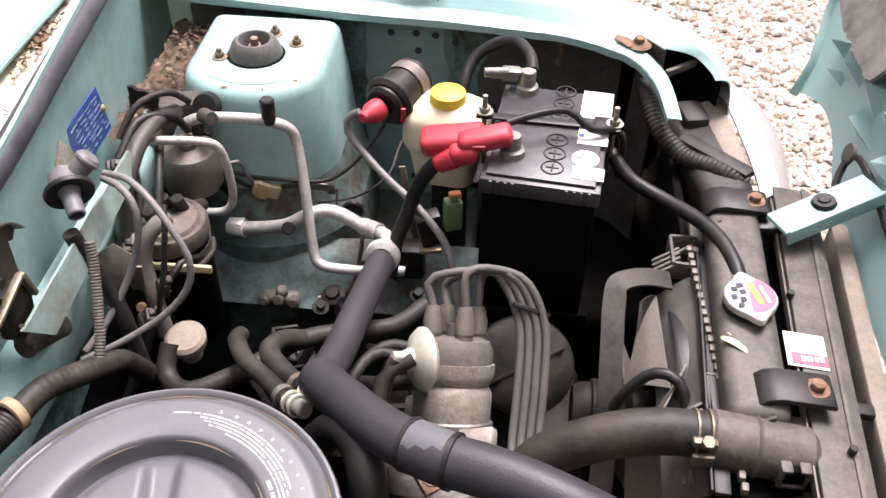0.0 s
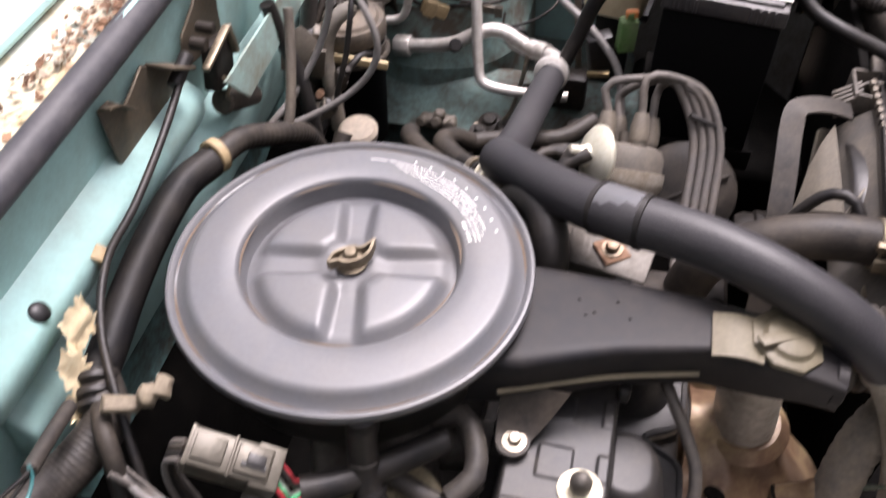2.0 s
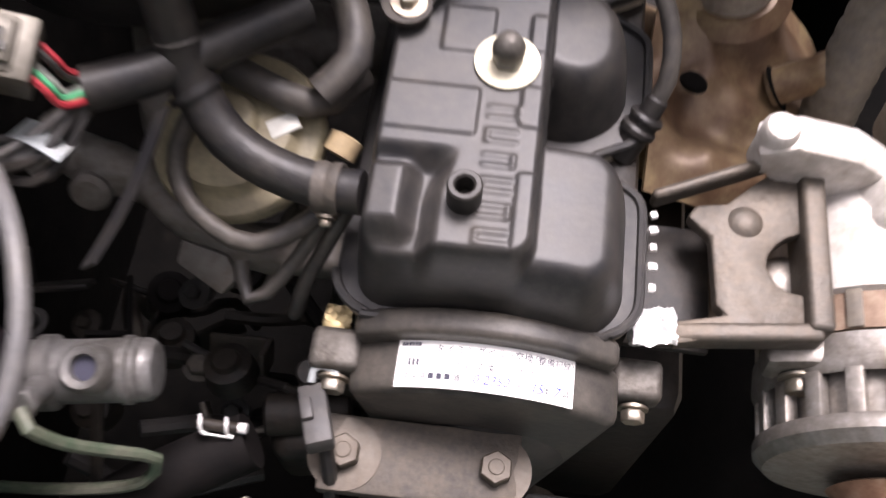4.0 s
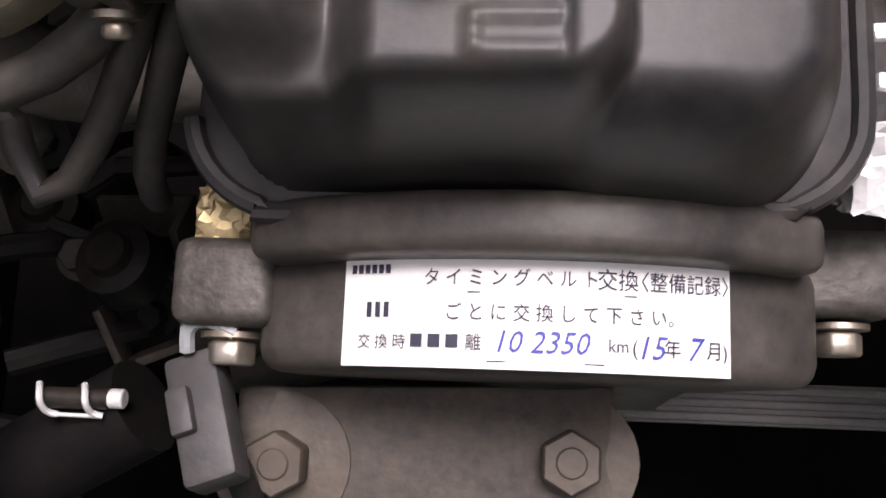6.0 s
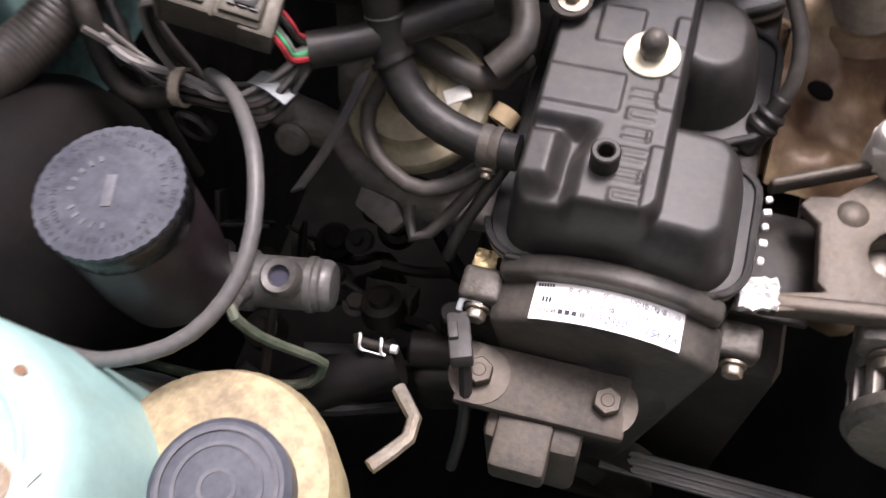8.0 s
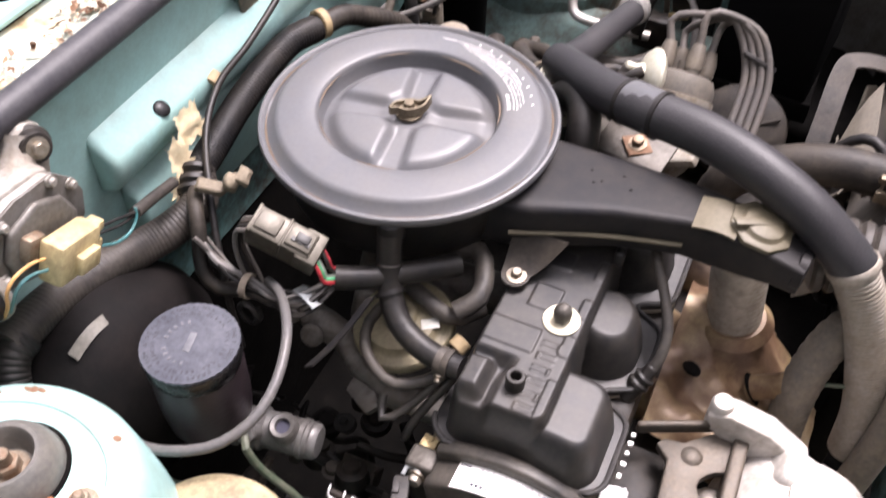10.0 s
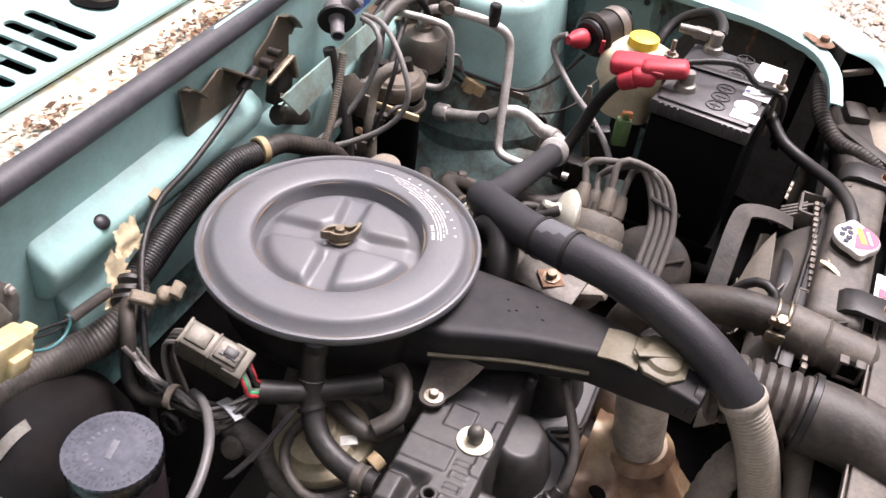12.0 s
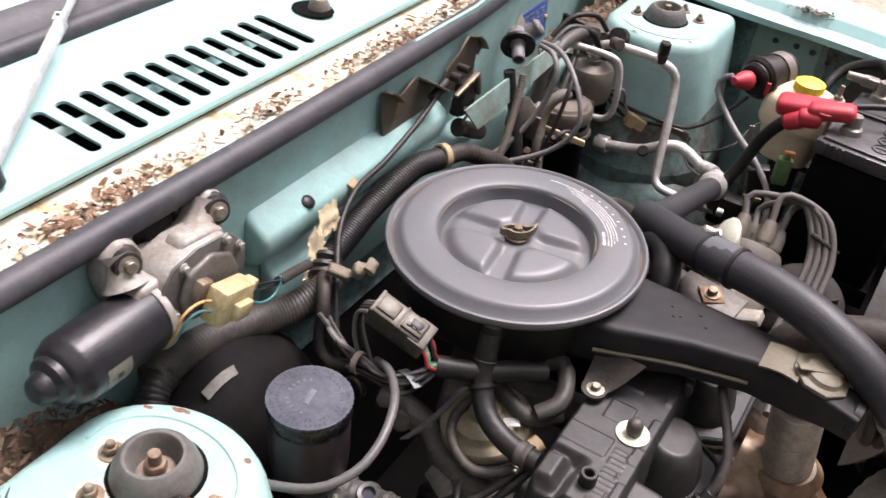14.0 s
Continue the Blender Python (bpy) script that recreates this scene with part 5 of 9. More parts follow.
def engine_block():
    part("cylinder_head", box(0.15, 0.40, 0.08, pose(0.018, 0.364, 0.674), 0.008), GREASE, engine, "greasy cylinder head")
    part("block", box(0.22, 0.46, 0.26, pose(0.03, 0.38, 0.50), 0.015), GREASE, engine)
    part("gearbox", box(0.26, 0.26, 0.22, pose(0.04, 0.74, 0.45), 0.03), GREASE, engine)
    mp = part("mount_plate", join(box(0.104, 0.040, 0.010, pose(-0.007, 0.095, 0.670, 0, 5, 2), 0.002), box(0.06, 0.05, 0.09, pose(-0.007, 0.085, 0.62), 0.006)), GREASE2, engine, "dusty engine mount plate")
    bolt(mp, (-0.046, 0.093, 0.677), (-0.04, 0.093, 1), 0.0090, 0.0190, NUTBROWN, "mount_nut", 0.010, NUTBROWN)
    bolt(mp, (0.032, 0.096, 0.669), (0.035, 0.096, 1), 0.0090, 0.0190, NUTBROWN, "mount_nut", 0.010, NUTBROWN)
    part("mount_block", box(0.035, 0.035, 0.03, pose(-0.012, 0.060, 0.655), 0.004), GREASE2, mp)
    part("crank_pulley", lathe([(0, 0.03), (0.02, 0.03), (0.03, 0.02), (0.06, 0.02), (0.068, 0.024), (0.064, 0.012), (0.068, 0.0)], pose(0.02, 0.13, 0.44, 90, 0, 0), 40), GREASE, engine)
    belt = part("drive_belt", box(0.34, 0.020, 0.005, pose(0.21, 0.115, 0.480, 0, 2, 0), 0.001), LEADBELT, engine, "grooved grey drive belt")
    for k in range(3):
        part("belt_rib", box(0.34, 0.0040, 0.003, pose(0.21, 0.1085 + 0.0065 * k, 0.4835, 0, 2, 0), 0.001), LEADBELT, belt)
    # inlet side
    part("inlet_manifold", join(tube([(-0.05, 0.34, 0.70), (-0.13, 0.32, 0.72), (-0.18, 0.33, 0.74)], 0.022, 14), box(0.10, 0.12, 0.05, pose(-0.155, 0.315, 0.710, 0, 10, 20), 0.012, 3)), RUNNER, engine, "grimy alloy inlet manifold")
    arm = tube([(-0.238, 0.240, 0.712), (-0.210, 0.230, 0.708), (-0.180, 0.224, 0.702), (-0.150, 0.210, 0.694), (-0.120, 0.200, 0.686), (-0.080, 0.205, 0.676), (-0.05, 0.215, 0.672)], 0.0145, 20, 0.004)
    for v in arm.verts:
        v.co += 0.0045 * Vector((noise.noise(v.co * 55), noise.noise(v.co * 55 + Vector((4, 0, 0))), noise.noise(v.co * 55 + Vector((0, 4, 0)))))
    runner = part("inlet_runner", arm, RUNNER, engine, "lumpy greasy cast inlet runner")
    part("runner_boss", join(rod((-0.206, 0.226, 0.700), (-0.204, 0.206, 0.712), 0.0115, 20, 0.25), rod((-0.232, 0.232, 0.706), (-0.230, 0.214, 0.720), 0.0085, 18, 0.25)), RUNNER, runner, "round bosses on the runner")
    part("runner_flange", prism([(-0.016, -0.006), (0.016, -0.010), (0.022, 0.004), (0.010, 0.012), (-0.018, 0.008)], 0.010, pose(-0.138, 0.188, 0.680, 35, 0, -22), 0.002), RUNNER, runner)
    part("carburettor", box(0.11, 0.12, 0.06, pose(-0.178, 0.366, 0.768), 0.01), CASTDARK, engine)
    egr = part("egr_valve", lathe([(0, 0.036), (0.012, 0.036), (0.014, 0.0345), (0.0155, 0.030), (0.028, 0.0285), (0.031, 0.027), (0.033, 0.021), (0.0355, 0.019), (0.042, 0.018), (0.0435, 0.016), (0.0435, 0.009), (0.038, 0.007), (0.036, 0.0), (0.028, -0.01), (0, -0.01)], pose(-0.119, 0.239, 0.726, 10, -8, 0) @ Matrix.Scale(1.08, 4), 40), BEIGE, engine, "beige round diaphragm valve")
    part("tag", box(0.016, 0.010, 0.002, pose(-0.094, 0.234, 0.7600, 8, -8, 30), 0.0005), WIRE_W, egr)


engine_block()


def exhaust():
    def f(u, v):
        x = 0.102 + 0.165 * u
        y = 0.272 + 0.175 * v
        z = 0.690 - 0.055 * u - 0.22 * max(0, u - 0.5) ** 1.5 - 0.045 * max(0, 0.4 - v) + 0.013 * math.sin(3 * math.pi * v) * (1 - u) + 0.011 * noise.noise((u * 4, v * 5, 2)) + 0.004 * noise.noise((u * 11, v * 12, 5)) - 0.012 * math.exp(-((v - 0.30) / 0.10) ** 2)
        z += 0.028 * math.exp(-((x - 0.145) ** 2 + (y - 0.415) ** 2) / 0.0012)
        return (x, y, z)

    ex = part("heat_shield", sheet(f, 40, 40, 0.0025), RUST, engine, "rusty pressed-steel exhaust heat shield")
    part("shield_hole", lathe([(0, 0.001), (0.009, 0.001), (0.011, 0), (0.012, -0.002)], pose(0.1285, 0.345, 0.6865, 0, 16, 0) @ Matrix.Diagonal((0.80, 0.66, 1, 1)), 20), DEEPSHADE, ex)
    part("riser_tube", tube([(0.15, 0.417, 0.68), (0.147, 0.415, 0.71), (0.142, 0.412, 0.745), (0.136, 0.405, 0.79), (0.134, 0.395, 0.81)], 0.0265, 28, rib=0.0006, pitch=0.0072), FOILTUBE, ex, "crinkled metal hot-air tube")
    part("riser_flange", lathe([(0.027, 0.006), (0.031, 0.006), (0.036, 0.0), (0.040, -0.004)], along((0.149, 0.417, 0.692), (0.146, 0.415, 0.72)), 28), RUST, ex)
    p, q = Vector((0.188, 0.370, 0.658)), Vector((0.226, 0.372, 0.686))
    part("sensor_hole", lathe([(0, 0.001), (0.014, 0.001), (0.016, 0)], along(p, q) @ pose(-0.002, 0, 0.0) @ Matrix.Diagonal((0.8, 1.25, 1, 1)), 24), DEEPSHADE, ex, "dark hole round the sensor")
    se = part("sensor", lathe([(0, -0.004), (0.0125, -0.004), (0.0125, 0.016), (0.0118, 0.026), (0.0128, 0.028), (0.0130, 0.035), (0.0118, 0.037), (0.0105, 0.043), (0.0060, 0.045), (0.0055, 0.050), (0, 0.051)], along(p, q), 28), RUST, ex, "rusty oxygen sensor")
    part("sensor_wire", tube([q + Vector((0.002, 0, 0.002)), (0.245, 0.374, 0.694), (0.275, 0.380, 0.698), (0.32, 0.39, 0.69)], 0.0022, 8), GREENPIPE, se, "thin green sensor wire")
    part("manifold", join(*[tube([(0.08, y, 0.64), (0.14, y, 0.61), (0.19, y + 0.02, 0.54)], 0.024, 12) for y in (0.24, 0.33, 0.42, 0.51)]), RUST, engine, "rusty exhaust manifold")


exhaust()


def alternator():
    al = thing("alternator", "alternator with a chalky white casing and rusty core, beside the engine", "alternator")
    cx, cz = 0.243, 0.655
    m = pose(cx, 0, cz) @ pose(0, 0, 0, -90, 0, 0)
    part("rear_casing", join(lathe([(0, 0.285), (0.045, 0.283), (0.062, 0.272), (0.069, 0.25), (0.070, 0.205), (0.066, 0.203)], m, 48), prism([(0.145, 0.742), (0.165, 0.752), (0.20, 0.745), (0.235, 0.722), (0.25, 0.62), (0.19, 0.62), (0.16, 0.715)], 0.024, Matrix(((1, 0, 0, 0.004), (0, 0, -1, 0.288), (0, 1, 0, -0.008), (0, 0, 0, 1))), 0.005), box(0.045, 0.04, 0.03, pose(0.235, 0.255, 0.708, 0, 30, 0), 0.008, 3), box(0.006, 0.05, 0.05, pose(0.232, 0.250, 0.700), 0.002)), WHITEALU, al, "chalky white alloy casing")
    part("stator", lathe([(0.060, 0.206), (0.0665, 0.206), (0.0665, 0.183), (0.060, 0.183)], m, 48), STATOR, al, "rust-red laminated core")
    for k in range(18):
        a = radians(20 + 18 * k)
        part("core_stripe", box(0.008, 0.0225, 0.003, m @ pose(0.0668 * math.cos(a), 0.0668 * math.sin(a), 0.1945, 0, 0, 20 + 18 * k) @ pose(0, 0, 0, 0, 90, 0) @ pose(0, 0, 0, 0, 0, 90), 0.0006), RECV if k % 2 == 0 else STATOR, al)
    part("front_casing", join(lathe([(0.066, 0.182), (0.070, 0.180), (0.071, 0.165), (0.068, 0.160)], m, 48), lathe([(0.060, 0.163), (0.060, 0.135), (0.0700, 0.138), (0.0712, 0.136), (0.0712, 0.130), (0.066, 0.124), (0.050, 0.121), (0.030, 0.120), (0, 0.120)], m, 48)), CAST, al, "slotted alloy end casing")
    for k in range(20):
        a = 2 * math.pi * k / 20
        part("casing_fin", box(0.008, 0.009, 0.028, m @ pose(0.0650 * math.cos(a), 0.0650 * math.sin(a), 0.149, 0, 0, math.degrees(a)), 0.001), CAST, al)
    part("pulley", lathe([(0.0, 0.118), (0.012, 0.118), (0.030, 0.116), (0.034, 0.114), (0.026, 0.106), (0.034, 0.098), (0.02, 0.097), (0, 0.097)], m, 40), RUSTY, al, "rusty belt pulley")
    ear = [(0.165, 0.695), (0.185, 0.703), (0.30, 0.70), (0.30, 0.66), (0.24, 0.66), (0.185, 0.655), (0.168, 0.672)]
    part("mounting_ear", prism(ear, 0.016, Matrix(((1, 0, 0, 0), (0, 0, -1, 0.180), (0, 1, 0, 0), (0, 0, 0, 1))), 0.004), CAST, al)
    bolt(al, (0.186, 0.163, 0.682), (0.186, 0, 0.682), 0.008, 0.011, STEEL, "ear_bolt")
    br = thing("alternator_bracket", "dark cast alternator bracket bolted to the block", "bracket")
    z = 0.712
    plate = [(0.1314, 0.2251), (0.1193, 0.2359), (0.1238, 0.2434), (0.1405, 0.2465), (0.1583, 0.2633), (0.180, 0.2807), (0.180, 0.2327), (0.1725, 0.2295), (0.1664, 0.2244), (0.162, 0.218), (0.1609, 0.2115), (0.163, 0.206), (0.1664, 0.201), (0.1725, 0.198), (0.180, 0.197), (0.180, 0.1747), (0.1578, 0.1736), (0.1133, 0.1613), (0.1106, 0.1735), (0.1394, 0.1809), (0.134, 0.1859)]
    part("casting", prism(plate, 0.010, pose(0, 0, z - 0.010), 0.002), BRCAST, br, "dusty cast plate with a half-round hole")
    # added dark plate, so the gap beside the casting looks shaded
    part("gap_backing", box(0.050, 0.075, 0.006, pose(0.114, 0.208, 0.678), 0.002), GREASE, br, "dark backing added behind the bracket's gap")
    part("rib", box(0.013, 0.124, 0.030, pose(0.1855, 0.238, z - 0.008, 0, 0, 0.8), 0.003, 3), BRCAST, br, "tall rib of the bracket")
    part("bearing", lathe([(0, 0.012), (0.010, 0.011), (0.016, 0.006), (0.018, 0.0)], pose(0.178, 0.214, z - 0.030), 28), CAST, br, "bare metal behind the hole")
    for p, q, w, h in (((0.101, 0.243, z + 0.002), (0.180, 0.281, z + 0.002), 0.006, 0.014), ((0.106, 0.168, z - 0.008), (0.186, 0.176, z - 0.003), 0.010, 0.016)):
        ln = (Vector(q) - Vector(p)).length
        part("web", box(w, h, ln + 0.004, along(p, q) @ pose(0, 0, ln / 2), 0.003, 3), BRCAST, br)
    part("boss", lathe([(0, 0.003), (0.005, 0.0025), (0.009, 0.0005), (0.013, -0.005), (0.015, -0.012)], pose(0.150, 0.236, z), 24), BRCAST, br)
    part("pivot_boss", lathe([(0, 0.012), (0.008, 0.012), (0.010, 0.009), (0.010, -0.02), (0, -0.02)], pose(0.160, 0.276, 0.735), 24), WHITEALU, br, "white pivot boss")


alternator()


def foil_bits():
    rng = random.Random(11)
    for p, size, tilt, mat, lab in (((0.1015, 0.1690, 0.712), (0.021, 0.017, 0.026), (20, -6, 8), SILVER, "crumpled shiny foil wrapped round the cover's corner"), ((-0.0575, 0.156, 0.702), (0.014, 0.013, 0.010), (12, 4, -4), BRASS, "crumpled brassy foil scrap by the rocker cover")):
        bm = bmesh.new()
        bmesh.ops.create_cube(bm, size=1)
        bmesh.ops.subdivide_edges(bm, edges=bm.edges, cuts=7, use_grid_fill=True)
        for v in bm.verts:
            c = v.co.copy()
            v.co = c + 0.10 * Vector((noise.noise(c * 4 + Vector(p) * 90), noise.noise(c * 4.3 + Vector((7, 1, 3))), noise.noise(c * 4.1 + Vector((2, 9, 5))))) + Vector([rng.uniform(-0.045, 0.045) for _ in range(3)])
        bmesh.ops.transform(bm, matrix=pose(*p, *tilt) @ Matrix.Diagonal((*size, 1)), verts=bm.verts)
        bmesh.ops.triangulate(bm, faces=bm.faces)
        tagged(finish("foil_scrap", bm, mat, None, 12), lab, "foil")
    g = thing("gasket_edge", "strip of bright gasket tabs along the rocker cover", "gasket")
    for i, y in enumerate((0.187, 0.199, 0.210, 0.220, 0.229)):
        part("tab", box(0.0042 + 0.0012 * (i % 2), 0.0042, 0.003, pose(0.0995, y, 0.7200, 0, 12, 7 * i), 0.001), SILVER, g)


foil_bits()


# ---- battery and what stands round it ----
def battery():
    b = thing("battery", "black car battery with a grey lid and white stickers", "battery")
    x0, x1, y0, y1, zt = 0.036, 0.166, 0.816, 1.010, 0.863
    m = pose((x0 + x1) / 2, (y0 + y1) / 2, 0, 0, 0, -6)
    w, d = x1 - x0, y1 - y0
    part("case", box(w - 0.006, d - 0.006, 0.175, m @ pose(0, 0, zt - 0.112), 0.003), BATTERY, b, "plain black battery case")
    lid = part("lid", join(box(w, d, 0.020, m @ pose(0, 0, zt - 0.012), 0.002), box(w - 0.012, d - 0.014, 0.004, m @ pose(0, 0, zt), 0.0015), *[box(0.004, 0.003, 0.018, m @ pose(s * (w / 2 - 0.012 - 0.008 * i), -d / 2, zt - 0.012), 0.001) for s in (-1, 1) for i in range(4)]), BATLID, b, "dusty grey battery lid")
    for i in range(6):
        y = -d / 2 + 0.030 + 0.0262 * i + (0.024 if i > 2 else 0)
        c = m @ pose(0.010, y, zt + 0.002)
        part("cell_cap", join(lathe([(0.0110, 0), (0.0110, 0.0012), (0.0122, 0.0012), (0.0128, 0)], c, 28), box(0.014, 0.0018, 0.0012, c @ pose(0, 0, 0.0006), 0.0003), box(0.0018, 0.014, 0.0012, c @ pose(0, 0, 0.0006), 0.0003)), RUBBER, lid)
    for sx, y, ly, mat in ((0.036, 0.066, 0.058, WHITE), (0.034, 0.005, 0.042, WHITE), (0.034, -0.070, 0.022, WHITE)):
        part("sticker", box(sx, ly, 0.0006, m @ pose(0.049, y, zt + 0.0026), 0.0002), mat, lid, "white battery sticker")
    part("round_sticker", lathe([(0, 0.0006), (0.015, 0.0006), (0.015, 0)], m @ pose(0.044, -0.043, zt + 0.002), 28), WHITE, lid)
    part("print_bars", join(box(0.02, 0.0015, 0.0005, m @ pose(0.042, -0.043, zt + 0.0029), 0), box(0.006, 0.006, 0.0005, m @ pose(0.036, 0.0, zt + 0.0032), 0)), BLUEINK, lid)
    part("sticker_spot", lathe([(0, 0.0005), (0.010, 0.0005), (0.010, 0)], m @ pose(0.044, 0.06, zt + 0.0027), 20), CREAM, lid)
    for x, y, h in ((0.060, 0.866, 0.026), (0.073, 0.998, 0.028)):
        part("terminal_post", join(lathe([(0, h), (0.008, h), (0.009, h - 0.002), (0.009, 0.010), (0.013, 0.008), (0.015, 0.0), (0, 0)], pose(x, y, zt + 0.001), 24), hexagon(0.009, 0.008, pose(x, y, zt + 0.016))), POST, b, "dull grey terminal post")
    # hold-down bar with hooked bolts
    h = thing("battery_clamp", "grey steel bar that clamps the battery down", "battery clamp")
    part("bar", join(box(0.165, 0.012, 0.003, pose(0.098, 0.930, zt + 0.005, 0, 0, -3), 0.001), box(0.03, 0.028, 0.004, pose(0.166, 0.927, zt + 0.007, 0, 0, -3), 0.001)), BLACK, h)
    for x, y in ((0.025, 0.934), (0.174, 0.926)):
        part("hook_bolt", join(rod((x, y, 0.80), (x, y, zt + 0.032), 0.003), hexagon(0.0065, 0.006, pose(x, y, zt + 0.010)), lathe([(0, 0), (0.010, 0), (0.010, 0.0015), (0, 0.0015)], pose(x, y, zt + 0.0095), 18)), STEEL, h)
    t = thing("battery_tray", "black steel tray under the battery", "tray")
    part("tray", join(box(0.135, 0.20, 0.012, pose(0.096, 0.915, 0.655), 0.003), box(0.135, 0.006, 0.03, pose(0.096, 0.815, 0.66), 0.002), box(0.10, 0.16, 0.12, pose(0.096, 0.93, 0.59), 0.01)), DEEPSHADE, t)
    # red cover over the positive clamp
    c = thing("terminal_cover", "red rubber cover over the positive battery clamp", "terminal cover")
    bm = join(box(0.074, 0.036, 0.024, pose(-0.006, 0.870, 0.877, 6, -8, 4), 0.009, 4), box(0.062, 0.028, 0.022, pose(0.029, 0.861, 0.886, 0, -10, 12), 0.009, 4), box(0.034, 0.026, 0.024, pose(0.006, 0.851, 0.872, 8, -6, 10), 0.010, 4), rod((0.000, 0.848, 0.869), (-0.022, 0.852, 0.856), 0.0125, 20, 0.3), box(0.016, 0.012, 0.006, pose(0.022, 0.850, 0.885, 10, 0, 10), 0.002))
    for v in bm.verts:
        v.co += 0.0012 * Vector((noise.noise(v.co * 60), noise.noise(v.co * 60 + Vector((5, 0, 0))), noise.noise(v.co * 60 + Vector((0, 5, 0)))))
    part("cover", bm, RED, c)
    n = thing("negative_clamp", "dull metal clamp on the negative battery post", "battery clamp")
    part("clamp", join(box(0.055, 0.012, 0.010, pose(0.055, 1.005, zt + 0.020, 0, 0, 5), 0.002), rod((0.02, 1.0, zt + 0.022), (0.05, 1.004, zt + 0.022), 0.006), box(0.022, 0.016, 0.014, pose(0.052, 1.006, zt + 0.019), 0.002)), POST, n)


battery()


def washer_bottle():
    o = thing("coolant_bottle", "cream plastic coolant bottle with a yellow cap beside the battery", "bottle")
    def f(z, grow):
        pts = []
        for k in range(32):
            a = 2 * math.pi * k / 32
            c, n = math.cos(a), math.sin(a)
            q = (abs(c) ** 4 + abs(n) ** 4) ** -0.25
            pts.append((0.054 * (1 + grow) * q * c, 0.042 * (1 + grow) * q * n, z))
        return pts
    bm = bmesh.new()
    rows = [[bm.verts.new(p) for p in f(z, g)] for z, g in ((0.735, -0.40), (0.739, -0.30), (0.765, -0.22), (0.784, -0.16), (0.792, -0.06), (0.800, -0.01), (0.824, -0.03), (0.832, -0.06), (0.838, -0.14), (0.844, -0.30), (0.849, -0.46), (0.851, -0.60))]
    for a, b in zip(rows, rows[1:]):
        for i in range(32):
            bm.faces.new((a[i], a[(i + 1) % 32], b[(i + 1) % 32], b[i]))
    bm.faces.new(rows[0][::-1])
    bm.faces.new(rows[-1])
    part("bottle", move(bm, pose(-0.022, 0.990, 0, 0, 0, -8)), CREAM, o)
    part("bracket", join(box(0.09, 0.055, 0.012, pose(-0.020, 1.003, 0.735, 0, 0, -8), 0.003), box(0.05, 0.012, 0.18, pose(-0.020, 1.028, 0.645, 0, 0, -8), 0.003)), BLACK, o, "black bottle bracket")
    part("cap", lathe([(0, 0.014), (0.018, 0.014), (0.0215, 0.012), (0.0225, 0.0), (0.018, 0), (0.017, -0.008)], pose(-0.022, 0.988, 0.850), 32), YELLOW, o, "yellow plastic cap")


washer_bottle()


def coil():
    c = thing("ignition_coil", "black ignition coil with a red boot, clamped to the inner wing", "ignition coil")
    p, q = Vector((-0.100, 0.970, 0.845)), Vector((-0.068, 1.040, 0.850))
    part("can", join(rod(p.lerp(q, 0.25), q, 0.027, 28), rod(p.lerp(q, 0.12), p.lerp(q, 0.3), 0.033, 28)), GREASE, c, "dusty coil can")
    part("tower", join(rod(p.lerp(q, 0.0), p.lerp(q, 0.15), 0.026, 28), rod(p + (p - q) * 0.1, p, 0.012, 20)), BLACK, c)
    part("boot", lathe([(0, 0.030), (0.006, 0.030), (0.009, 0.022), (0.013, 0.015), (0.0145, 0.006), (0.0145, 0.0), (0, 0)], along(p + Vector((-0.004, -0.004, 0)), p + Vector((-0.020, -0.030, 0.003))), 24), RED, c, "red rubber boot")
    part("red_tag", box(0.006, 0.004, 0.022, pose(-0.073, 0.957, 0.845, 10, 0, 20), 0.0015), RED, c)
    part("strap", lathe([(0.0275, -0.008), (0.029, -0.008), (0.029, 0.008), (0.0275, 0.008)], along(p.lerp(q, 0.75), q), 28), RECV, c)


coil()


DISTALU = material("stained_alloy", (0.40, 0.37, 0.32), 0.46, metal=0.45, dust=(0.19, 0.15, 0.105), dusty=0.5, scale=32, bump=0.5)
CAPDUST = material("dusty_cap", (0.075, 0.069, 0.062), 0.6, dust=(0.15, 0.128, 0.10), dusty=0.5, scale=30)
HOSEDARK = material("grey_short_hose", (0.055, 0.052, 0.050), 0.55, dust=(0.11, 0.09, 0.07), dusty=0.4, scale=30)


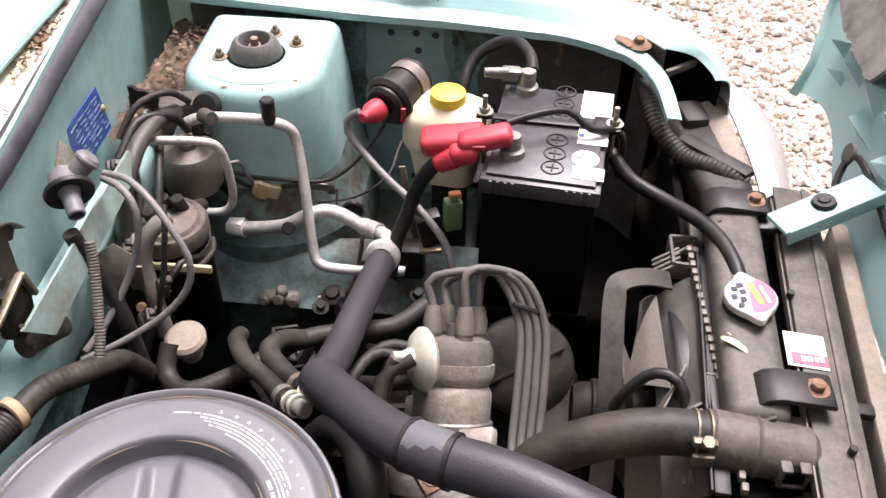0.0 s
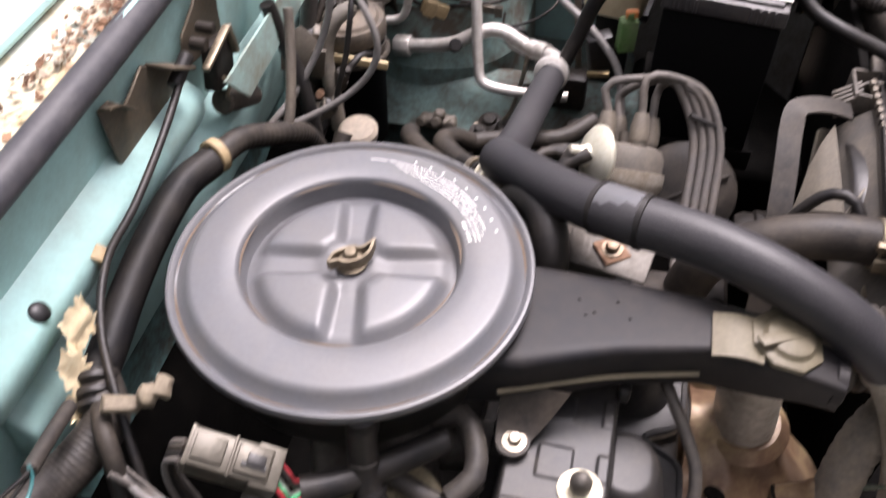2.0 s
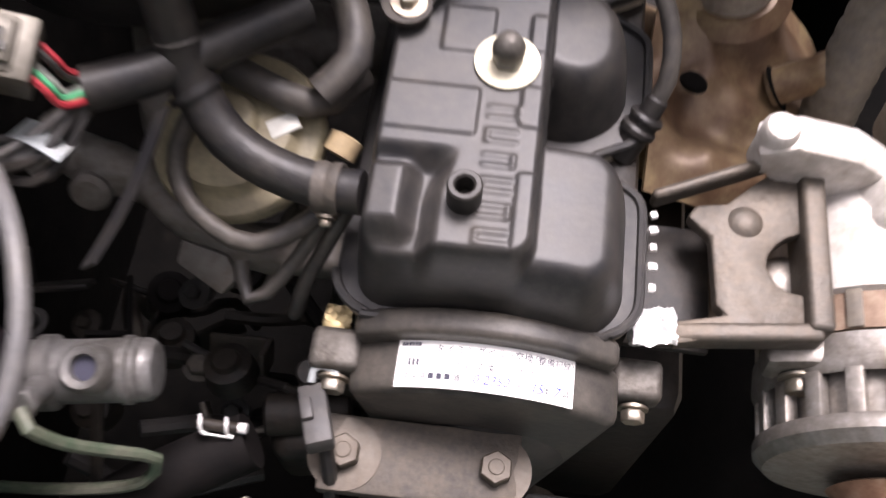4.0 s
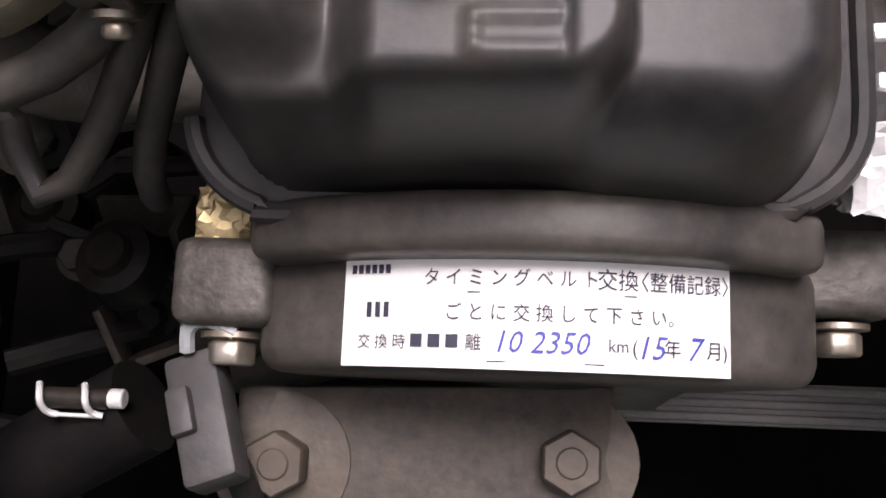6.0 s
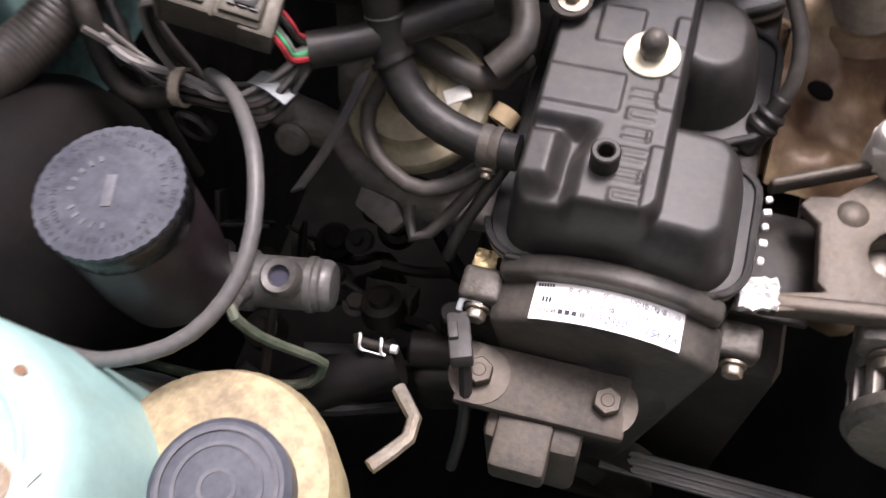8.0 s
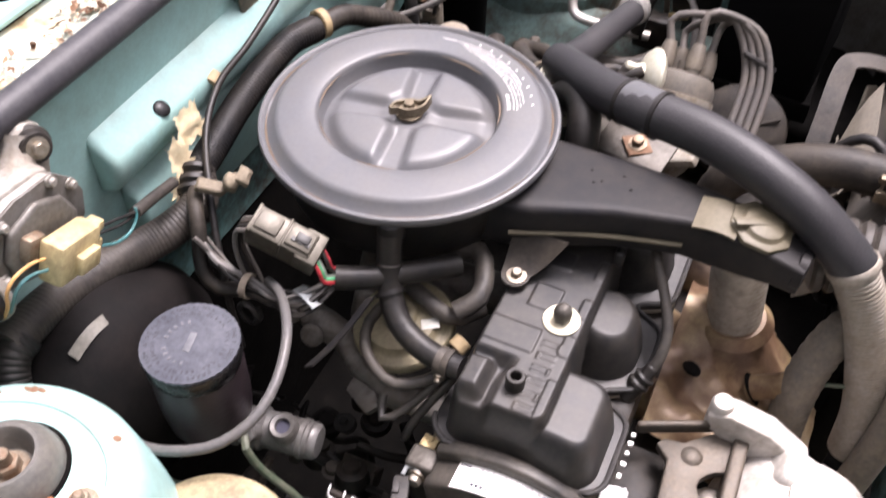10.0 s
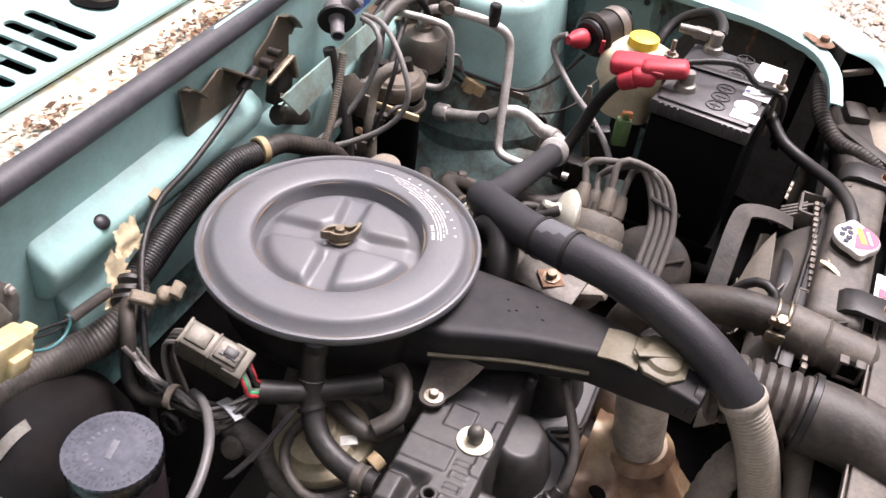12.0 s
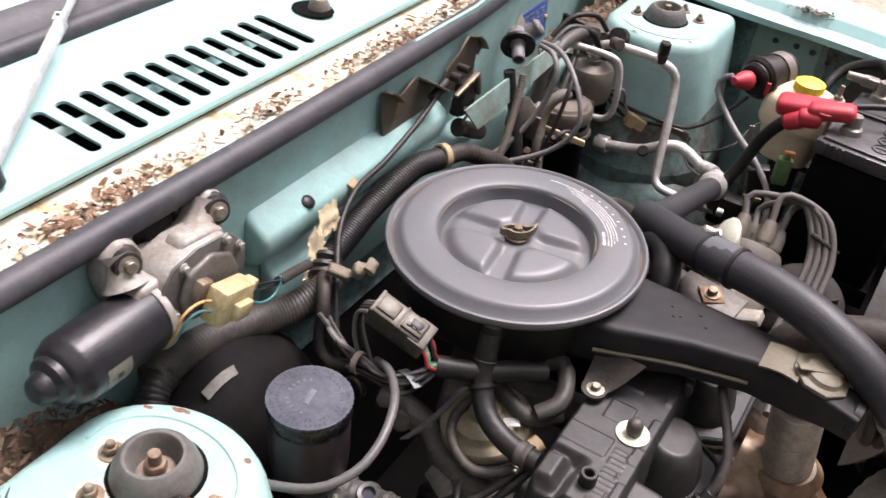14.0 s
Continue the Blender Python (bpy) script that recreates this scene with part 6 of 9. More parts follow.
def distributor():
    d = thing("distributor", "alloy distributor with grey ignition leads", "distributor")
    base, top = Vector((0.018, 0.600, 0.680)), Vector((0.014, 0.690, 0.775))
    ax = along(base, top)
    part("body", lathe([(0.025, 0), (0.034, 0.01), (0.040, 0.025), (0.0405, 0.060), (0.037, 0.068), (0.041, 0.074), (0.0425, 0.080), (0.0425, 0.090), (0, 0.090)], ax, 36), DISTALU, d, "stained alloy distributor body")
    cap = part("cap", join(lathe([(0.040, 0.090), (0.040, 0.104), (0.036, 0.113), (0.025, 0.117), (0, 0.118)], ax, 36), *[lathe([(0.0085, 0.10), (0.009, 0.130), (0, 0.130)], ax @ pose(0.025 * math.cos(k), 0.025 * math.sin(k), 0), 14) for k in (0.4, 1.97, 3.54, 5.1)], lathe([(0.009, 0.10), (0.009, 0.130), (0, 0.130)], ax, 14)), CAPDUST, d, "dusty distributor cap")
    for k in (0.4, 1.97, 3.54, 5.1):
        part("terminal_boot", lathe([(0.0098, 0.120), (0.010, 0.134), (0.007, 0.148), (0, 0.148)], ax @ pose(0.025 * math.cos(k), 0.025 * math.sin(k), 0), 14), RECV, cap)
    va = part("vacuum_advance", lathe([(0, 0.024), (0.007, 0.024), (0.010, 0.018), (0.012, 0.012), (0.026, 0.007), (0.0315, 0.001), (0.0315, -0.002), (0.026, -0.007), (0.010, -0.014), (0, -0.014)], along((-0.013, 0.624, 0.790), (-0.055, 0.606, 0.802)), 36), PALEZINC, d, "pale zinc vacuum advance disc")
    part("advance_hose", tube([(-0.036, 0.612, 0.803), (-0.041, 0.608, 0.792), (-0.046, 0.604, 0.770), (-0.052, 0.600, 0.742), (-0.058, 0.598, 0.72)], 0.0066, 12), HOSEDARK, va, "short rubber hose")
    part("advance_stub", rod((-0.030, 0.616, 0.801), (-0.040, 0.611, 0.805), 0.0052), PALEZINC, va)
    part("clamp_plate", box(0.070, 0.020, 0.013, pose(0.032, 0.583, 0.722, 20, -28, -10), 0.003), DISTALU, d, "cast clamp plate")
    bolt(d, (0.010, 0.572, 0.722), (0.010, 0.50, 0.80), 0.0055, 0.0085, RUSTBOLT, "clamp_bolt")
    part("boss", box(0.026, 0.022, 0.024, ax @ pose(0.034, -0.018, 0.040, 0, 0, -30), 0.005), DISTALU, d)
    part("side_lug", box(0.022, 0.020, 0.030, ax @ pose(0.030, -0.024, 0.066, 0, 0, -35), 0.004), DISTALU, d)
    part("body_band", lathe([(0.0405, 0.024), (0.0425, 0.026), (0.0425, 0.031), (0.0405, 0.033)], ax, 36), CAST, d)
    part("foot", join(lathe([(0.022, -0.04), (0.026, -0.02), (0.025, 0.002)], ax, 28), box(0.03, 0.04, 0.03, ax @ pose(0.02, 0.0, -0.02), 0.006)), DISTALU, d)
    for k in (0.9, 3.9):
        part("cap_clip", box(0.008, 0.003, 0.035, ax @ pose(0.0425 * math.cos(k), 0.0425 * math.sin(k), 0.078, 0, 0, math.degrees(k) + 90), 0.001), STEEL, d)


distributor()


def clutch_bell():
    g = thing("vacuum_pump", "dusty round cover behind the ignition leads", "cover")
    part("cover", lathe([(0, 0.012), (0.03, 0.012), (0.050, 0.008), (0.056, 0.004), (0.058, -0.004), (0.058, -0.03), (0, -0.03)], along((0.090, 0.728, 0.672), (0.09, 0.60, 0.80)), 40), DUSTY, g)
    part("rib", box(0.10, 0.004, 0.006, along((0.090, 0.728, 0.672), (0.09, 0.60, 0.80)) @ pose(0, 0, 0.011, 0, 0, 30), 0.001), DUSTY, g)


clutch_bell()


def ignition_leads():
    ax = along((0.018, 0.600, 0.680), (0.014, 0.690, 0.775))
    for i, k in enumerate((5.1, 0.4, 3.54, 1.97)):
        a = ax @ Vector((0.025 * math.cos(k), 0.025 * math.sin(k), 0.146))
        b = ax @ Vector((0.028 * math.cos(k), 0.028 * math.sin(k), 0.172 + 0.004 * i))
        o = 0.0088 * i
        pts = [a, b, (0.042 + o * 0.8, 0.722, 0.822), (0.062 + o, 0.716, 0.808), (0.080 + o, 0.690, 0.775), (0.082 + o, 0.645, 0.738), (0.080 + o, 0.59, 0.70), (0.085 + o, 0.53 - 0.02 * i, 0.70)]
        hose("ignition_lead", pts, 0.0044, LEAD, "grey ignition lead from the distributor to a spark plug", "ignition lead", 10, "ignition leads")
    s = thing("lead_separator", "black clip that holds the ignition leads apart", "clip")
    part("clip", box(0.040, 0.005, 0.010, pose(0.090, 0.702, 0.790, 45, 20, 0), 0.001), RUBBER, s)


LEAD = material("grey_lead", (0.085, 0.079, 0.075), 0.5, dust=(0.12, 0.10, 0.08), dusty=0.4, scale=25)
ignition_leads()


# ---- radiator and fan ----
def radiator():
    r = thing("radiator", "dusty radiator with a plastic top tank", "radiator")
    part("top_tank", join(box(0.058, 0.315, 0.045, pose(0.303, 0.725, 0.795, 0, 0, -3), 0.012, 3), box(0.078, 0.34, 0.012, pose(0.300, 0.715, 0.775, 0, 0, -3), 0.003)), RADTANK, r, "dusty brown-black plastic top tank")
    part("core", box(0.034, 0.40, 0.40, pose(0.300, 0.685, 0.57, 0, 0, -1.5), 0.003), DEEPSHADE, r)
    part("crimp_strip", join(box(0.014, 0.330, 0.006, pose(0.270, 0.668, 0.785, 0, 0, -4), 0.001), box(0.003, 0.330, 0.012, pose(0.260, 0.668, 0.786, 0, 0, -4), 0.001)), RUBBER, r)
    for i in range(26):
        part("crimp_tab", box(0.006, 0.0085, 0.008, pose(0.2770 - 0.0006 * i, 0.51 + 0.0122 * i, 0.788, 0, 0, -4), 0.001), RECV, r)
    part("neck", join(rod((0.342, 0.548, 0.788), (0.245, 0.556, 0.796), 0.0262, 32, 0.25), rod((0.288, 0.5525, 0.792), (0.294, 0.552, 0.792), 0.0282, 32, 0.1), box(0.050, 0.04, 0.040, pose(0.318, 0.566, 0.782), 0.008, 3)), RADTANK, r, "upper hose neck")
    part("filler_neck", rod((0.302, 0.704, 0.80), (0.302, 0.703, 0.822), 0.021, 28), STEEL, r)
    ears = [2 * math.pi * k / 72 for k in range(72)]
    cap = part("cap", prism([((0.0262 + 0.0085 * max(0, math.cos(t)) ** 24 + 0.0085 * max(0, -math.cos(t)) ** 24) * math.cos(t), (0.0262 + 0.0085 * abs(math.cos(t)) ** 24) * math.sin(t)) for t in ears], 0.009, pose(0.302, 0.703, 0.824, 0, 0, 100), 0.0025, 3), PIPE, r, "metal radiator cap with two ears and a white and pink print")
    part("cap_skirt", lathe([(0.0245, 0.0), (0.0250, -0.002), (0.0240, -0.012), (0.020, -0.014), (0, -0.014)], pose(0.302, 0.703, 0.8245), 36), RUBBER, cap, "dark skirt of the cap")
    part("print_disc", lathe([(0, 0.0005), (0.0240, 0.0005), (0.0240, 0)], pose(0.302, 0.703, 0.8328), 40), WHITE, cap)
    bm = bmesh.new()
    fan = [bm.verts.new((0.0238 * math.cos(radians(a)), 0.0238 * math.sin(radians(a)), 0)) for a in range(-95, 76, 10)]
    bm.faces.new([bm.verts.new((-0.002, 0.004, 0))] + fan)
    part("print_sector", move(bm, pose(0.302, 0.703, 0.8335)), PINK, cap)
    for i, (x, y, sx, sy, mt) in enumerate(((0.004, 0.003, 0.006, 0.030, YELLOW), (0.013, 0.002, 0.003, 0.024, WHITE), (-0.010, 0.012, 0.007, 0.006, INK), (-0.016, 0.006, 0.006, 0.006, INK), (-0.008, 0.003, 0.006, 0.006, INK), (-0.017, -0.005, 0.006, 0.006, INK), (-0.009, -0.008, 0.006, 0.006, INK), (-0.012, -0.016, 0.006, 0.005, INK))):
        part("print_bars", box(sx, sy, 0.0004, pose(0.302 + x, 0.703 + y, 0.8339 + 0.0002 * i, 0, 0, 15), 0), mt, cap)
    part("leaf", sheet(lambda u, v: (0.285 + 0.030 * (u - 0.5) + 0.003 * noise.noise((u * 5, v * 3, 1)), 0.648 - 0.018 * (u - 0.5) + 0.009 * (v - 0.5) * math.sin(math.pi * (0.15 + 0.8 * u)), 0.8185 + 0.002 * math.sin(5 * u)), 10, 4, 0.0006), PAPER, r)
    sock = part("socket", join(*[box(sx, 0.016, sz, pose(0.319 + dx, 0.526, 0.794 + dz), 0.0015) for sx, sz, dx, dz in ((0.004, 0.022, -0.011, 0), (0.004, 0.022, 0.011, 0), (0.026, 0.004, 0, -0.011), (0.010, 0.004, -0.008, 0.010), (0.010, 0.004, 0.008, 0.010))]), RADTANK, r, "moulded square socket on the neck")
    part("socket_floor", box(0.018, 0.010, 0.018, pose(0.319, 0.5255, 0.794), 0.0005), DEEPSHADE, sock)
    part("drain_lever", join(rod((0.276, 0.497, 0.760), (0.340, 0.515, 0.774), 0.0055, 14), rod((0.333, 0.513, 0.772), (0.350, 0.518, 0.776), 0.0085, 16)), DUSTY, r, "dusty plastic lever below the neck")
    for x, y in ((0.258, 0.816), (0.274, 0.615)):
        web = part("corner_web", box(0.030, 0.046, 0.003, pose(x, y, 0.764), 0.001), RADTANK, r, "webbed corner of the tank")
        for sx, sy, sz, dx, dy, rz in ((0.030, 0.004, 0.026, 0, 0.022, 0), (0.030, 0.004, 0.022, 0, -0.022, -6), (0.004, 0.046, 0.024, -0.014, 0, 0), (0.0035, 0.046, 0.022, 0.013, 0, 0), (0.030, 0.0035, 0.020, 0, 0.004, 38)):
            part("web_wall", box(sx, sy, sz, pose(x + dx, y + dy, 0.776, 0, 0, rz), 0.0012), RADTANK, web)
        part("web_peg", rod((x + 0.009, y - 0.002, 0.775), (x + 0.010, y - 0.003, 0.793), 0.0042, 14, 0.3), RADTANK, web)
    for x, y in ((0.333, 0.866), (0.346, 0.598)):
        prof = [(-0.052, -0.020), (-0.056, -0.012), (-0.054, -0.002), (-0.046, 0.006), (-0.034, 0.009), (0.012, 0.005), (0.016, 0.003), (0.016, -0.002), (-0.032, 0.003), (-0.041, 0.0), (-0.046, -0.006), (-0.047, -0.013), (-0.044, -0.020)]
        br = part("mount_bracket", prism(prof, 0.038, Matrix(((1, 0, 0, x), (0, 0, 1, y - 0.019), (0, 1, 0, 0.818), (0, 0, 0, 1))), 0.0015), RUBBER, r, "black hooked radiator mount")
        part("mount_rubber", lathe([(0, 0.012), (0.006, 0.012), (0.0085, 0.008), (0.0085, -0.02), (0, -0.02)], pose(x - 0.037, y - 0.004, 0.806), 18), RUBBER, br, "rubber peg under the hook")
        part("gusset_fin", prism([(0, 0), (0.020, 0), (0.020, 0.014)], 0.003, Matrix(((1, 0, 0, x - 0.060), (0, 0, 1, y - 0.034), (0, 1, 0, 0.806), (0, 0, 0, 1)))), RADTANK, br)
        bolt(br, (x, y, 0.823), (x, y, 1), 0.0070, 0.0115, RUSTY, "mount_bolt")
    w = thing("warning_label", "white label with a red band on the slam panel", "label")
    part("label_sheet", box(0.039, 0.044, 0.0008, pose(0.353, 0.660, 0.8062, 0, 4, -3), 0), WHITE, w)
    part("red_band", box(0.034, 0.014, 0.0006, pose(0.3545, 0.648, 0.807, 0, 4, -3), 0), PINK, w)
    part("print_bars", join(*[box(wd, 0.006, 0.0005, pose(0.3425 + dx, 0.648, 0.8076, 0, 4, -3), 0) for wd, dx in ((0.004, 0.0), (0.004, 0.006), (0.005, 0.012), (0.003, 0.018), (0.004, 0.023))]), WHITE, w)


radiator()


def fan():
    f = thing("cooling_fan", "electric cooling fan in a dusty black shroud behind the radiator", "fan")
    c = Vector((0.232, 0.700, 0.640))
    m = Matrix.Translation(c) @ pose(0, 0, 0, 0, 90, 0)
    part("shroud_ring", lathe([(0.120, 0.012), (0.124, 0.008), (0.126, 0.012), (0.126, 0.03), (0.14, 0.035), (0.120, 0.03)], m, 56), BLACK, f, "black plastic fan shroud")
    strap = smooth_path([(0.163, 0.585, 0.64), (0.164, 0.640, 0.715), (0.165, 0.690, 0.752), (0.166, 0.735, 0.776), (0.172, 0.762, 0.786), (0.190, 0.775, 0.788), (0.215, 0.784, 0.785), (0.240, 0.788, 0.778)], 0.006)

    def ribbon(u, v):
        k = round(u * (len(strap) - 1))
        d = (strap[min(k + 1, len(strap) - 1)] - strap[max(k - 1, 0)]).normalized()
        across = Vector((1, 0, 0)).lerp(Vector((0.1, -1, -0.1)), smooth_step((u - 0.62) / 0.28)).normalized()
        return strap[k] + across * 0.024 * v

    part("support_strap", sheet(ribbon, len(strap) - 1, 2, 0.003), DUSTY, f, "bent flat strap that carries the fan motor")
    part("shroud_plate", sheet(lambda u, v: (0.226 + 0.036 * u, 0.52 + 0.265 * v, 0.700 + 0.076 * u ** 0.8 + 0.03 * v * (1 - u)), 6, 6, 0.003), SHROUD, f, "dusty shroud panel")
    for y0 in (0.574, 0.792):
        for i in range(4):
            part("shroud_rib", box(0.034, 0.0035, 0.020, pose(0.240, y0 + 0.0075 * i, 0.772, 0, -18, 24), 0.001), RADTANK, f)
    part("motor", lathe([(0, -0.085), (0.026, -0.085), (0.031, -0.076), (0.031, -0.066), (0.035, -0.064), (0.035, -0.050), (0.039, -0.048), (0.039, -0.030), (0.030, -0.02), (0.030, 0.0), (0, 0.0)], m, 32), DUSTY, f, "dusty ribbed fan motor")
    for k in range(5):
        def blade(u, v, k=k):
            a = radians(72 * k + 140 + 44 * (v - 0.5) * (1 - 0.25 * u))
            r = 0.032 + 0.102 * u
            return m @ Vector((r * math.cos(a), r * math.sin(a), 0.014 - 0.036 * v))
        part("fan_blade", sheet(blade, 6, 4, 0.002), FANGREY, f, "dusty grey fan blade")
    # the blade that stands up behind the strap, folded along its middle
    def shown(u, v):
        lo = Vector((0.196, 0.690, 0.700)).lerp(Vector((0.232, 0.655, 0.745)), u)
        hi = Vector((0.206, 0.725, 0.735)).lerp(Vector((0.222, 0.760, 0.772)), u)
        return lo.lerp(hi, v) + Vector((0.006 * max(0.0, u - 0.55), -0.004 * math.sin(math.pi * v), -0.008 * max(0.0, u - 0.55)))
    part("fan_blade", sheet(shown, 8, 6, 0.002), FANGREY, f, "dusty pale fan blade")
    part("fan_cable", tube([(0.165, 0.640, 0.675), (0.190, 0.648, 0.735), (0.215, 0.652, 0.765), (0.240, 0.640, 0.765), (0.252, 0.61, 0.73)], 0.006, 10), RUBBER, f, "black fan motor cable")


FANGREY = material("dusty_blade", (0.17, 0.155, 0.13), 0.7, dust=(0.22, 0.19, 0.145), dusty=0.5)
SHROUD = material("dusty_shroud", (0.075, 0.070, 0.064), 0.6, dust=(0.14, 0.12, 0.095), dusty=0.5, scale=22)
fan()


def headlamp():
    h = thing("headlamp", "headlamp unit with a pale lens and black housing", "headlamp")
    part("housing", join(box(0.065, 0.20, 0.09, pose(0.307, 1.015, 0.748, 0, -6, 12), 0.016, 3), box(0.035, 0.05, 0.035, pose(0.292, 1.075, 0.788, 0, 0, 12), 0.008), box(0.105, 0.022, 0.012, pose(0.310, 0.985, 0.796, 0, 0, -43), 0.004)), DUSTY, h, "dusty black lamp housing")
    rim = smooth_path([(0.322, 1.130, 0.802), (0.337, 1.105, 0.801), (0.345, 1.055, 0.800), (0.352, 0.969, 0.800), (0.355, 0.900, 0.797)], 0.008)
    low = smooth_path([(0.352, 1.150, 0.790), (0.384, 1.133, 0.778), (0.407, 1.092, 0.768), (0.415, 1.03, 0.758), (0.404, 0.950, 0.752)], 0.008)

    def glass(u, v):
        a, b = rim[min(len(rim) - 1, int(v * (len(rim) - 1)))], low[min(len(low) - 1, int(v * (len(low) - 1)))]
        return a.lerp(b, u) + Vector((0.012, 0.004, 0.010)) * math.sin(math.pi * u)

    part("lens", sheet(glass, 12, 24, 0.004), LENS, h, "pale clear lens")
    part("lens_rim", sheet(lambda u, v: glass(-0.02 + 0.30 * u, v) + Vector((0, 0, 0.003 + 0.004 * math.sin(math.pi * u))), 6, 24, 0.002), WHITE, h, "white lens rim")
    part("back_shell", sheet(lambda u, v: Vector((0.334 + 0.017 * v, 1.108 - 0.15 * v, 0.797)).lerp(Vector((0.278 + 0.030 * v, 1.105 - 0.13 * v, 0.770)), u) + Vector((0, 0, 0.012)) * math.sin(math.pi * u), 10, 10, 0.003), TANBAR, h, "dusty moulded back shell")


headlamp()


# ---- near side: wiper motor, brake gear, bottles ----
def wiper_motor():
    w = thing("wiper_motor", "wiper motor with a black drum and cast gearbox", "wiper motor")
    a, b = Vector((-0.336, -0.092, 0.918)), Vector((-0.343, 0.020, 0.910))
    ax = along(a, b)
    L = (b - a).length
    part("drum", lathe([(0, 0), (0.007, 0.0005), (0.0105, 0.003), (0.0125, 0.008), (0.0135, 0.012), (0.0165, 0.0135), (0.0195, 0.016), (0.0205, 0.021), (0.0225, 0.0225), (0.0255, 0.025), (0.0268, 0.030), (0.0285, 0.032), (0.0295, 0.036), (0.0295, L), (0, L)], ax, 36), DRUM, w, "black ribbed motor drum")
    c = ax.inverted() @ Vector((-0.308, -0.034, 0.908))
    mid = math.atan2(c.y, c.x)
    part("drum_label", sheet(lambda u, v: ax @ Vector((0.0299 * math.cos(mid + 0.38 * (2 * u - 1)), 0.0299 * math.sin(mid + 0.38 * (2 * u - 1)), c.z + 0.012 * (2 * v - 1))), 8, 1), FOILTAG, w, "worn foil label")
    part("label_print", sheet(lambda u, v: ax @ Vector((0.0301 * math.cos(mid + 0.10 * (2 * u - 1)), 0.0301 * math.sin(mid + 0.10 * (2 * u - 1)), c.z + 0.003 * (2 * v - 1))), 4, 1), INK, w)
    part("flange", lathe([(0.0, 0), (0.031, 0), (0.032, 0.002), (0.032, 0.006), (0.0, 0.008)], along(b, 2 * b - a), 32), WIPERCAST, w)
    side = Matrix(((0, 0, 1, -0.382), (1, 0, 0, 0), (0, 1, 0, 0), (0, 0, 0, 1)))
    frame_outline = [(0.004, 0.925), (0.000, 0.950), (0.006, 0.970), (0.020, 0.977), (0.036, 0.970), (0.044, 0.950), (0.070, 0.944), (0.096, 0.950), (0.106, 0.966), (0.120, 0.974), (0.136, 0.964), (0.137, 0.945), (0.128, 0.915), (0.10, 0.89), (0.03, 0.895)]
    part("gearbox", prism(frame_outline, 0.022, side, 0.006, 3), WIPERCAST, w, "chalky cast gearbox with two lugs")
    part("neck", box(0.040, 0.030, 0.056, pose(-0.350, 0.028, 0.914, 0, -6, -4), 0.012, 3), WIPERCAST, w)
    outline = [(0.024, 0.927), (0.029, 0.943), (0.041, 0.955), (0.067, 0.960), (0.103, 0.956), (0.117, 0.940), (0.122, 0.924), (0.117, 0.904), (0.097, 0.892), (0.060, 0.890), (0.033, 0.902)]
    yz = Matrix(((0, 0, 1, 0), (1, 0, 0, 0), (0, 1, 0, 0), (0, 0, 0, 1)))
    part("gear_case", prism([(0.071 + 0.95 * (y - 0.071), 0.925 + 0.95 * (z - 0.925)) for y, z in outline], 0.040, pose(-0.368, 0, 0) @ yz, 0.004, 3), WIPERCAST, w, "chalky cast gear case")
    part("upper_block", prism([(0.058, 0.955), (0.066, 0.963), (0.090, 0.960), (0.108, 0.954), (0.110, 0.940), (0.060, 0.935)], 0.022, pose(-0.358, 0, 0) @ yz, 0.004, 3), WIPERCAST, w)
    part("left_block", prism([(0.006, 0.936), (0.014, 0.946), (0.038, 0.944), (0.046, 0.932), (0.042, 0.905), (0.008, 0.908)], 0.026, pose(-0.360, 0, 0) @ yz, 0.005, 3), WIPERCAST, w)
    for p, q in (((-0.366, 0.018, 0.966), (-0.358, 0.016, 0.950)), ((-0.366, 0.118, 0.962), (-0.360, 0.104, 0.948))):
        part("lug", lathe([(0.0145, 0.0), (0.012, 0.008), (0.014, 0.020), (0.019, 0.028)], along(p, q), 20), WIPERCAST, w)
    gc = part("gear_cover", prism(outline, 0.003, pose(-0.3285, 0, 0) @ yz, 0.001, 2), COVERGREY, w, "grey pressed gear cover")
    part("cover_dome", prism([(0.040, 0.926), (0.050, 0.945), (0.078, 0.951), (0.100, 0.940), (0.109, 0.918), (0.100, 0.900), (0.060, 0.897), (0.042, 0.908)], 0.007, pose(-0.3265, 0, 0) @ yz, 0.004, 3), COVERGREY, gc, "raised middle of the cover")
    for y, z in ((0.098, 0.953), (0.113, 0.938), (0.050, 0.951), (0.035, 0.912)):
        bolt(gc, (-0.3255, y, z), (0, y, z), 0.0036, 0.0044, WIPERCAST, "cover_screw")
    part("terminal_stub", box(0.012, 0.018, 0.020, pose(-0.318, 0.060, 0.926, -24, 8, 4), 0.004), RUSTBOLT, w, "brown terminal block")
    d = Vector((0.90, -0.25, 0.30))
    for p in ((-0.362, 0.021, 0.957), (-0.362, 0.120, 0.955)):
        p = Vector(p)
        part("rubber_bush", lathe([(0.006, 0.014), (0.011, 0.014), (0.013, 0.010), (0.013, 0.006), (0.0155, 0.004), (0.0155, -0.006), (0.010, -0.008)], along(p, p + d), 24), DUSTY, w)
        q = p + 0.013 * d.normalized()
        bolt(w, q, q + d, 0.0055, 0.0085, STEEL, "mounting_bolt", 0.003)
    part("grommet", lathe([(0, 0.012), (0.014, 0.012), (0.018, 0.008), (0.022, 0.010), (0.026, 0.006), (0.029, 0)], pose(-0.390, 0.075, 0.949, 0, 80, 0), 28), RUBBER, w)
    cm = pose(-0.306, 0.078, 0.909, -20, 8, 4)
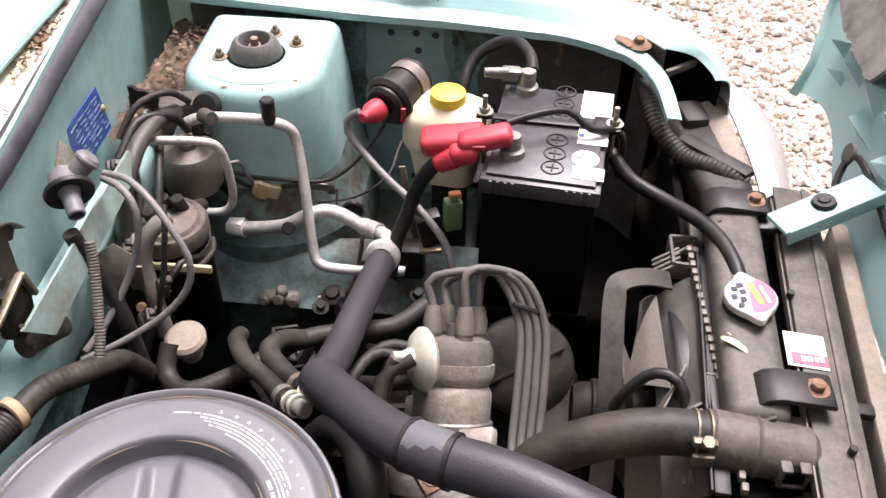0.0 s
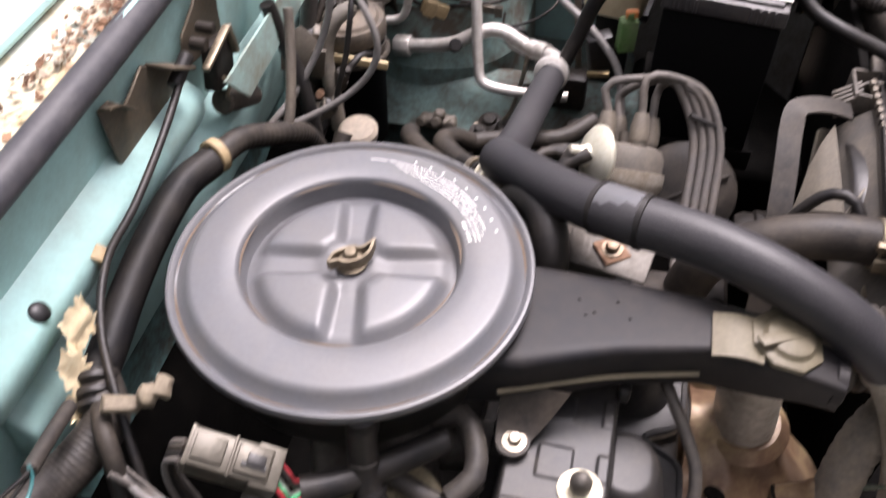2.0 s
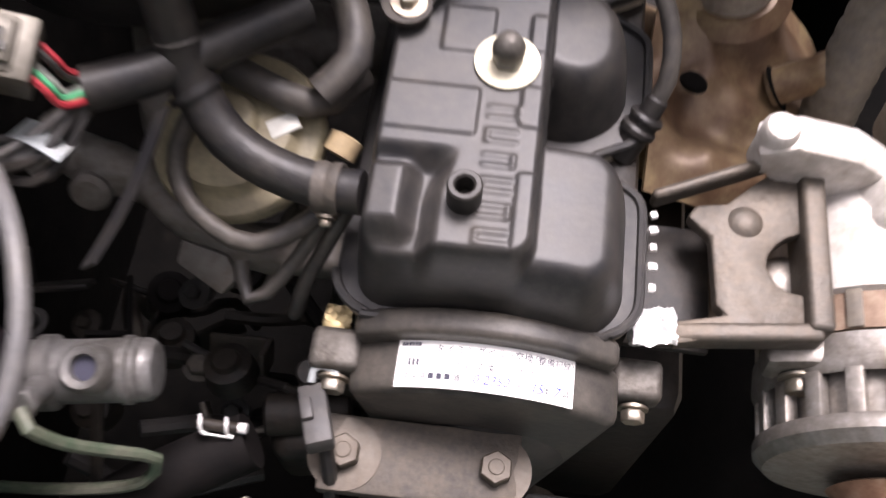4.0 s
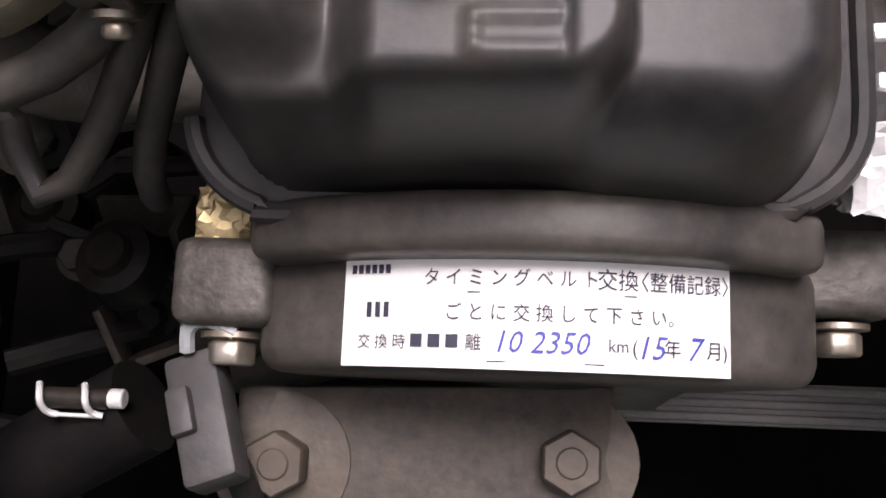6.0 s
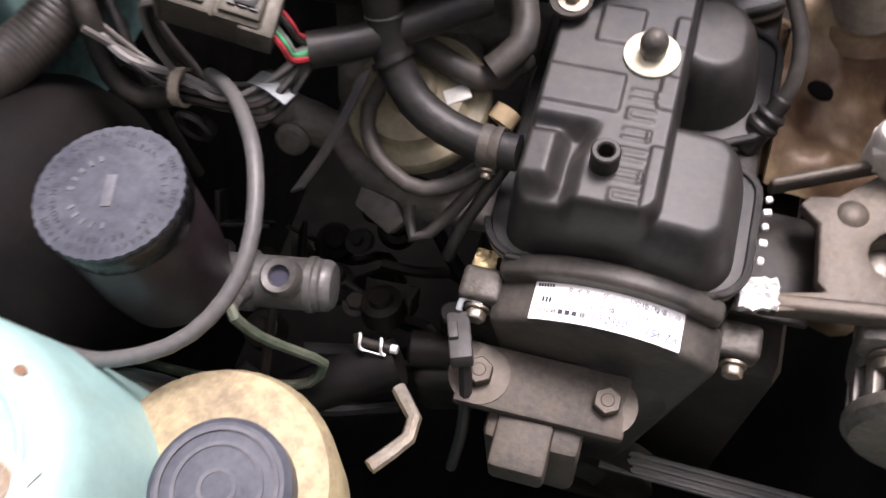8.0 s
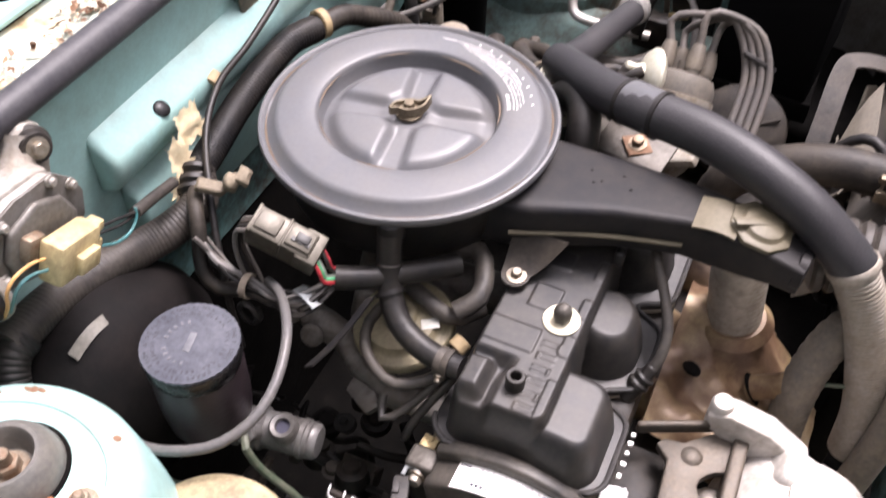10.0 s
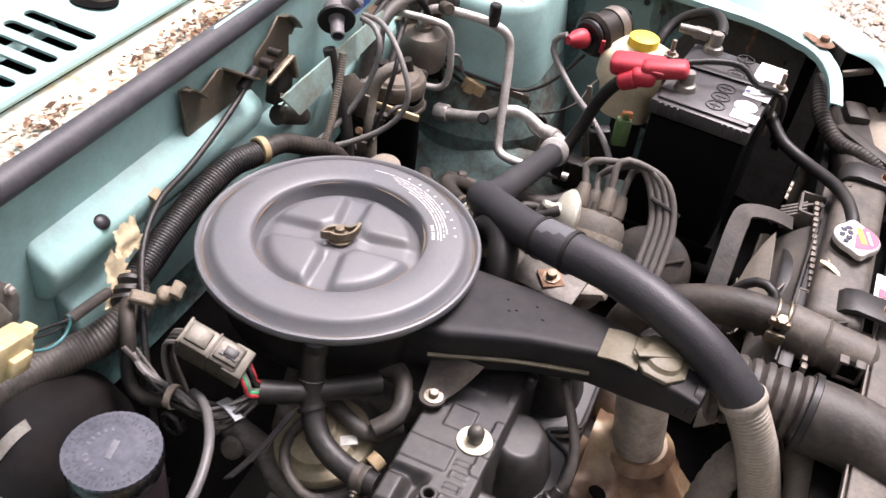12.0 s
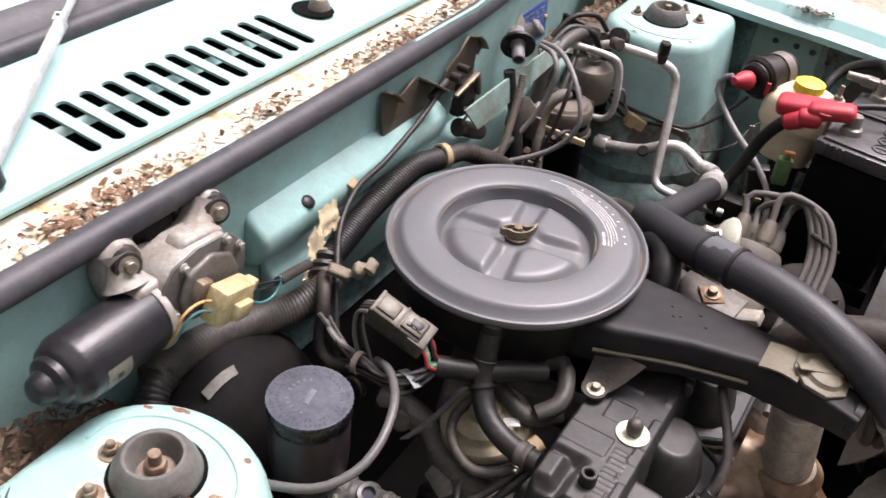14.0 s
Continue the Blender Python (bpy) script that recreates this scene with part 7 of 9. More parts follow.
    con = part("connector", box(0.020, 0.044, 0.034, cm, 0.003), YELLOWCON, w, "yellowed plastic connector")
    part("latch_box", box(0.008, 0.022, 0.016, cm @ pose(0.012, 0.004, -0.004), 0.002), YELLOWCON, con)
    for dz in (0.010, -0.006):
        part("pin_sleeve", box(0.012, 0.012, 0.009, cm @ pose(0.0, 0.026, dz), 0.002), YELLOWCON, con)
    for mt, pts in ((WIRE_O, [(-0.304, 0.056, 0.924), (-0.300, 0.043, 0.934), (-0.298, 0.028, 0.938), (-0.300, 0.019, 0.931), (-0.305, 0.017, 0.914), (-0.320, 0.020, 0.892)]), (TEAL, [(-0.303, 0.054, 0.915), (-0.299, 0.039, 0.927), (-0.299, 0.027, 0.928), (-0.303, 0.021, 0.916), (-0.320, 0.024, 0.890)]), (RUBBER, [(-0.307, 0.106, 0.905), (-0.310, 0.128, 0.893), (-0.311, 0.152, 0.881), (-0.320, 0.182, 0.868), (-0.330, 0.212, 0.853)]), (RUBBER, [(-0.307, 0.106, 0.900), (-0.309, 0.130, 0.886), (-0.313, 0.155, 0.877), (-0.322, 0.184, 0.864), (-0.330, 0.212, 0.850)]), (TEAL, [(-0.306, 0.104, 0.889), (-0.307, 0.120, 0.877), (-0.308, 0.136, 0.873), (-0.309, 0.147, 0.879), (-0.311, 0.150, 0.886)])):
        part("wire", tube(pts, 0.0013, 8, 0.005), mt, con)
    part("taped_branch", tube([(-0.313, 0.150, 0.879), (-0.321, 0.180, 0.866), (-0.330, 0.215, 0.850)], 0.0052, 10), LOOMTAPE, con, "taped end of the wires")


COVERGREY = material("grey_pressed_steel", (0.15, 0.145, 0.135), 0.5, metal=0.4, dust=(0.09, 0.075, 0.058), dusty=0.5, scale=30, bump=0.2)
TEAL = material("teal_wire", (0.025, 0.15, 0.16), 0.45, dusty=0.2)
LOOMTAPE = material("dusty_tape", (0.024, 0.021, 0.019), 0.52, dust=(0.085, 0.072, 0.058), dusty=0.45, scale=24, bump=0.25)
FOILTAG = material("foil_tag", (0.22, 0.205, 0.16), 0.45, metal=0.3, dust=(0.10, 0.085, 0.06), dusty=0.4, scale=60)
DRUM = material("gloss_black_drum", (0.010, 0.010, 0.013), 0.32, dust=BROWN, dusty=0.22, scale=20)
wiper_motor()


def brakes():
    b = thing("brake_servo", "large black brake servo against the bulkhead", "brake servo")
    ax = pose(-0.372, 0.088, 0.703, 0, 90, 0)
    part("shell", lathe([(0.10, 0), (0.118, 0.02), (0.120, 0.04), (0.112, 0.065), (0.09, 0.085), (0.045, 0.105), (0.03, 0.11), (0, 0.11)], ax, 56), SERVO, b, "dusty black servo shell")
    part("maker_plate", sheet(lambda u, v: Vector((-0.316 + 0.009 * v, 0.048 + 0.046 * u, 0.8165 + 0.0045 * math.sin(math.pi * u) - 0.004 * v)), 6, 1, 0.001), GREYCON, b, "small worn maker's plate")
    mc = thing("master_cylinder", "alloy brake master cylinder under its fluid reservoir", "master cylinder")
    part("cylinder", join(rod((-0.26, 0.10, 0.700), (-0.150, 0.1175, 0.700), 0.0165, 32), lathe([(0.0165, 0.0), (0.0160, 0.003), (0.0135, 0.006), (0, 0.0075)], along((-0.1505, 0.1175, 0.700), (-0.10, 0.125, 0.700)), 32), lathe([(0.0165, -0.003), (0.0178, -0.002), (0.0178, 0.002), (0.0165, 0.003)], along((-0.1585, 0.1162, 0.700), (-0.10, 0.125, 0.700)), 32), rod((-0.205, 0.1085, 0.70), (-0.192, 0.1105, 0.70), 0.0195, 28), box(0.05, 0.03, 0.03, pose(-0.226, 0.095, 0.72), 0.006)), ALUDULL, mc, "dull alloy cylinder")
    port = part("port", lathe([(0.0060, 0.020), (0.0068, 0.0255), (0.0105, 0.0265), (0.0125, 0.024), (0.0130, 0.0), (0, 0.0)], pose(-0.172, 0.1135, 0.700, 14, 0, 0), 28), ALUDULL, mc, "round boss with an open port")
    part("port_bore", lathe([(0, 0.021), (0.0062, 0.021), (0.0062, 0.020)], pose(-0.172, 0.1135, 0.700, 14, 0, 0), 20), INK, port)
    part("outlet", join(rod((-0.195, 0.098, 0.712), (-0.193, 0.086, 0.728), 0.0075), hexagon(0.0085, 0.008, along((-0.1935, 0.088, 0.725), (-0.192, 0.080, 0.735)))), ALUDULL, mc)
    part("brake_pipe", tube([(-0.192, 0.082, 0.732), (-0.186, 0.074, 0.730), (-0.176, 0.074, 0.705), (-0.158, 0.080, 0.672), (-0.148, 0.082, 0.655), (-0.165, 0.070, 0.635), (-0.24, 0.062, 0.622), (-0.33, 0.062, 0.622)], 0.0035, 8), GREENPIPE, mc, "thin green brake pipe")
    r = thing("brake_reservoir", "brown brake fluid reservoir with a ribbed black cap", "reservoir")
    part("tank", lathe([(0, 0), (0.028, 0), (0.034, 0.006), (0.0365, 0.03), (0.0368, 0.070), (0.034, 0.085), (0, 0.085)], pose(-0.226, 0.087, 0.735), 40), BROWNTANK, r, "brown translucent tank")
    cap = part("cap", lathe([(0.034, 0.002), (0.0365, 0.0), (0.0375, 0.004), (0.0385, 0.0165), (0.0375, 0.0185), (0.036, 0.0185)], pose(-0.226, 0.087, 0.8155), 64), GLOSSBLACK, r, "glossy black cap skirt")
    rim = [(0.0378 + 0.0003 * math.cos(40 * t)) for t in (2 * math.pi * k / 240 for k in range(240))]
    part("cap_top", prism([(q * math.cos(2 * math.pi * k / 240), q * math.sin(2 * math.pi * k / 240)) for k, q in enumerate(rim)], 0.0025, pose(-0.226, 0.087, 0.8335), 0), CAPBLACK, cap, "blue-grey weathered cap top with raised lettering")
    for words, rr, size, start, step in (("USE ONLY DOT 3 BRAKE FLUID FROM A SEALED CONTAINER ", 0.0318, 0.0046, 75, 7.0), ("CLEAN FILLER CAP BEFORE REMOVING  WARNING ", 0.0262, 0.0044, 95, 8.6)):
        for k, ch in enumerate(words):
            if ch != " ":
                a = start - step * k
                letter = move(text_mesh(ch, size), pose(-0.226, 0.087, 0.8363, 0, 0, a - 90) @ pose(-size * 0.3, rr, 0))
                part("letter", letter, CAPINK, cap)
    for k in range(11):
        if k != 5:
            a = 2.2 + 0.28 * k
            part("raised_bar", box(0.0034, 0.0020, 0.0006, pose(-0.226 + 0.0195 * math.cos(a), 0.087 + 0.0195 * math.sin(a), 0.8362, 0, 0, math.degrees(a)), 0), CAPGREY, cap)
    part("raised_bar", box(0.0055, 0.018, 0.0008, pose(-0.226, 0.087, 0.8362, 0, 0, 14), 0.0003), CAPGREY, cap)


CAPINK = material("dark_cap_lettering", (0.012, 0.012, 0.018), 0.5, dust=(0.03, 0.03, 0.035), dusty=0.3)
CAPGREY = material("worn_cap_print", (0.05, 0.053, 0.065), 0.5, dust=(0.16, 0.16, 0.17), dusty=0.4)
brakes()


def steering_reservoir():
    s = thing("steering_reservoir", "yellowed fluid reservoir with a black cap beside the strut tower", "reservoir")
    c = (-0.128, -0.030)
    part("tank", lathe([(0, 0), (0.05, 0), (0.058, 0.008), (0.062, 0.06), (0.058, 0.070), (0.046, 0.076), (0.0, 0.08)], pose(c[0] - 0.014, c[1] + 0.002, 0.715), 44), CREAMDIRTY, s, "grimy yellowed tank")
    cap = part("cap", lathe([(0.031, 0), (0.033, 0.002), (0.033, 0.014), (0.030, 0.017), (0.012, 0.018), (0.0, 0.018)], pose(*c, 0.793), 40), CAPBLACK, s, "dusty black cap")
    for rr in (0.008, 0.020, 0.027):
        part("raised_ring", lathe([(rr - 0.001, 0.0), (rr - 0.001, 0.001), (rr + 0.001, 0.001), (rr + 0.001, 0)], pose(*c, 0.8105), 40), CAPGREY, cap)
    cl = part("band", tube([(-0.075, 0.005, 0.765), (-0.06, 0.03, 0.76), (-0.075, 0.05, 0.755)], 0.004, 8), STEEL, s)


CREAMDIRTY = material("yellowed_tank", (0.42, 0.35, 0.20), 0.6, dust=(0.16, 0.12, 0.08), dusty=0.6, scale=22, bump=0.3)
steering_reservoir()


# ---- hoses, pipes, looms and brackets ----
def insulated_hose():
    h = thing("insulated_hose", "foam-wrapped refrigerant hose with a braided silver end", "hose")
    part("foam_sleeve", tube([(-0.080, 0.800, 0.747), (-0.086, 0.72, 0.770), (-0.092, 0.62, 0.800), (-0.096, 0.570, 0.818), (-0.094, 0.555, 0.823)], 0.0163, 20, 0.012), FOAM, h, "dark grey foam sleeve")
    part("foam_sleeve", tube([(-0.100, 0.566, 0.819), (-0.088, 0.549, 0.828), (-0.066, 0.524, 0.841), (-0.030, 0.484, 0.862), (0.013, 0.452, 0.879), (0.047, 0.440, 0.885), (0.083, 0.428, 0.887), (0.125, 0.412, 0.884), (0.171, 0.398, 0.869), (0.205, 0.389, 0.848), (0.222, 0.386, 0.833)], 0.0203, 24, 0.010), FOAM, h, "dark grey foam sleeve")
    for p, q in (((-0.003, 0.464, 0.873), (0.03, 0.446, 0.882)), ((0.030, 0.446, 0.882), (0.06, 0.436, 0.886))):
        part("tape_band", lathe([(0.0202, -0.003), (0.0226, -0.002), (0.0226, 0.002), (0.0202, 0.003)], along(p, q), 28), BLACK, h)
    part("tape_wrap", tube([(-0.003, 0.464, 0.873), (0.013, 0.454, 0.8785), (0.030, 0.446, 0.882)], 0.0215, 24), LID, h)
    part("braided_end", tube([(0.218, 0.387, 0.837), (0.234, 0.385, 0.812), (0.252, 0.385, 0.776), (0.272, 0.385, 0.72), (0.288, 0.385, 0.66), (0.295, 0.385, 0.60)], 0.0198, 22, rib=0.0011, pitch=0.0040), BRAID, h, "ribbed silver-grey sleeve")
    part("frayed_cuff", lathe([(0.0205, -0.004), (0.0222, -0.002), (0.0224, 0.003), (0.0208, 0.006)], along((0.219, 0.387, 0.836), (0.228, 0.386, 0.822)), 26), BRAID, h, "frayed grey cuff")
    part("foil_wrap", lathe([(0.014, 0), (0.020, 0.003), (0.021, 0.012), (0.014, 0.018)], along((-0.081, 0.807, 0.746), (-0.08, 0.83, 0.738)), 24), PIPE, h)
    part("pipe", tube([(-0.081, 0.80, 0.747), (-0.078, 0.838, 0.742), (-0.086, 0.862, 0.736), (-0.114, 0.884, 0.727), (-0.140, 0.890, 0.738), (-0.162, 0.892, 0.742), (-0.186, 0.890, 0.733), (-0.210, 0.888, 0.718), (-0.24, 0.893, 0.706), (-0.285, 0.901, 0.694)], 0.0088, 14), PIPE, h, "dull aluminium pipe")
    part("pipe_nut", hexagon(0.0140, 0.022, along((-0.270, 0.899, 0.697), (-0.30, 0.903, 0.692))), PIPE, h)
    part("pipe_nut", lathe([(0.0088, 0), (0.0105, 0.001), (0.0110, 0.010), (0.0098, 0.013), (0.0112, 0.016), (0.0110, 0.030), (0.0090, 0.031)], along((-0.116, 0.885, 0.728), (-0.088, 0.864, 0.736)), 20), PIPE, h)
    part("service_cap", rod((-0.208, 0.884, 0.716), (-0.206, 0.872, 0.726), 0.0085), BLACK, h, "black valve cap")


BRAID = material("silver_braid", (0.33, 0.30, 0.26), 0.55, metal=0.3, dust=(0.22, 0.18, 0.13), dusty=0.4, scale=30)
insulated_hose()


def refrigerant_pipe():
    p = thing("refrigerant_pipe", "bent aluminium refrigerant pipe with a black valve cap", "pipe")
    part("pipe", tube([(-0.330, 0.895, 0.835), (-0.322, 0.902, 0.850), (-0.300, 0.906, 0.858), (-0.250, 0.910, 0.858), (-0.226, 0.914, 0.853), (-0.206, 0.920, 0.842), (-0.197, 0.920, 0.822), (-0.186, 0.895, 0.772), (-0.176, 0.865, 0.712), (-0.166, 0.852, 0.690), (-0.13, 0.850, 0.685), (-0.06, 0.86, 0.68)], 0.0066, 14, 0.008), PIPE, p)
    part("valve_cap", lathe([(0.0082, 0.0), (0.0082, 0.010), (0.0072, 0.012), (0.0086, 0.014), (0.0086, 0.030), (0.0070, 0.032), (0, 0.032)], pose(-0.225, 0.914, 0.852), 20), BLACK, p, "black valve cap")
    q = thing("receiver_pipe", "thin aluminium pipe looped beside the receiver", "pipe")
    part("pipe", tube([(-0.352, 0.845, 0.862), (-0.33, 0.842, 0.868), (-0.285, 0.848, 0.866), (-0.268, 0.853, 0.855), (-0.262, 0.855, 0.82), (-0.262, 0.853, 0.782), (-0.275, 0.850, 0.765), (-0.31, 0.85, 0.762)], 0.0050, 12, 0.006), PIPE, q)
    r = thing("receiver_drier", "grimy cylindrical receiver drier near the far tower", "receiver")
    part("bottle", lathe([(0, 0), (0.031, 0), (0.035, 0.006), (0.035, 0.046), (0.031, 0.053), (0.012, 0.058), (0.012, 0.065), (0, 0.065)], pose(-0.320, 0.890, 0.770), 32), RECV, r, "dusty brown metal bottle")
    part("sight_nut", hexagon(0.010, 0.012, pose(-0.320, 0.890, 0.832)), STEEL, r)


refrigerant_pipe()


CANLID = material("dusty_lid", (0.06, 0.050, 0.040), 0.6, dust=(0.15, 0.118, 0.085), dusty=0.55, scale=24)


def canister():
    c = thing("charcoal_canister", "black charcoal canister strapped to the far side", "canister")
    c.location = (-0.004, -0.024, 0.018)
    CAN = pose(-0.308, 0.803, 0.652) @ Matrix.Diagonal((0.82, 0.82, 1, 1))
    part("drum", lathe([(0, -0.03), (0.045, -0.03), (0.050, -0.024), (0.050, 0.118), (0.052, 0.122), (0.052, 0.132), (0.047, 0.136), (0.020, 0.140), (0, 0.140)], CAN, 44), BATTERY, c, "black plastic drum")
    part("lid", lathe([(0.053, 0.118), (0.0535, 0.122), (0.0535, 0.133), (0.050, 0.1375), (0.044, 0.1370), (0.040, 0.1410), (0.020, 0.1435), (0, 0.1435)], CAN, 44), CANLID, c, "dusty canister lid")
    part("strap", lathe([(0.0505, -0.006), (0.052, -0.006), (0.052, 0.006), (0.0505, 0.006)], CAN @ pose(0, 0, 0.103), 44), GREASE2, c, "dark strap")
    part("strap_spring", tube([(-0.268, 0.820, 0.752), (-0.262, 0.800, 0.752), (-0.268, 0.778, 0.751), (-0.284, 0.765, 0.750), (-0.304, 0.762, 0.749)], 0.0036, 10, rib=0.0014, pitch=0.0032), GREASE2, c, "coil spring of the strap")
    for x, y in ((-0.318, 0.795), (-0.294, 0.82), (-0.31, 0.82)):
        part("port", rod((x, y, 0.79), (x - 0.004, y - 0.005, 0.812), 0.007), BLACK, c)
    hose("canister_hose", [(-0.318, 0.80, 0.795), (-0.340, 0.782, 0.80), (-0.352, 0.765, 0.77), (-0.350, 0.75, 0.72), (-0.345, 0.74, 0.66)], 0.0075, DUSTY, "dusty rubber hose beside the canister")
    hose("canister_hose", [(-0.290, 0.83, 0.79), (-0.305, 0.79, 0.808), (-0.325, 0.765, 0.79), (-0.322, 0.75, 0.73), (-0.31, 0.74, 0.66)], 0.008, DUSTY, "dusty rubber hose beside the canister")
    v = thing("purge_valve", "tan round purge valve below the canister", "valve")
    part("valve", lathe([(0, 0), (0.012, 0), (0.014, 0.02), (0.021, 0.024), (0.022, 0.034), (0.018, 0.038), (0, 0.039)], pose(-0.273, 0.682, 0.700, 10, 0, 0), 28), TANBAR, v)


canister()


def vacuum_switch():
    v = thing("vacuum_switch", "black vacuum switch with a stub pipe on the bulkhead", "vacuum switch")
    ax = along((-0.366, 0.702, 0.918), (-0.336, 0.655, 0.900)) @ Matrix.Scale(0.84, 4)
    part("body", join(lathe([(0, -0.012), (0.012, -0.012), (0.018, -0.006), (0.019, 0.008), (0.022, 0.012), (0.022, 0.016), (0, 0.016)], ax, 36), rod(ax @ Vector((0.010, 0.004, 0.0)), ax @ Vector((0.034, 0.022, -0.006)), 0.0105, 20), rod(ax @ Vector((0.026, 0.016, -0.004)), ax @ Vector((0.032, 0.020, -0.006)), 0.0125, 20)), SWGREY, v, "dusty grey moulded body")
    part("dish", lathe([(0, 0.014), (0.020, 0.014), (0.0275, 0.016), (0.0285, 0.019), (0.0275, 0.022), (0.024, 0.0215), (0.020, 0.0185), (0.012, 0.018), (0, 0.018)], ax, 40), RUBBER, v, "black rubber dish")
    part("stub", lathe([(0, 0.018), (0.0125, 0.018), (0.0105, 0.026), (0.0100, 0.052), (0.0085, 0.0535), (0.0075, 0.052), (0.0075, 0.044), (0, 0.044)], ax, 24), SWGREY, v, "grey stub pipe")
    part("stub_bore", lathe([(0, 0.0), (0.0074, 0.0), (0.0074, 0.001), (0, 0.001)], ax @ pose(0, 0, 0.0505), 20), INK, v)
    part("bracket", box(0.03, 0.05, 0.004, pose(-0.372, 0.725, 0.918, 0, 60, 20), 0.001), STEEL, v)
    hose("vacuum_hose", [(-0.350, 0.657, 0.890), (-0.341, 0.658, 0.855), (-0.328, 0.655, 0.822), (-0.315, 0.645, 0.79), (-0.30, 0.63, 0.72)], 0.0080, RUBBER, "black vacuum hose below the switch")
    hose("vacuum_hose", [(-0.338, 0.720, 0.908), (-0.315, 0.705, 0.911), (-0.298, 0.690, 0.902), (-0.296, 0.682, 0.876), (-0.306, 0.668, 0.838), (-0.325, 0.640, 0.80), (-0.345, 0.605, 0.778)], 0.0036, PALELEAD, "thin grey vacuum hose looping down")
    hose("vacuum_hose", [(-0.338, 0.724, 0.911), (-0.312, 0.715, 0.914), (-0.284, 0.695, 0.908), (-0.256, 0.672, 0.888), (-0.241, 0.660, 0.860), (-0.246, 0.652, 0.833), (-0.268, 0.640, 0.808), (-0.305, 0.620, 0.788), (-0.345, 0.600, 0.775)], 0.0036, PALELEAD, "thin grey vacuum hose in a wide loop")


vacuum_switch()


KNOT = material("dirty_tan_tape", (0.20, 0.165, 0.115), 0.7, dust=(0.085, 0.07, 0.055), dusty=0.5, scale=50, bump=0.5)


def loom():
    """Corrugated harness along the bulkhead."""
    l = thing("wiring_loom", "corrugated black wiring loom along the bulkhead", "wiring loom")
    part("conduit", tube([(-0.336, 0.468, 0.850), (-0.345, 0.43, 0.853), (-0.348, 0.38, 0.846), (-0.346, 0.33, 0.838), (-0.340, 0.285, 0.832), (-0.335, 0.245, 0.828)], 0.0142, 18, rib=0.0008, pitch=0.0038), RUBBER, l, "corrugated black conduit")
    part("taped_run", tube([(-0.334, 0.47, 0.85), (-0.326, 0.505, 0.846), (-0.316, 0.535, 0.830), (-0.304, 0.564, 0.812), (-0.300, 0.595, 0.785), (-0.295, 0.62, 0.74)], 0.0115, 14, rib=0.0005, pitch=0.007), DUSTY, l, "taped dusty loom")
    part("joint_tape", lathe([(0.0130, -0.005), (0.0157, -0.004), (0.0157, 0.004), (0.0130, 0.005)], along((-0.335, 0.476, 0.850), (-0.325, 0.50, 0.847)), 20), TAN, l)
    part("taped_run", tube([(-0.335, 0.250, 0.832), (-0.318, 0.226, 0.820), (-0.326, 0.196, 0.812), (-0.338, 0.167, 0.810), (-0.350, 0.118, 0.818), (-0.354, 0.075, 0.826), (-0.350, 0.025, 0.832)], 0.0165, 16, rib=0.00045, pitch=0.0042), LOOMTAPE, l, "thick dusty taped loom")
    part("conduit", tube([(-0.346, 0.040, 0.830), (-0.344, 0.022, 0.826), (-0.336, 0.006, 0.806), (-0.325, -0.002, 0.765), (-0.31, 0.0, 0.70)], 0.0150, 16, rib=0.0013, pitch=0.0048), RUBBER, l, "corrugated black conduit")
    for s, x, y, z, ln, wd in ((1, -0.344, 0.262, 0.874, 0.032, 0.034), (2.2, -0.340, 0.238, 0.851, 0.026, 0.046), (4, -0.338, 0.226, 0.832, 0.022, 0.026)):
        part("paper_tatter", sheet(lambda u, v: (x + 0.004 * v + 0.002 * noise.noise((u * 3, v * 3, s)), y + ln * (u - 0.5) * (1.0 + 0.7 * noise.noise((v * 7, 0, s))) + 0.004 * noise.noise((v * 9, 2, s)), z - wd * (v - 0.5) * (1.0 + 0.6 * noise.noise((u * 7, 3, s)))), 12, 12), PAPER, l, "peeling tan paper tape")
    part("conduit", tube([(-0.318, 0.632, 0.905), (-0.314, 0.620, 0.885), (-0.309, 0.600, 0.860), (-0.305, 0.580, 0.835), (-0.304, 0.562, 0.815)], 0.0052, 12, rib=0.0010, pitch=0.0030), RECV, l, "dusty corrugated conduit")
    bm = join(box(0.026, 0.013, 0.011, pose(-0.296, 0.221, 0.853, 10, 20, 25), 0.004, 3), box(0.013, 0.012, 0.018, pose(-0.278, 0.226, 0.862, 20, 15, 40), 0.004, 3), box(0.012, 0.014, 0.009, pose(-0.266, 0.231, 0.869, 20, 30, 10), 0.003, 3))
    for v in bm.verts:
        v.co += 0.003 * Vector((noise.noise(v.co * 160), noise.noise(v.co * 160 + Vector((5, 0, 0))), noise.noise(v.co * 160 + Vector((0, 5, 0)))))
    part("tape_knot", bm, KNOT, l, "dirty tan tape knotted round the loom")
    for q, w in (((-0.332, 0.246, 0.836), 0.0152), ((-0.329, 0.238, 0.830), 0.0158), ((-0.326, 0.232, 0.825), 0.0162)):
        part("tape_wrap", lathe([(w - 0.004, -0.005), (w, -0.0025), (w + 0.0004, 0.0015), (w - 0.004, 0.005)], along(q, Vector(q) + Vector((0.012, -0.022, -0.010))), 20), RUBBER, l)
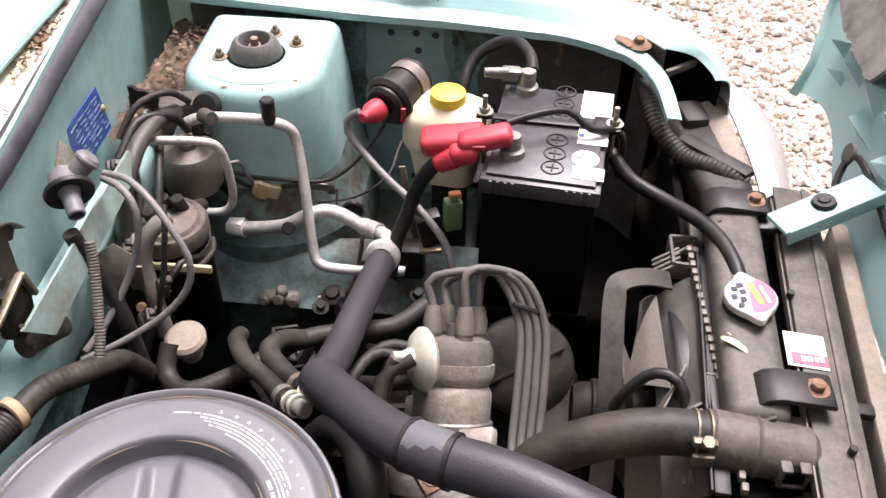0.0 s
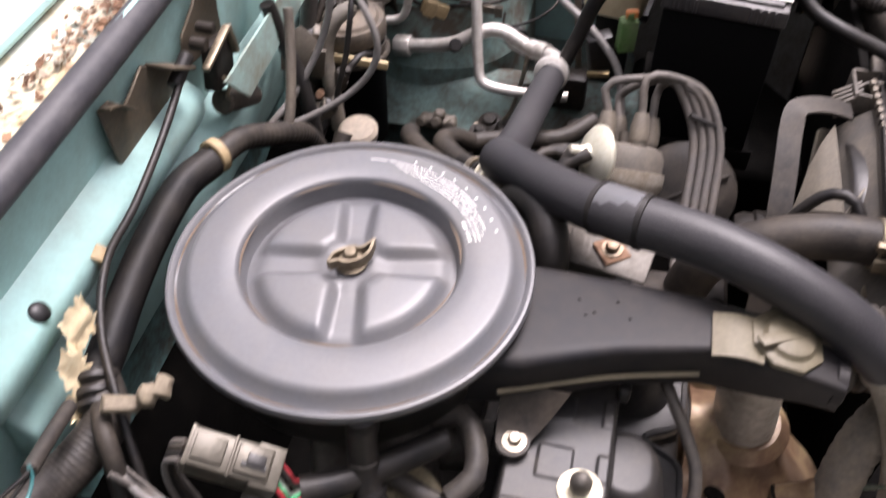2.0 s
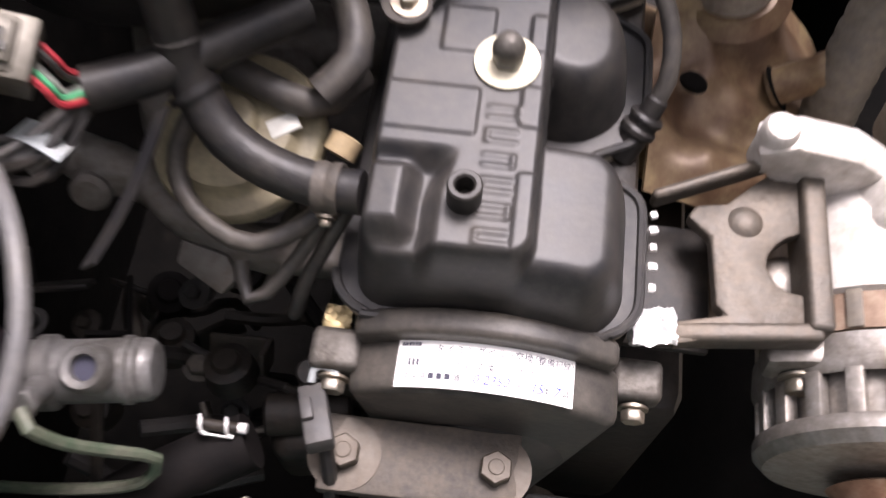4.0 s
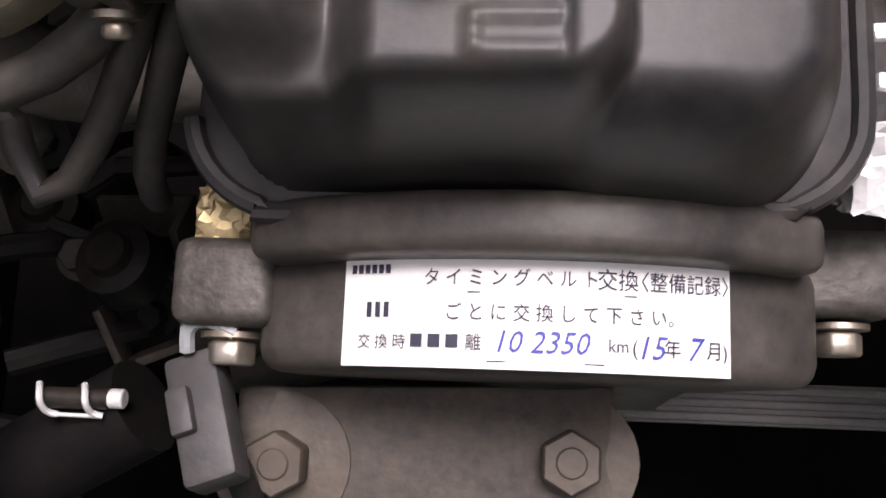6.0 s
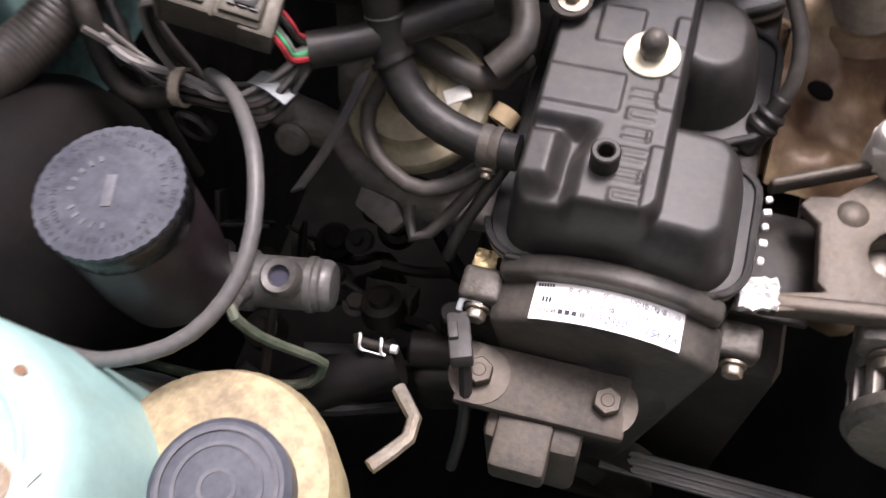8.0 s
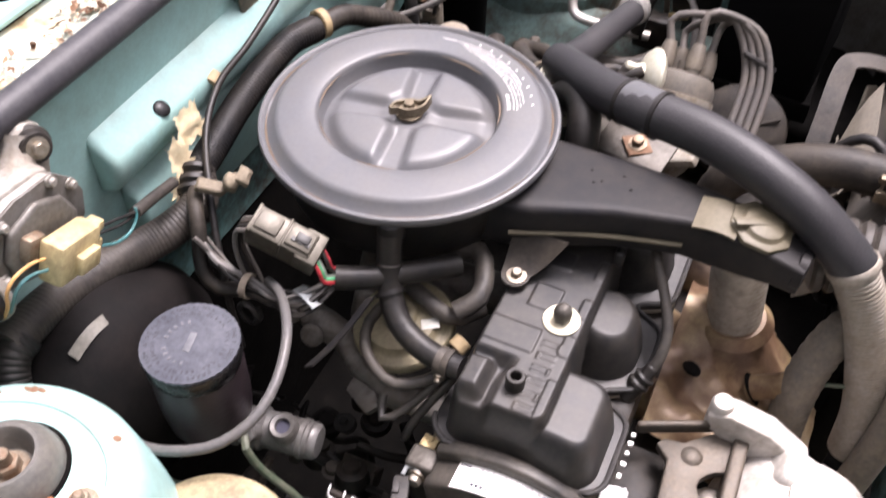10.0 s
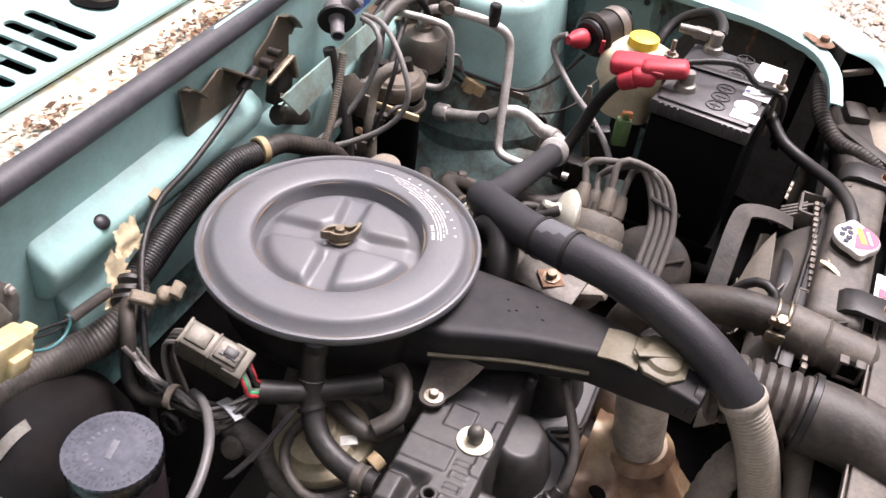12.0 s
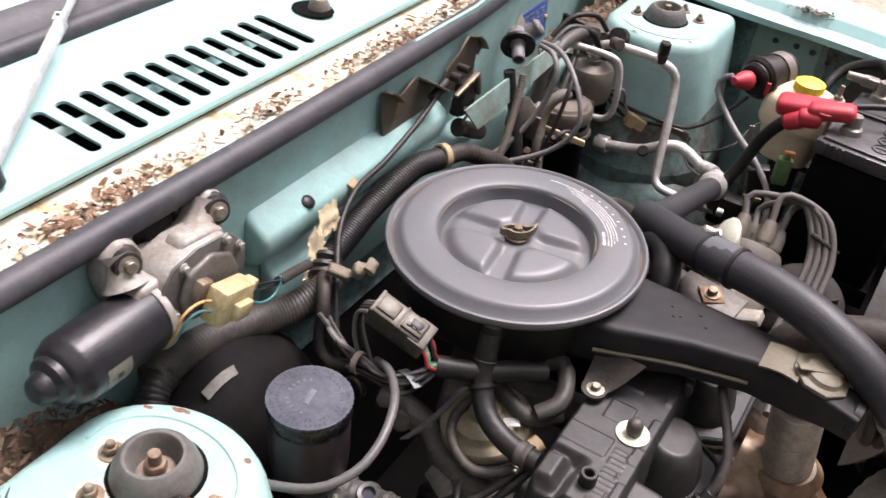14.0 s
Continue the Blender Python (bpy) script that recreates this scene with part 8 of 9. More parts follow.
    part("branch", tube([(-0.318, 0.225, 0.835), (-0.303, 0.205, 0.842), (-0.292, 0.190, 0.825), (-0.286, 0.178, 0.795), (-0.270, 0.175, 0.782), (-0.245, 0.182, 0.785), (-0.225, 0.188, 0.788)], 0.0068, 10), DUSTY, l, "branch of taped wires")
    for i, (dy, dz, mt) in enumerate(((0.0, 0.0, RUBBER), (0.006, 0.004, DUSTY), (-0.005, 0.003, LEAD), (0.003, -0.005, RUBBER))):
        part("wire", tube([(-0.250, 0.180 + dy, 0.785 + dz), (-0.225, 0.178 + dy, 0.79 + dz), (-0.20, 0.180 + dy, 0.795 - dz), (-0.175, 0.200 + dy * 0.5, 0.806 + dz * 0.5), (-0.150, 0.215, 0.811)], 0.0022, 6), mt, l)
    part("wire_loop", tube([(-0.234 + 0.010 * math.cos(a), 0.164 + 0.004 * a / 6, 0.776 + 0.013 * math.sin(a)) for a in (0, 1, 2, 3, 4, 5, 6.2, 7)], 0.0026, 6, 0.004), RUBBER, l)


loom()


BRACKET = material("brown_grey_steel", (0.085, 0.072, 0.055), 0.45, metal=0.4, dust=(0.15, 0.115, 0.075), dusty=0.45, scale=35)


def throttle_bracket():
    t = thing("cable_bracket", "folded steel cable bracket on the bulkhead", "bracket")
    base = Matrix(((0, 0, 1, -0.378), (1, 0, 0, 0), (0, 1, 0, 0), (0, 0, 0, 1)))
    wing_a = [(0.397, 0.951), (0.412, 0.949), (0.430, 0.932), (0.442, 0.936), (0.464, 0.945), (0.500, 0.922), (0.522, 0.902), (0.535, 0.848), (0.500, 0.855), (0.456, 0.871), (0.432, 0.880), (0.417, 0.872), (0.402, 0.896)]
    wing_b = [(0.558, 0.943), (0.577, 0.958), (0.595, 0.954), (0.617, 0.930), (0.608, 0.922), (0.602, 0.926), (0.600, 0.880), (0.575, 0.890), (0.520, 0.900), (0.530, 0.930)]
    part("plate", join(prism(wing_a, 0.003, base, 0.001, 1), prism(wing_b, 0.003, base @ pose(0, 0, 0.002), 0.001, 1)), BRACKET, t, "brown-grey pressed steel plate")
    part("folded_edge", sheet(lambda u, v: (-0.375 + 0.010 * v, 0.398 + 0.033 * u, 0.952 - 0.024 * u ** 1.6 + 0.002 * v), 8, 2, 0.0015), BRACKET, t)
    part("folded_edge", sheet(lambda u, v: (-0.373 + 0.010 * v, 0.578 + 0.038 * u, 0.958 - 0.028 * u ** 2.0 + 0.002 * v), 8, 2, 0.0015), BRACKET, t)
    part("shelf", box(0.026, 0.040, 0.003, pose(-0.364, 0.488, 0.930, -34, 0, 0), 0.001), BRACKET, t)
    part("pivot_block", join(box(0.016, 0.038, 0.045, pose(-0.362, 0.562, 0.885, -12, 0, 0), 0.004), rod((-0.366, 0.530, 0.925), (-0.352, 0.530, 0.925), 0.006), rod((-0.366, 0.545, 0.932), (-0.350, 0.545, 0.932), 0.005)), GREASE, t, "greasy pivot block")
    part("lever", join(box(0.008, 0.054, 0.005, pose(-0.352, 0.546, 0.912, 12, 0, 0), 0.002), box(0.008, 0.006, 0.034, pose(-0.352, 0.576, 0.902, 16, 0, 0), 0.002), tube([(-0.350, 0.545, 0.882), (-0.348, 0.552, 0.872), (-0.350, 0.545, 0.862), (-0.352, 0.555, 0.850)], 0.002, 6, 0.003)), AGED, t, "aged zinc lever")
    part("spring_barrel", join(rod((-0.362, 0.553, 0.846), (-0.354, 0.604, 0.820), 0.011), rod((-0.362, 0.553, 0.846), (-0.361, 0.557, 0.844), 0.0125)), GREASE2, t, "dusty spring barrel")
    c = thing("throttle_cable", "black throttle cable clipped across the bulkhead", "cable")
    part("sleeve", tube([(-0.360, 0.503, 0.926), (-0.356, 0.47, 0.913), (-0.350, 0.42, 0.902), (-0.348, 0.365, 0.888), (-0.352, 0.322, 0.874), (-0.335, 0.272, 0.858), (-0.300, 0.222, 0.835), (-0.275, 0.19, 0.80), (-0.262, 0.175, 0.76), (-0.255, 0.17, 0.71)], 0.0033, 10), RUBBER, c)
    part("end_fitting", rod((-0.359, 0.508, 0.929), (-0.361, 0.48, 0.916), 0.0065), RUBBER, c)
    part("clip", lathe([(0.0042, -0.007), (0.0085, -0.006), (0.0085, 0.006), (0.0042, 0.007)], along((-0.361, 0.325, 0.873), (-0.360, 0.31, 0.870)), 16), TAN, c, "tan plastic clip")


throttle_bracket()


def blue_plate():
    b = thing("blue_plate", "blue metal information plate on the bulkhead", "plate")
    up = Matrix(((0, 0, 1, -0.412), (1, 0, 0, 0), (0, 1, 0, 0), (0, 0, 0, 1)))
    part("plate", prism([(0.796, 0.902), (0.886, 0.904), (0.897, 0.842), (0.815, 0.840)], 0.0015, up, 0), BLUE, b)
    rng = random.Random(2)
    for i in range(8):
        part("print_bars", join(*[box(0.0004, rng.uniform(0.005, 0.016), rng.uniform(0.0008, 0.0026), pose(-0.4100, 0.820 + 0.0022 * i + 0.017 * k + rng.uniform(-0.003, 0.003), 0.895 - 0.0065 * i + rng.uniform(-0.001, 0.001), rng.uniform(-8, 8), 0, 0), 0) for k in range(4)]), PRINTBLUE, b)
    for y, z in ((0.888, 0.874), (0.812, 0.856)):
        part("rivet", lathe([(0, 0.004), (0.004, 0.002), (0.005, 0)], pose(-0.4105, y, z, 0, 90, 0), 14), TAN, b)


PRINTBLUE = material("pale_blue_print", (0.22, 0.30, 0.45), 0.5, dusty=0.2)
blue_plate()


SHELL = material("grimy_grey_shell", (0.095, 0.086, 0.066), 0.38, metal=0.35, dust=(0.05, 0.043, 0.034), dusty=0.5, scale=30)


def connector_block():
    c = thing("harness_connector", "grey multi-pin connector with coloured wires by the air cleaner", "connector")
    m = pose(-0.212, 0.199, 0.849, 12, 20, 6) @ Matrix.Scale(0.84, 4)
    part("shell", box(0.066, 0.030, 0.034, m, 0.003), SHELL, c, "grimy grey shell")
    for nm, sx, sy, sz, px, pz in (("collar", 0.022, 0.034, 0.026, 0.030, 0.002), ("rear_panel", 0.024, 0.020, 0.004, -0.016, 0.018), ("front_panel", 0.026, 0.022, 0.005, 0.018, 0.018), ("rib", 0.003, 0.032, 0.030, 0.002, 0.003), ("rib", 0.004, 0.032, 0.028, -0.031, 0.003)):
        part(nm, box(sx, sy, sz, m @ pose(px, 0, pz), 0.0012), SHELL, c)
    for k in range(3):
        part("slot", box(0.005, 0.004, 0.002, m @ pose(0.012 + 0.007 * k, -0.004, 0.0215), 0), BLACK, c)
    part("latch", box(0.014, 0.010, 0.003, m @ pose(0.020, 0.0, 0.022), 0.001), BLACK, c)
    for i, mt in enumerate((WIRE_R, WIRE_G, WIRE_W, RUBBER, WIRE_R)):
        p = m @ Vector((0.040, -0.010 + 0.005 * i, 0.004 - 0.004 * (i % 3)))
        part("wire", tube([p, p + Vector((0.006, -0.003, -0.006)), p + Vector((0.008, -0.002, -0.016)), (-0.166, 0.209 + 0.003 * (i - 2), 0.813 + 0.002 * (i % 3)), (-0.155, 0.214, 0.812)], 0.0017, 6, 0.004), mt, c)
    part("sleeve", tube([(-0.170, 0.208, 0.812), (-0.145, 0.222, 0.810), (-0.115, 0.246, 0.808), (-0.085, 0.275, 0.802)], 0.0105, 12), RUBBER, c)
    for i in range(4):
        p = m @ Vector((-0.034, -0.008 + 0.005 * i, -0.004))
        part("wire", tube([p, p + Vector((-0.012, 0, -0.008)), p + Vector((-0.010, -0.006, -0.030)), p + Vector((0.004, -0.012, -0.055)), (-0.225, 0.183, 0.79)], 0.0022, 6, 0.004), (LEAD, RUBBER, DUSTY, LEAD)[i], c)


connector_block()


CABLEGREY = material("slate_grey_cable", (0.085, 0.083, 0.084), 0.38, dust=(0.11, 0.10, 0.085), dusty=0.35, scale=30)
HOSEGREY = material("dusty_grey_hose", (0.030, 0.028, 0.027), 0.48, dust=(0.095, 0.082, 0.066), dusty=0.45, scale=22, bump=0.25)
GREYCON2 = material("dark_grey_plug", (0.035, 0.035, 0.036), 0.5, dust=(0.07, 0.06, 0.05), dusty=0.4)


def engine_hoses():
    b = thing("breather_hose", "black breather hose from the air cleaner to the rocker cover", "hose")
    part("hose", tube([(-0.136, 0.244, 0.850), (-0.134, 0.237, 0.823), (-0.128, 0.225, 0.800), (-0.112, 0.209, 0.783), (-0.088, 0.199, 0.775), (-0.062, 0.194, 0.773), (-0.046, 0.193, 0.774)], 0.0108, 18), RUBBER, b)
    clamp = part("hose_clamp", lathe([(0.0110, -0.006), (0.0126, -0.006), (0.0126, -0.002), (0.0118, 0.0), (0.0126, 0.002), (0.0126, 0.006), (0.0110, 0.006)], along((-0.062, 0.194, 0.773), (-0.04, 0.193, 0.774)), 24), GREASE2, b, "grimy hose clamp")
    bolt(clamp, (-0.062, 0.183, 0.766), (-0.062, 0.1, 0.74), 0.0035, 0.005, STEEL, "clamp_screw")
    tie = part("cable_tie", lathe([(0.0112, -0.002), (0.0132, -0.002), (0.0132, 0.002), (0.0112, 0.002)], along((-0.127, 0.223, 0.798), (-0.118, 0.214, 0.788)), 24), BLACK, b, "black cable tie round the hose")
    part("tie_tail", sheet(lambda u, v: (-0.141 - 0.020 * u + 0.0070 * v, 0.206 - 0.071 * u + 0.002 * v, 0.802 - 0.020 * u - 0.006 * math.sin(math.pi * u) + 0.004 * v), 14, 1, 0.0016), RUBBER, tie, "long stiff tail of the tie")
    part("ring_mark", lathe([(0.0110, -0.001), (0.0116, 0.0), (0.0110, 0.001)], along((-0.1335, 0.236, 0.820), (-0.132, 0.232, 0.812)), 20), HOSEGREY, b)
    part("stub", rod((-0.136, 0.246, 0.842), (-0.136, 0.2465, 0.862), 0.0118), BLACK, b)
    r = thing("radiator_hose", "thick dusty upper radiator hose with a wire clamp", "hose")
    part("hose", tube([(0.262, 0.556, 0.796), (0.225, 0.556, 0.799), (0.190, 0.554, 0.797), (0.155, 0.551, 0.787), (0.120, 0.548, 0.768), (0.098, 0.545, 0.745), (0.088, 0.545, 0.70)], 0.0212, 22), DUSTY, r)
    for x in (0.236, 0.248):
        part("clamp_wire", lathe([(0.0212, -0.0016), (0.0235, -0.001), (0.0235, 0.001), (0.0212, 0.0016)], along((x, 0.556, 0.798), (x + 0.03, 0.556, 0.796)), 30), AGED, r)
    part("clamp_screw", join(box(0.022, 0.008, 0.008, pose(0.242, 0.536, 0.812, 0, 3, 0), 0.002), rod((0.242, 0.538, 0.806), (0.242, 0.528, 0.822), 0.004), hexagon(0.0065, 0.005, along((0.242, 0.530, 0.820), (0.242, 0.526, 0.832))), box(0.020, 0.006, 0.014, pose(0.242, 0.530, 0.796), 0.002)), AGED, r, "aged zinc clamp screw")
    y = thing("sensor_connector", "dusty tan connector below the upper radiator hose", "connector")
    part("shell", join(box(0.024, 0.012, 0.032, pose(0.250, 0.548, 0.722, 0, 0, -8), 0.002), box(0.016, 0.016, 0.014, pose(0.250, 0.546, 0.740, 0, 0, -8), 0.002)), KNOT, y)
    part("wire", tube([(0.250, 0.548, 0.710), (0.252, 0.552, 0.68), (0.245, 0.56, 0.64)], 0.003, 8), RUBBER, y)
    o = thing("overflow_hose", "black overflow hose from the radiator neck", "hose")
    part("hose", tube([(0.302, 0.738, 0.812), (0.298, 0.765, 0.817), (0.288, 0.805, 0.816), (0.268, 0.845, 0.810), (0.235, 0.885, 0.803), (0.200, 0.908, 0.810), (0.178, 0.930, 0.826), (0.168, 0.96, 0.82)], 0.0085, 12), RUBBER, o)
    part("end_clip", lathe([(0.0088, -0.006), (0.0105, -0.005), (0.0105, 0.005), (0.0088, 0.006)], along((0.301, 0.742, 0.812), (0.298, 0.765, 0.817)), 16), BRASS, o)
    hose("lamp_conduit", [(0.228, 1.11, 0.815), (0.233, 1.067, 0.815), (0.244, 1.030, 0.802), (0.274, 0.993, 0.787), (0.310, 0.966, 0.790), (0.345, 0.945, 0.785)], 0.0125, DUSTY, "corrugated loom conduit to the headlamp", "conduit", 16, rib=0.0010, pitch=0.006)
    d = thing("intake_duct", "corrugated black intake duct that runs to the grille", "duct")
    part("bellows", tube([(0.190, 0.424, 0.800), (0.219, 0.429, 0.804), (0.247, 0.429, 0.806), (0.280, 0.428, 0.807)], 0.0345, 28, rib=0.0042, pitch=0.0115), LOOMTAPE, d, "corrugated rubber bellows")
    part("pipe", tube([(0.276, 0.428, 0.807), (0.325, 0.424, 0.806), (0.39, 0.41, 0.798), (0.46, 0.40, 0.79)], 0.0365, 28), LOOMTAPE, d, "smooth dusty black pipe")
    part("collar", lathe([(0.037, -0.004), (0.0395, -0.003), (0.0395, 0.003), (0.037, 0.004)], along((0.280, 0.428, 0.807), (0.325, 0.424, 0.806)), 32), RUBBER, d)
    hose("lower_hose", [(0.26, 0.42, 0.76), (0.235, 0.395, 0.73), (0.225, 0.37, 0.68), (0.23, 0.36, 0.60)], 0.0185, GREYHOSE, "ribbed grey hose beside the exhaust", "hose", 18, rib=0.0012, pitch=0.012)
    hose("lower_hose", [(0.255, 0.446, 0.760), (0.276, 0.441, 0.757), (0.292, 0.428, 0.750), (0.304, 0.398, 0.735), (0.308, 0.365, 0.69), (0.30, 0.34, 0.58)], 0.015, GREYHOSE, "dusty grey hose behind the radiator", "hose", 14)
    for pts, rad in (([(-0.130, 0.560, 0.79), (-0.160, 0.595, 0.775), (-0.190, 0.625, 0.765), (-0.212, 0.665, 0.748), (-0.215, 0.685, 0.735)], 0.0095), ([(-0.118, 0.575, 0.79), (-0.145, 0.605, 0.775), (-0.170, 0.640, 0.765), (-0.165, 0.675, 0.745), (-0.150, 0.690, 0.73)], 0.0105), ([(-0.285, 0.665, 0.735), (-0.285, 0.640, 0.715), (-0.255, 0.620, 0.715), (-0.205, 0.648, 0.72), (-0.155, 0.695, 0.722), (-0.10, 0.715, 0.722), (-0.055, 0.728, 0.722), (-0.02, 0.76, 0.73)], 0.0105), ([(-0.020, 0.62, 0.76), (-0.060, 0.63, 0.74), (-0.09, 0.62, 0.75)], 0.008)):
        h = hose("heater_hose", pts, rad, DUSTY, "dusty rubber hose behind the air cleaner", "hose", 14)
        if len(pts) == 5:
            m = along(pts[0], pts[1])
            solo("hose_clip", lathe([(rad + 0.0003, 0.006), (rad + 0.002, 0.006), (rad + 0.002, 0.014), (rad + 0.0003, 0.014)], m, 20), STEEL, "zinc hose clip on a heater hose", "clip")
    t = thing("thermostat_housing", "rusty bolted plate beside the air cleaner snorkel", "housing")
    part("plate", join(box(0.072, 0.042, 0.004, pose(0.010, 0.472, 0.817, 8, 0, -10), 0.003), box(0.05, 0.05, 0.06, pose(-0.005, 0.485, 0.78), 0.008), rod((-0.035, 0.475, 0.80), (-0.035, 0.51, 0.79), 0.018)), CASTDARK, t, "grimy plate")
    part("rust_washer", box(0.024, 0.024, 0.002, pose(0.012, 0.472, 0.8205, 8, 0, 35), 0.0005), RUSTY, t)
    bolt(t, (0.012, 0.472, 0.8215), (0.012, 0.45, 1), 0.006, 0.009, RUSTBOLT, "plate_bolt")
    for pts, rad in (([(-0.135, 0.250, 0.765), (-0.146, 0.222, 0.754), (-0.143, 0.203, 0.748), (-0.130, 0.187, 0.745), (-0.105, 0.175, 0.742), (-0.084, 0.181, 0.745), (-0.068, 0.192, 0.752), (-0.052, 0.206, 0.755)], 0.0052), ([(-0.060, 0.206, 0.756), (-0.072, 0.186, 0.738), (-0.088, 0.170, 0.718), (-0.101, 0.159, 0.708), (-0.108, 0.163, 0.709), (-0.112, 0.177, 0.715)], 0.0042), ([(-0.052, 0.206, 0.752), (-0.064, 0.188, 0.734), (-0.078, 0.172, 0.708), (-0.082, 0.165, 0.695), (-0.086, 0.165, 0.68)], 0.0042), ([(-0.075, 0.245, 0.775), (-0.06, 0.265, 0.785), (-0.075, 0.30, 0.795), (-0.10, 0.30, 0.79)], 0.009), ([(-0.06, 0.27, 0.76), (-0.08, 0.245, 0.765), (-0.125, 0.255, 0.775)], 0.008)):
        hose("vacuum_hose", pts, rad, HOSEGREY, "dusty grey-black vacuum hose under the air cleaner", "hose", 10)
    y = thing("pipe_clip", "tan plastic clip on a vacuum hose", "clip")
    part("clip", lathe([(0.004, -0.006), (0.009, -0.005), (0.009, 0.005), (0.004, 0.006)], along((-0.064, 0.231, 0.751), (-0.055, 0.25, 0.76)), 16), TAN, y)
    hose("spark_lead", [(0.0955, 0.288, 0.740), (0.099, 0.296, 0.752), (0.0965, 0.314, 0.768), (0.084, 0.335, 0.785), (0.068, 0.358, 0.800), (0.06, 0.385, 0.80)], 0.0050, HOSEGREY, "black spark plug lead beside the rocker cover", "ignition lead", 10)
    s = thing("plug_boot", "black rubber spark plug boot", "boot")
    part("boot", join(rod((0.080, 0.268, 0.712), (0.0925, 0.283, 0.734), 0.0088), rod((0.0870, 0.276, 0.7245), (0.0895, 0.279, 0.729), 0.0104), rod((0.0905, 0.2805, 0.7305), (0.0925, 0.283, 0.734), 0.0100), rod((0.092, 0.2825, 0.733), (0.096, 0.289, 0.741), 0.0064)), RUBBER, s)
    k = thing("stay_cable", "grey cable looping over the brake cylinder", "cable")
    part("cable", tube([(-0.222, 0.184, 0.806), (-0.200, 0.168, 0.822), (-0.178, 0.145, 0.834), (-0.160, 0.118, 0.838), (-0.150, 0.085, 0.832), (-0.152, 0.055, 0.824), (-0.170, 0.028, 0.816), (-0.204, 0.012, 0.810), (-0.240, 0.014, 0.795)], 0.0041, 12), CABLEGREY, k)
    l = thing("heater_pipe", "black lower hose with a spring clip", "hose")
    part("hose", tube([(-0.108, 0.106, 0.622), (-0.163, 0.076, 0.610), (-0.21, 0.044, 0.592), (-0.27, 0.012, 0.55)], 0.017, 14), SERVO, l)
    clip = part("spring_clip", rod((-0.136, 0.1075, 0.6405), (-0.112, 0.1075, 0.6400), 0.0034), GREASE, l, "spring clamp round the hose")
    for x in (-0.1335, -0.1185):
        part("clamp_ear", tube([(x - 0.0015, 0.1118, 0.643), (x, 0.1095, 0.6455), (x + 0.0005, 0.1060, 0.6455), (x + 0.001, 0.1030, 0.6415), (x + 0.004, 0.1022, 0.640)], 0.0011, 8, 0.002), SILVER, clip, "bright spring ear")
    part("clamp_tip", join(rod((-0.1125, 0.1078, 0.6405), (-0.1075, 0.1078, 0.6405), 0.0032), rod((-0.1300, 0.1022, 0.6403), (-0.1150, 0.1020, 0.6400), 0.0007)), SILVER, clip)
    c = thing("sensor_plug", "grey sensor plug on the engine mount", "connector")
    part("plug", join(box(0.014, 0.034, 0.012, pose(-0.0600, 0.104, 0.700, -14, 0, 20), 0.002), box(0.006, 0.012, 0.004, pose(-0.0645, 0.106, 0.7065, -14, 0, 20), 0.001)), GREYCON2, c)
    part("tab", tube([(-0.0655, 0.121, 0.703), (-0.0645, 0.127, 0.706), (-0.0590, 0.1285, 0.707), (-0.0525, 0.1255, 0.706)], 0.0020, 8, 0.003), PALETAPE, c, "pale strap of the plug")
    part("wire", tube([(-0.054, 0.092, 0.692), (-0.051, 0.080, 0.680), (-0.052, 0.066, 0.64), (-0.06, 0.055, 0.58)], 0.004, 8), RUBBER, c)
    for pts, rad, mt, lab in (([(-0.124, 0.948, 0.852), (-0.138, 0.950, 0.842), (-0.139, 0.945, 0.825), (-0.120, 0.930, 0.808), (-0.088, 0.905, 0.790), (-0.050, 0.872, 0.779), (-0.014, 0.835, 0.762), (0.000, 0.815, 0.74), (0.01, 0.79, 0.69)], 0.0046, PALELEAD, "grey ignition lead from the coil"), ([(-0.008, 0.850, 0.868), (-0.026, 0.855, 0.850), (-0.044, 0.856, 0.818), (-0.056, 0.852, 0.778), (-0.068, 0.842, 0.745), (-0.075, 0.83, 0.70)], 0.0088, RUBBER, "thick black positive battery cable"), ([(0.078, 1.010, 0.884), (0.074, 1.045, 0.886), (0.055, 1.085, 0.882), (0.025, 1.100, 0.866), (0.002, 1.09, 0.848), (-0.008, 1.060, 0.825), (-0.005, 1.04, 0.78)], 0.0075, RUBBER, "thick black earth cable behind the battery"), ([(0.052, 0.885, 0.892), (0.085, 0.90, 0.897), (0.12, 0.915, 0.893), (0.145, 0.905, 0.878), (0.170, 0.915, 0.872), (0.186, 0.93, 0.85), (0.19, 0.94, 0.79)], 0.0045, RUBBER, "thin black cable over the battery")):
        hose("battery_cable", pts, rad, mt, lab, "cable", 10)
    g = thing("fusible_link", "green and black link box beside the battery", "link box")
    part("green_block", join(box(0.020, 0.016, 0.040, pose(-0.003, 0.852, 0.785, 0, 0, 20), 0.002), box(0.008, 0.012, 0.010, pose(-0.003, 0.852, 0.81, 0, 0, 20), 0.002)), GREEN, g)
    part("orange_tab", box(0.014, 0.008, 0.008, pose(-0.001, 0.852, 0.812, 0, 0, 20), 0.001), ORANGE, g)
    part("black_block", box(0.03, 0.02, 0.045, pose(-0.030, 0.862, 0.752, 0, -12, 20), 0.003), BLACK, g)
    part("clip", box(0.026, 0.006, 0.006, pose(-0.028, 0.845, 0.731, 0, 0, 10), 0.001), BRASS, g)
    f = thing("wing_connector", "tan connector on wires below the far tower", "connector")
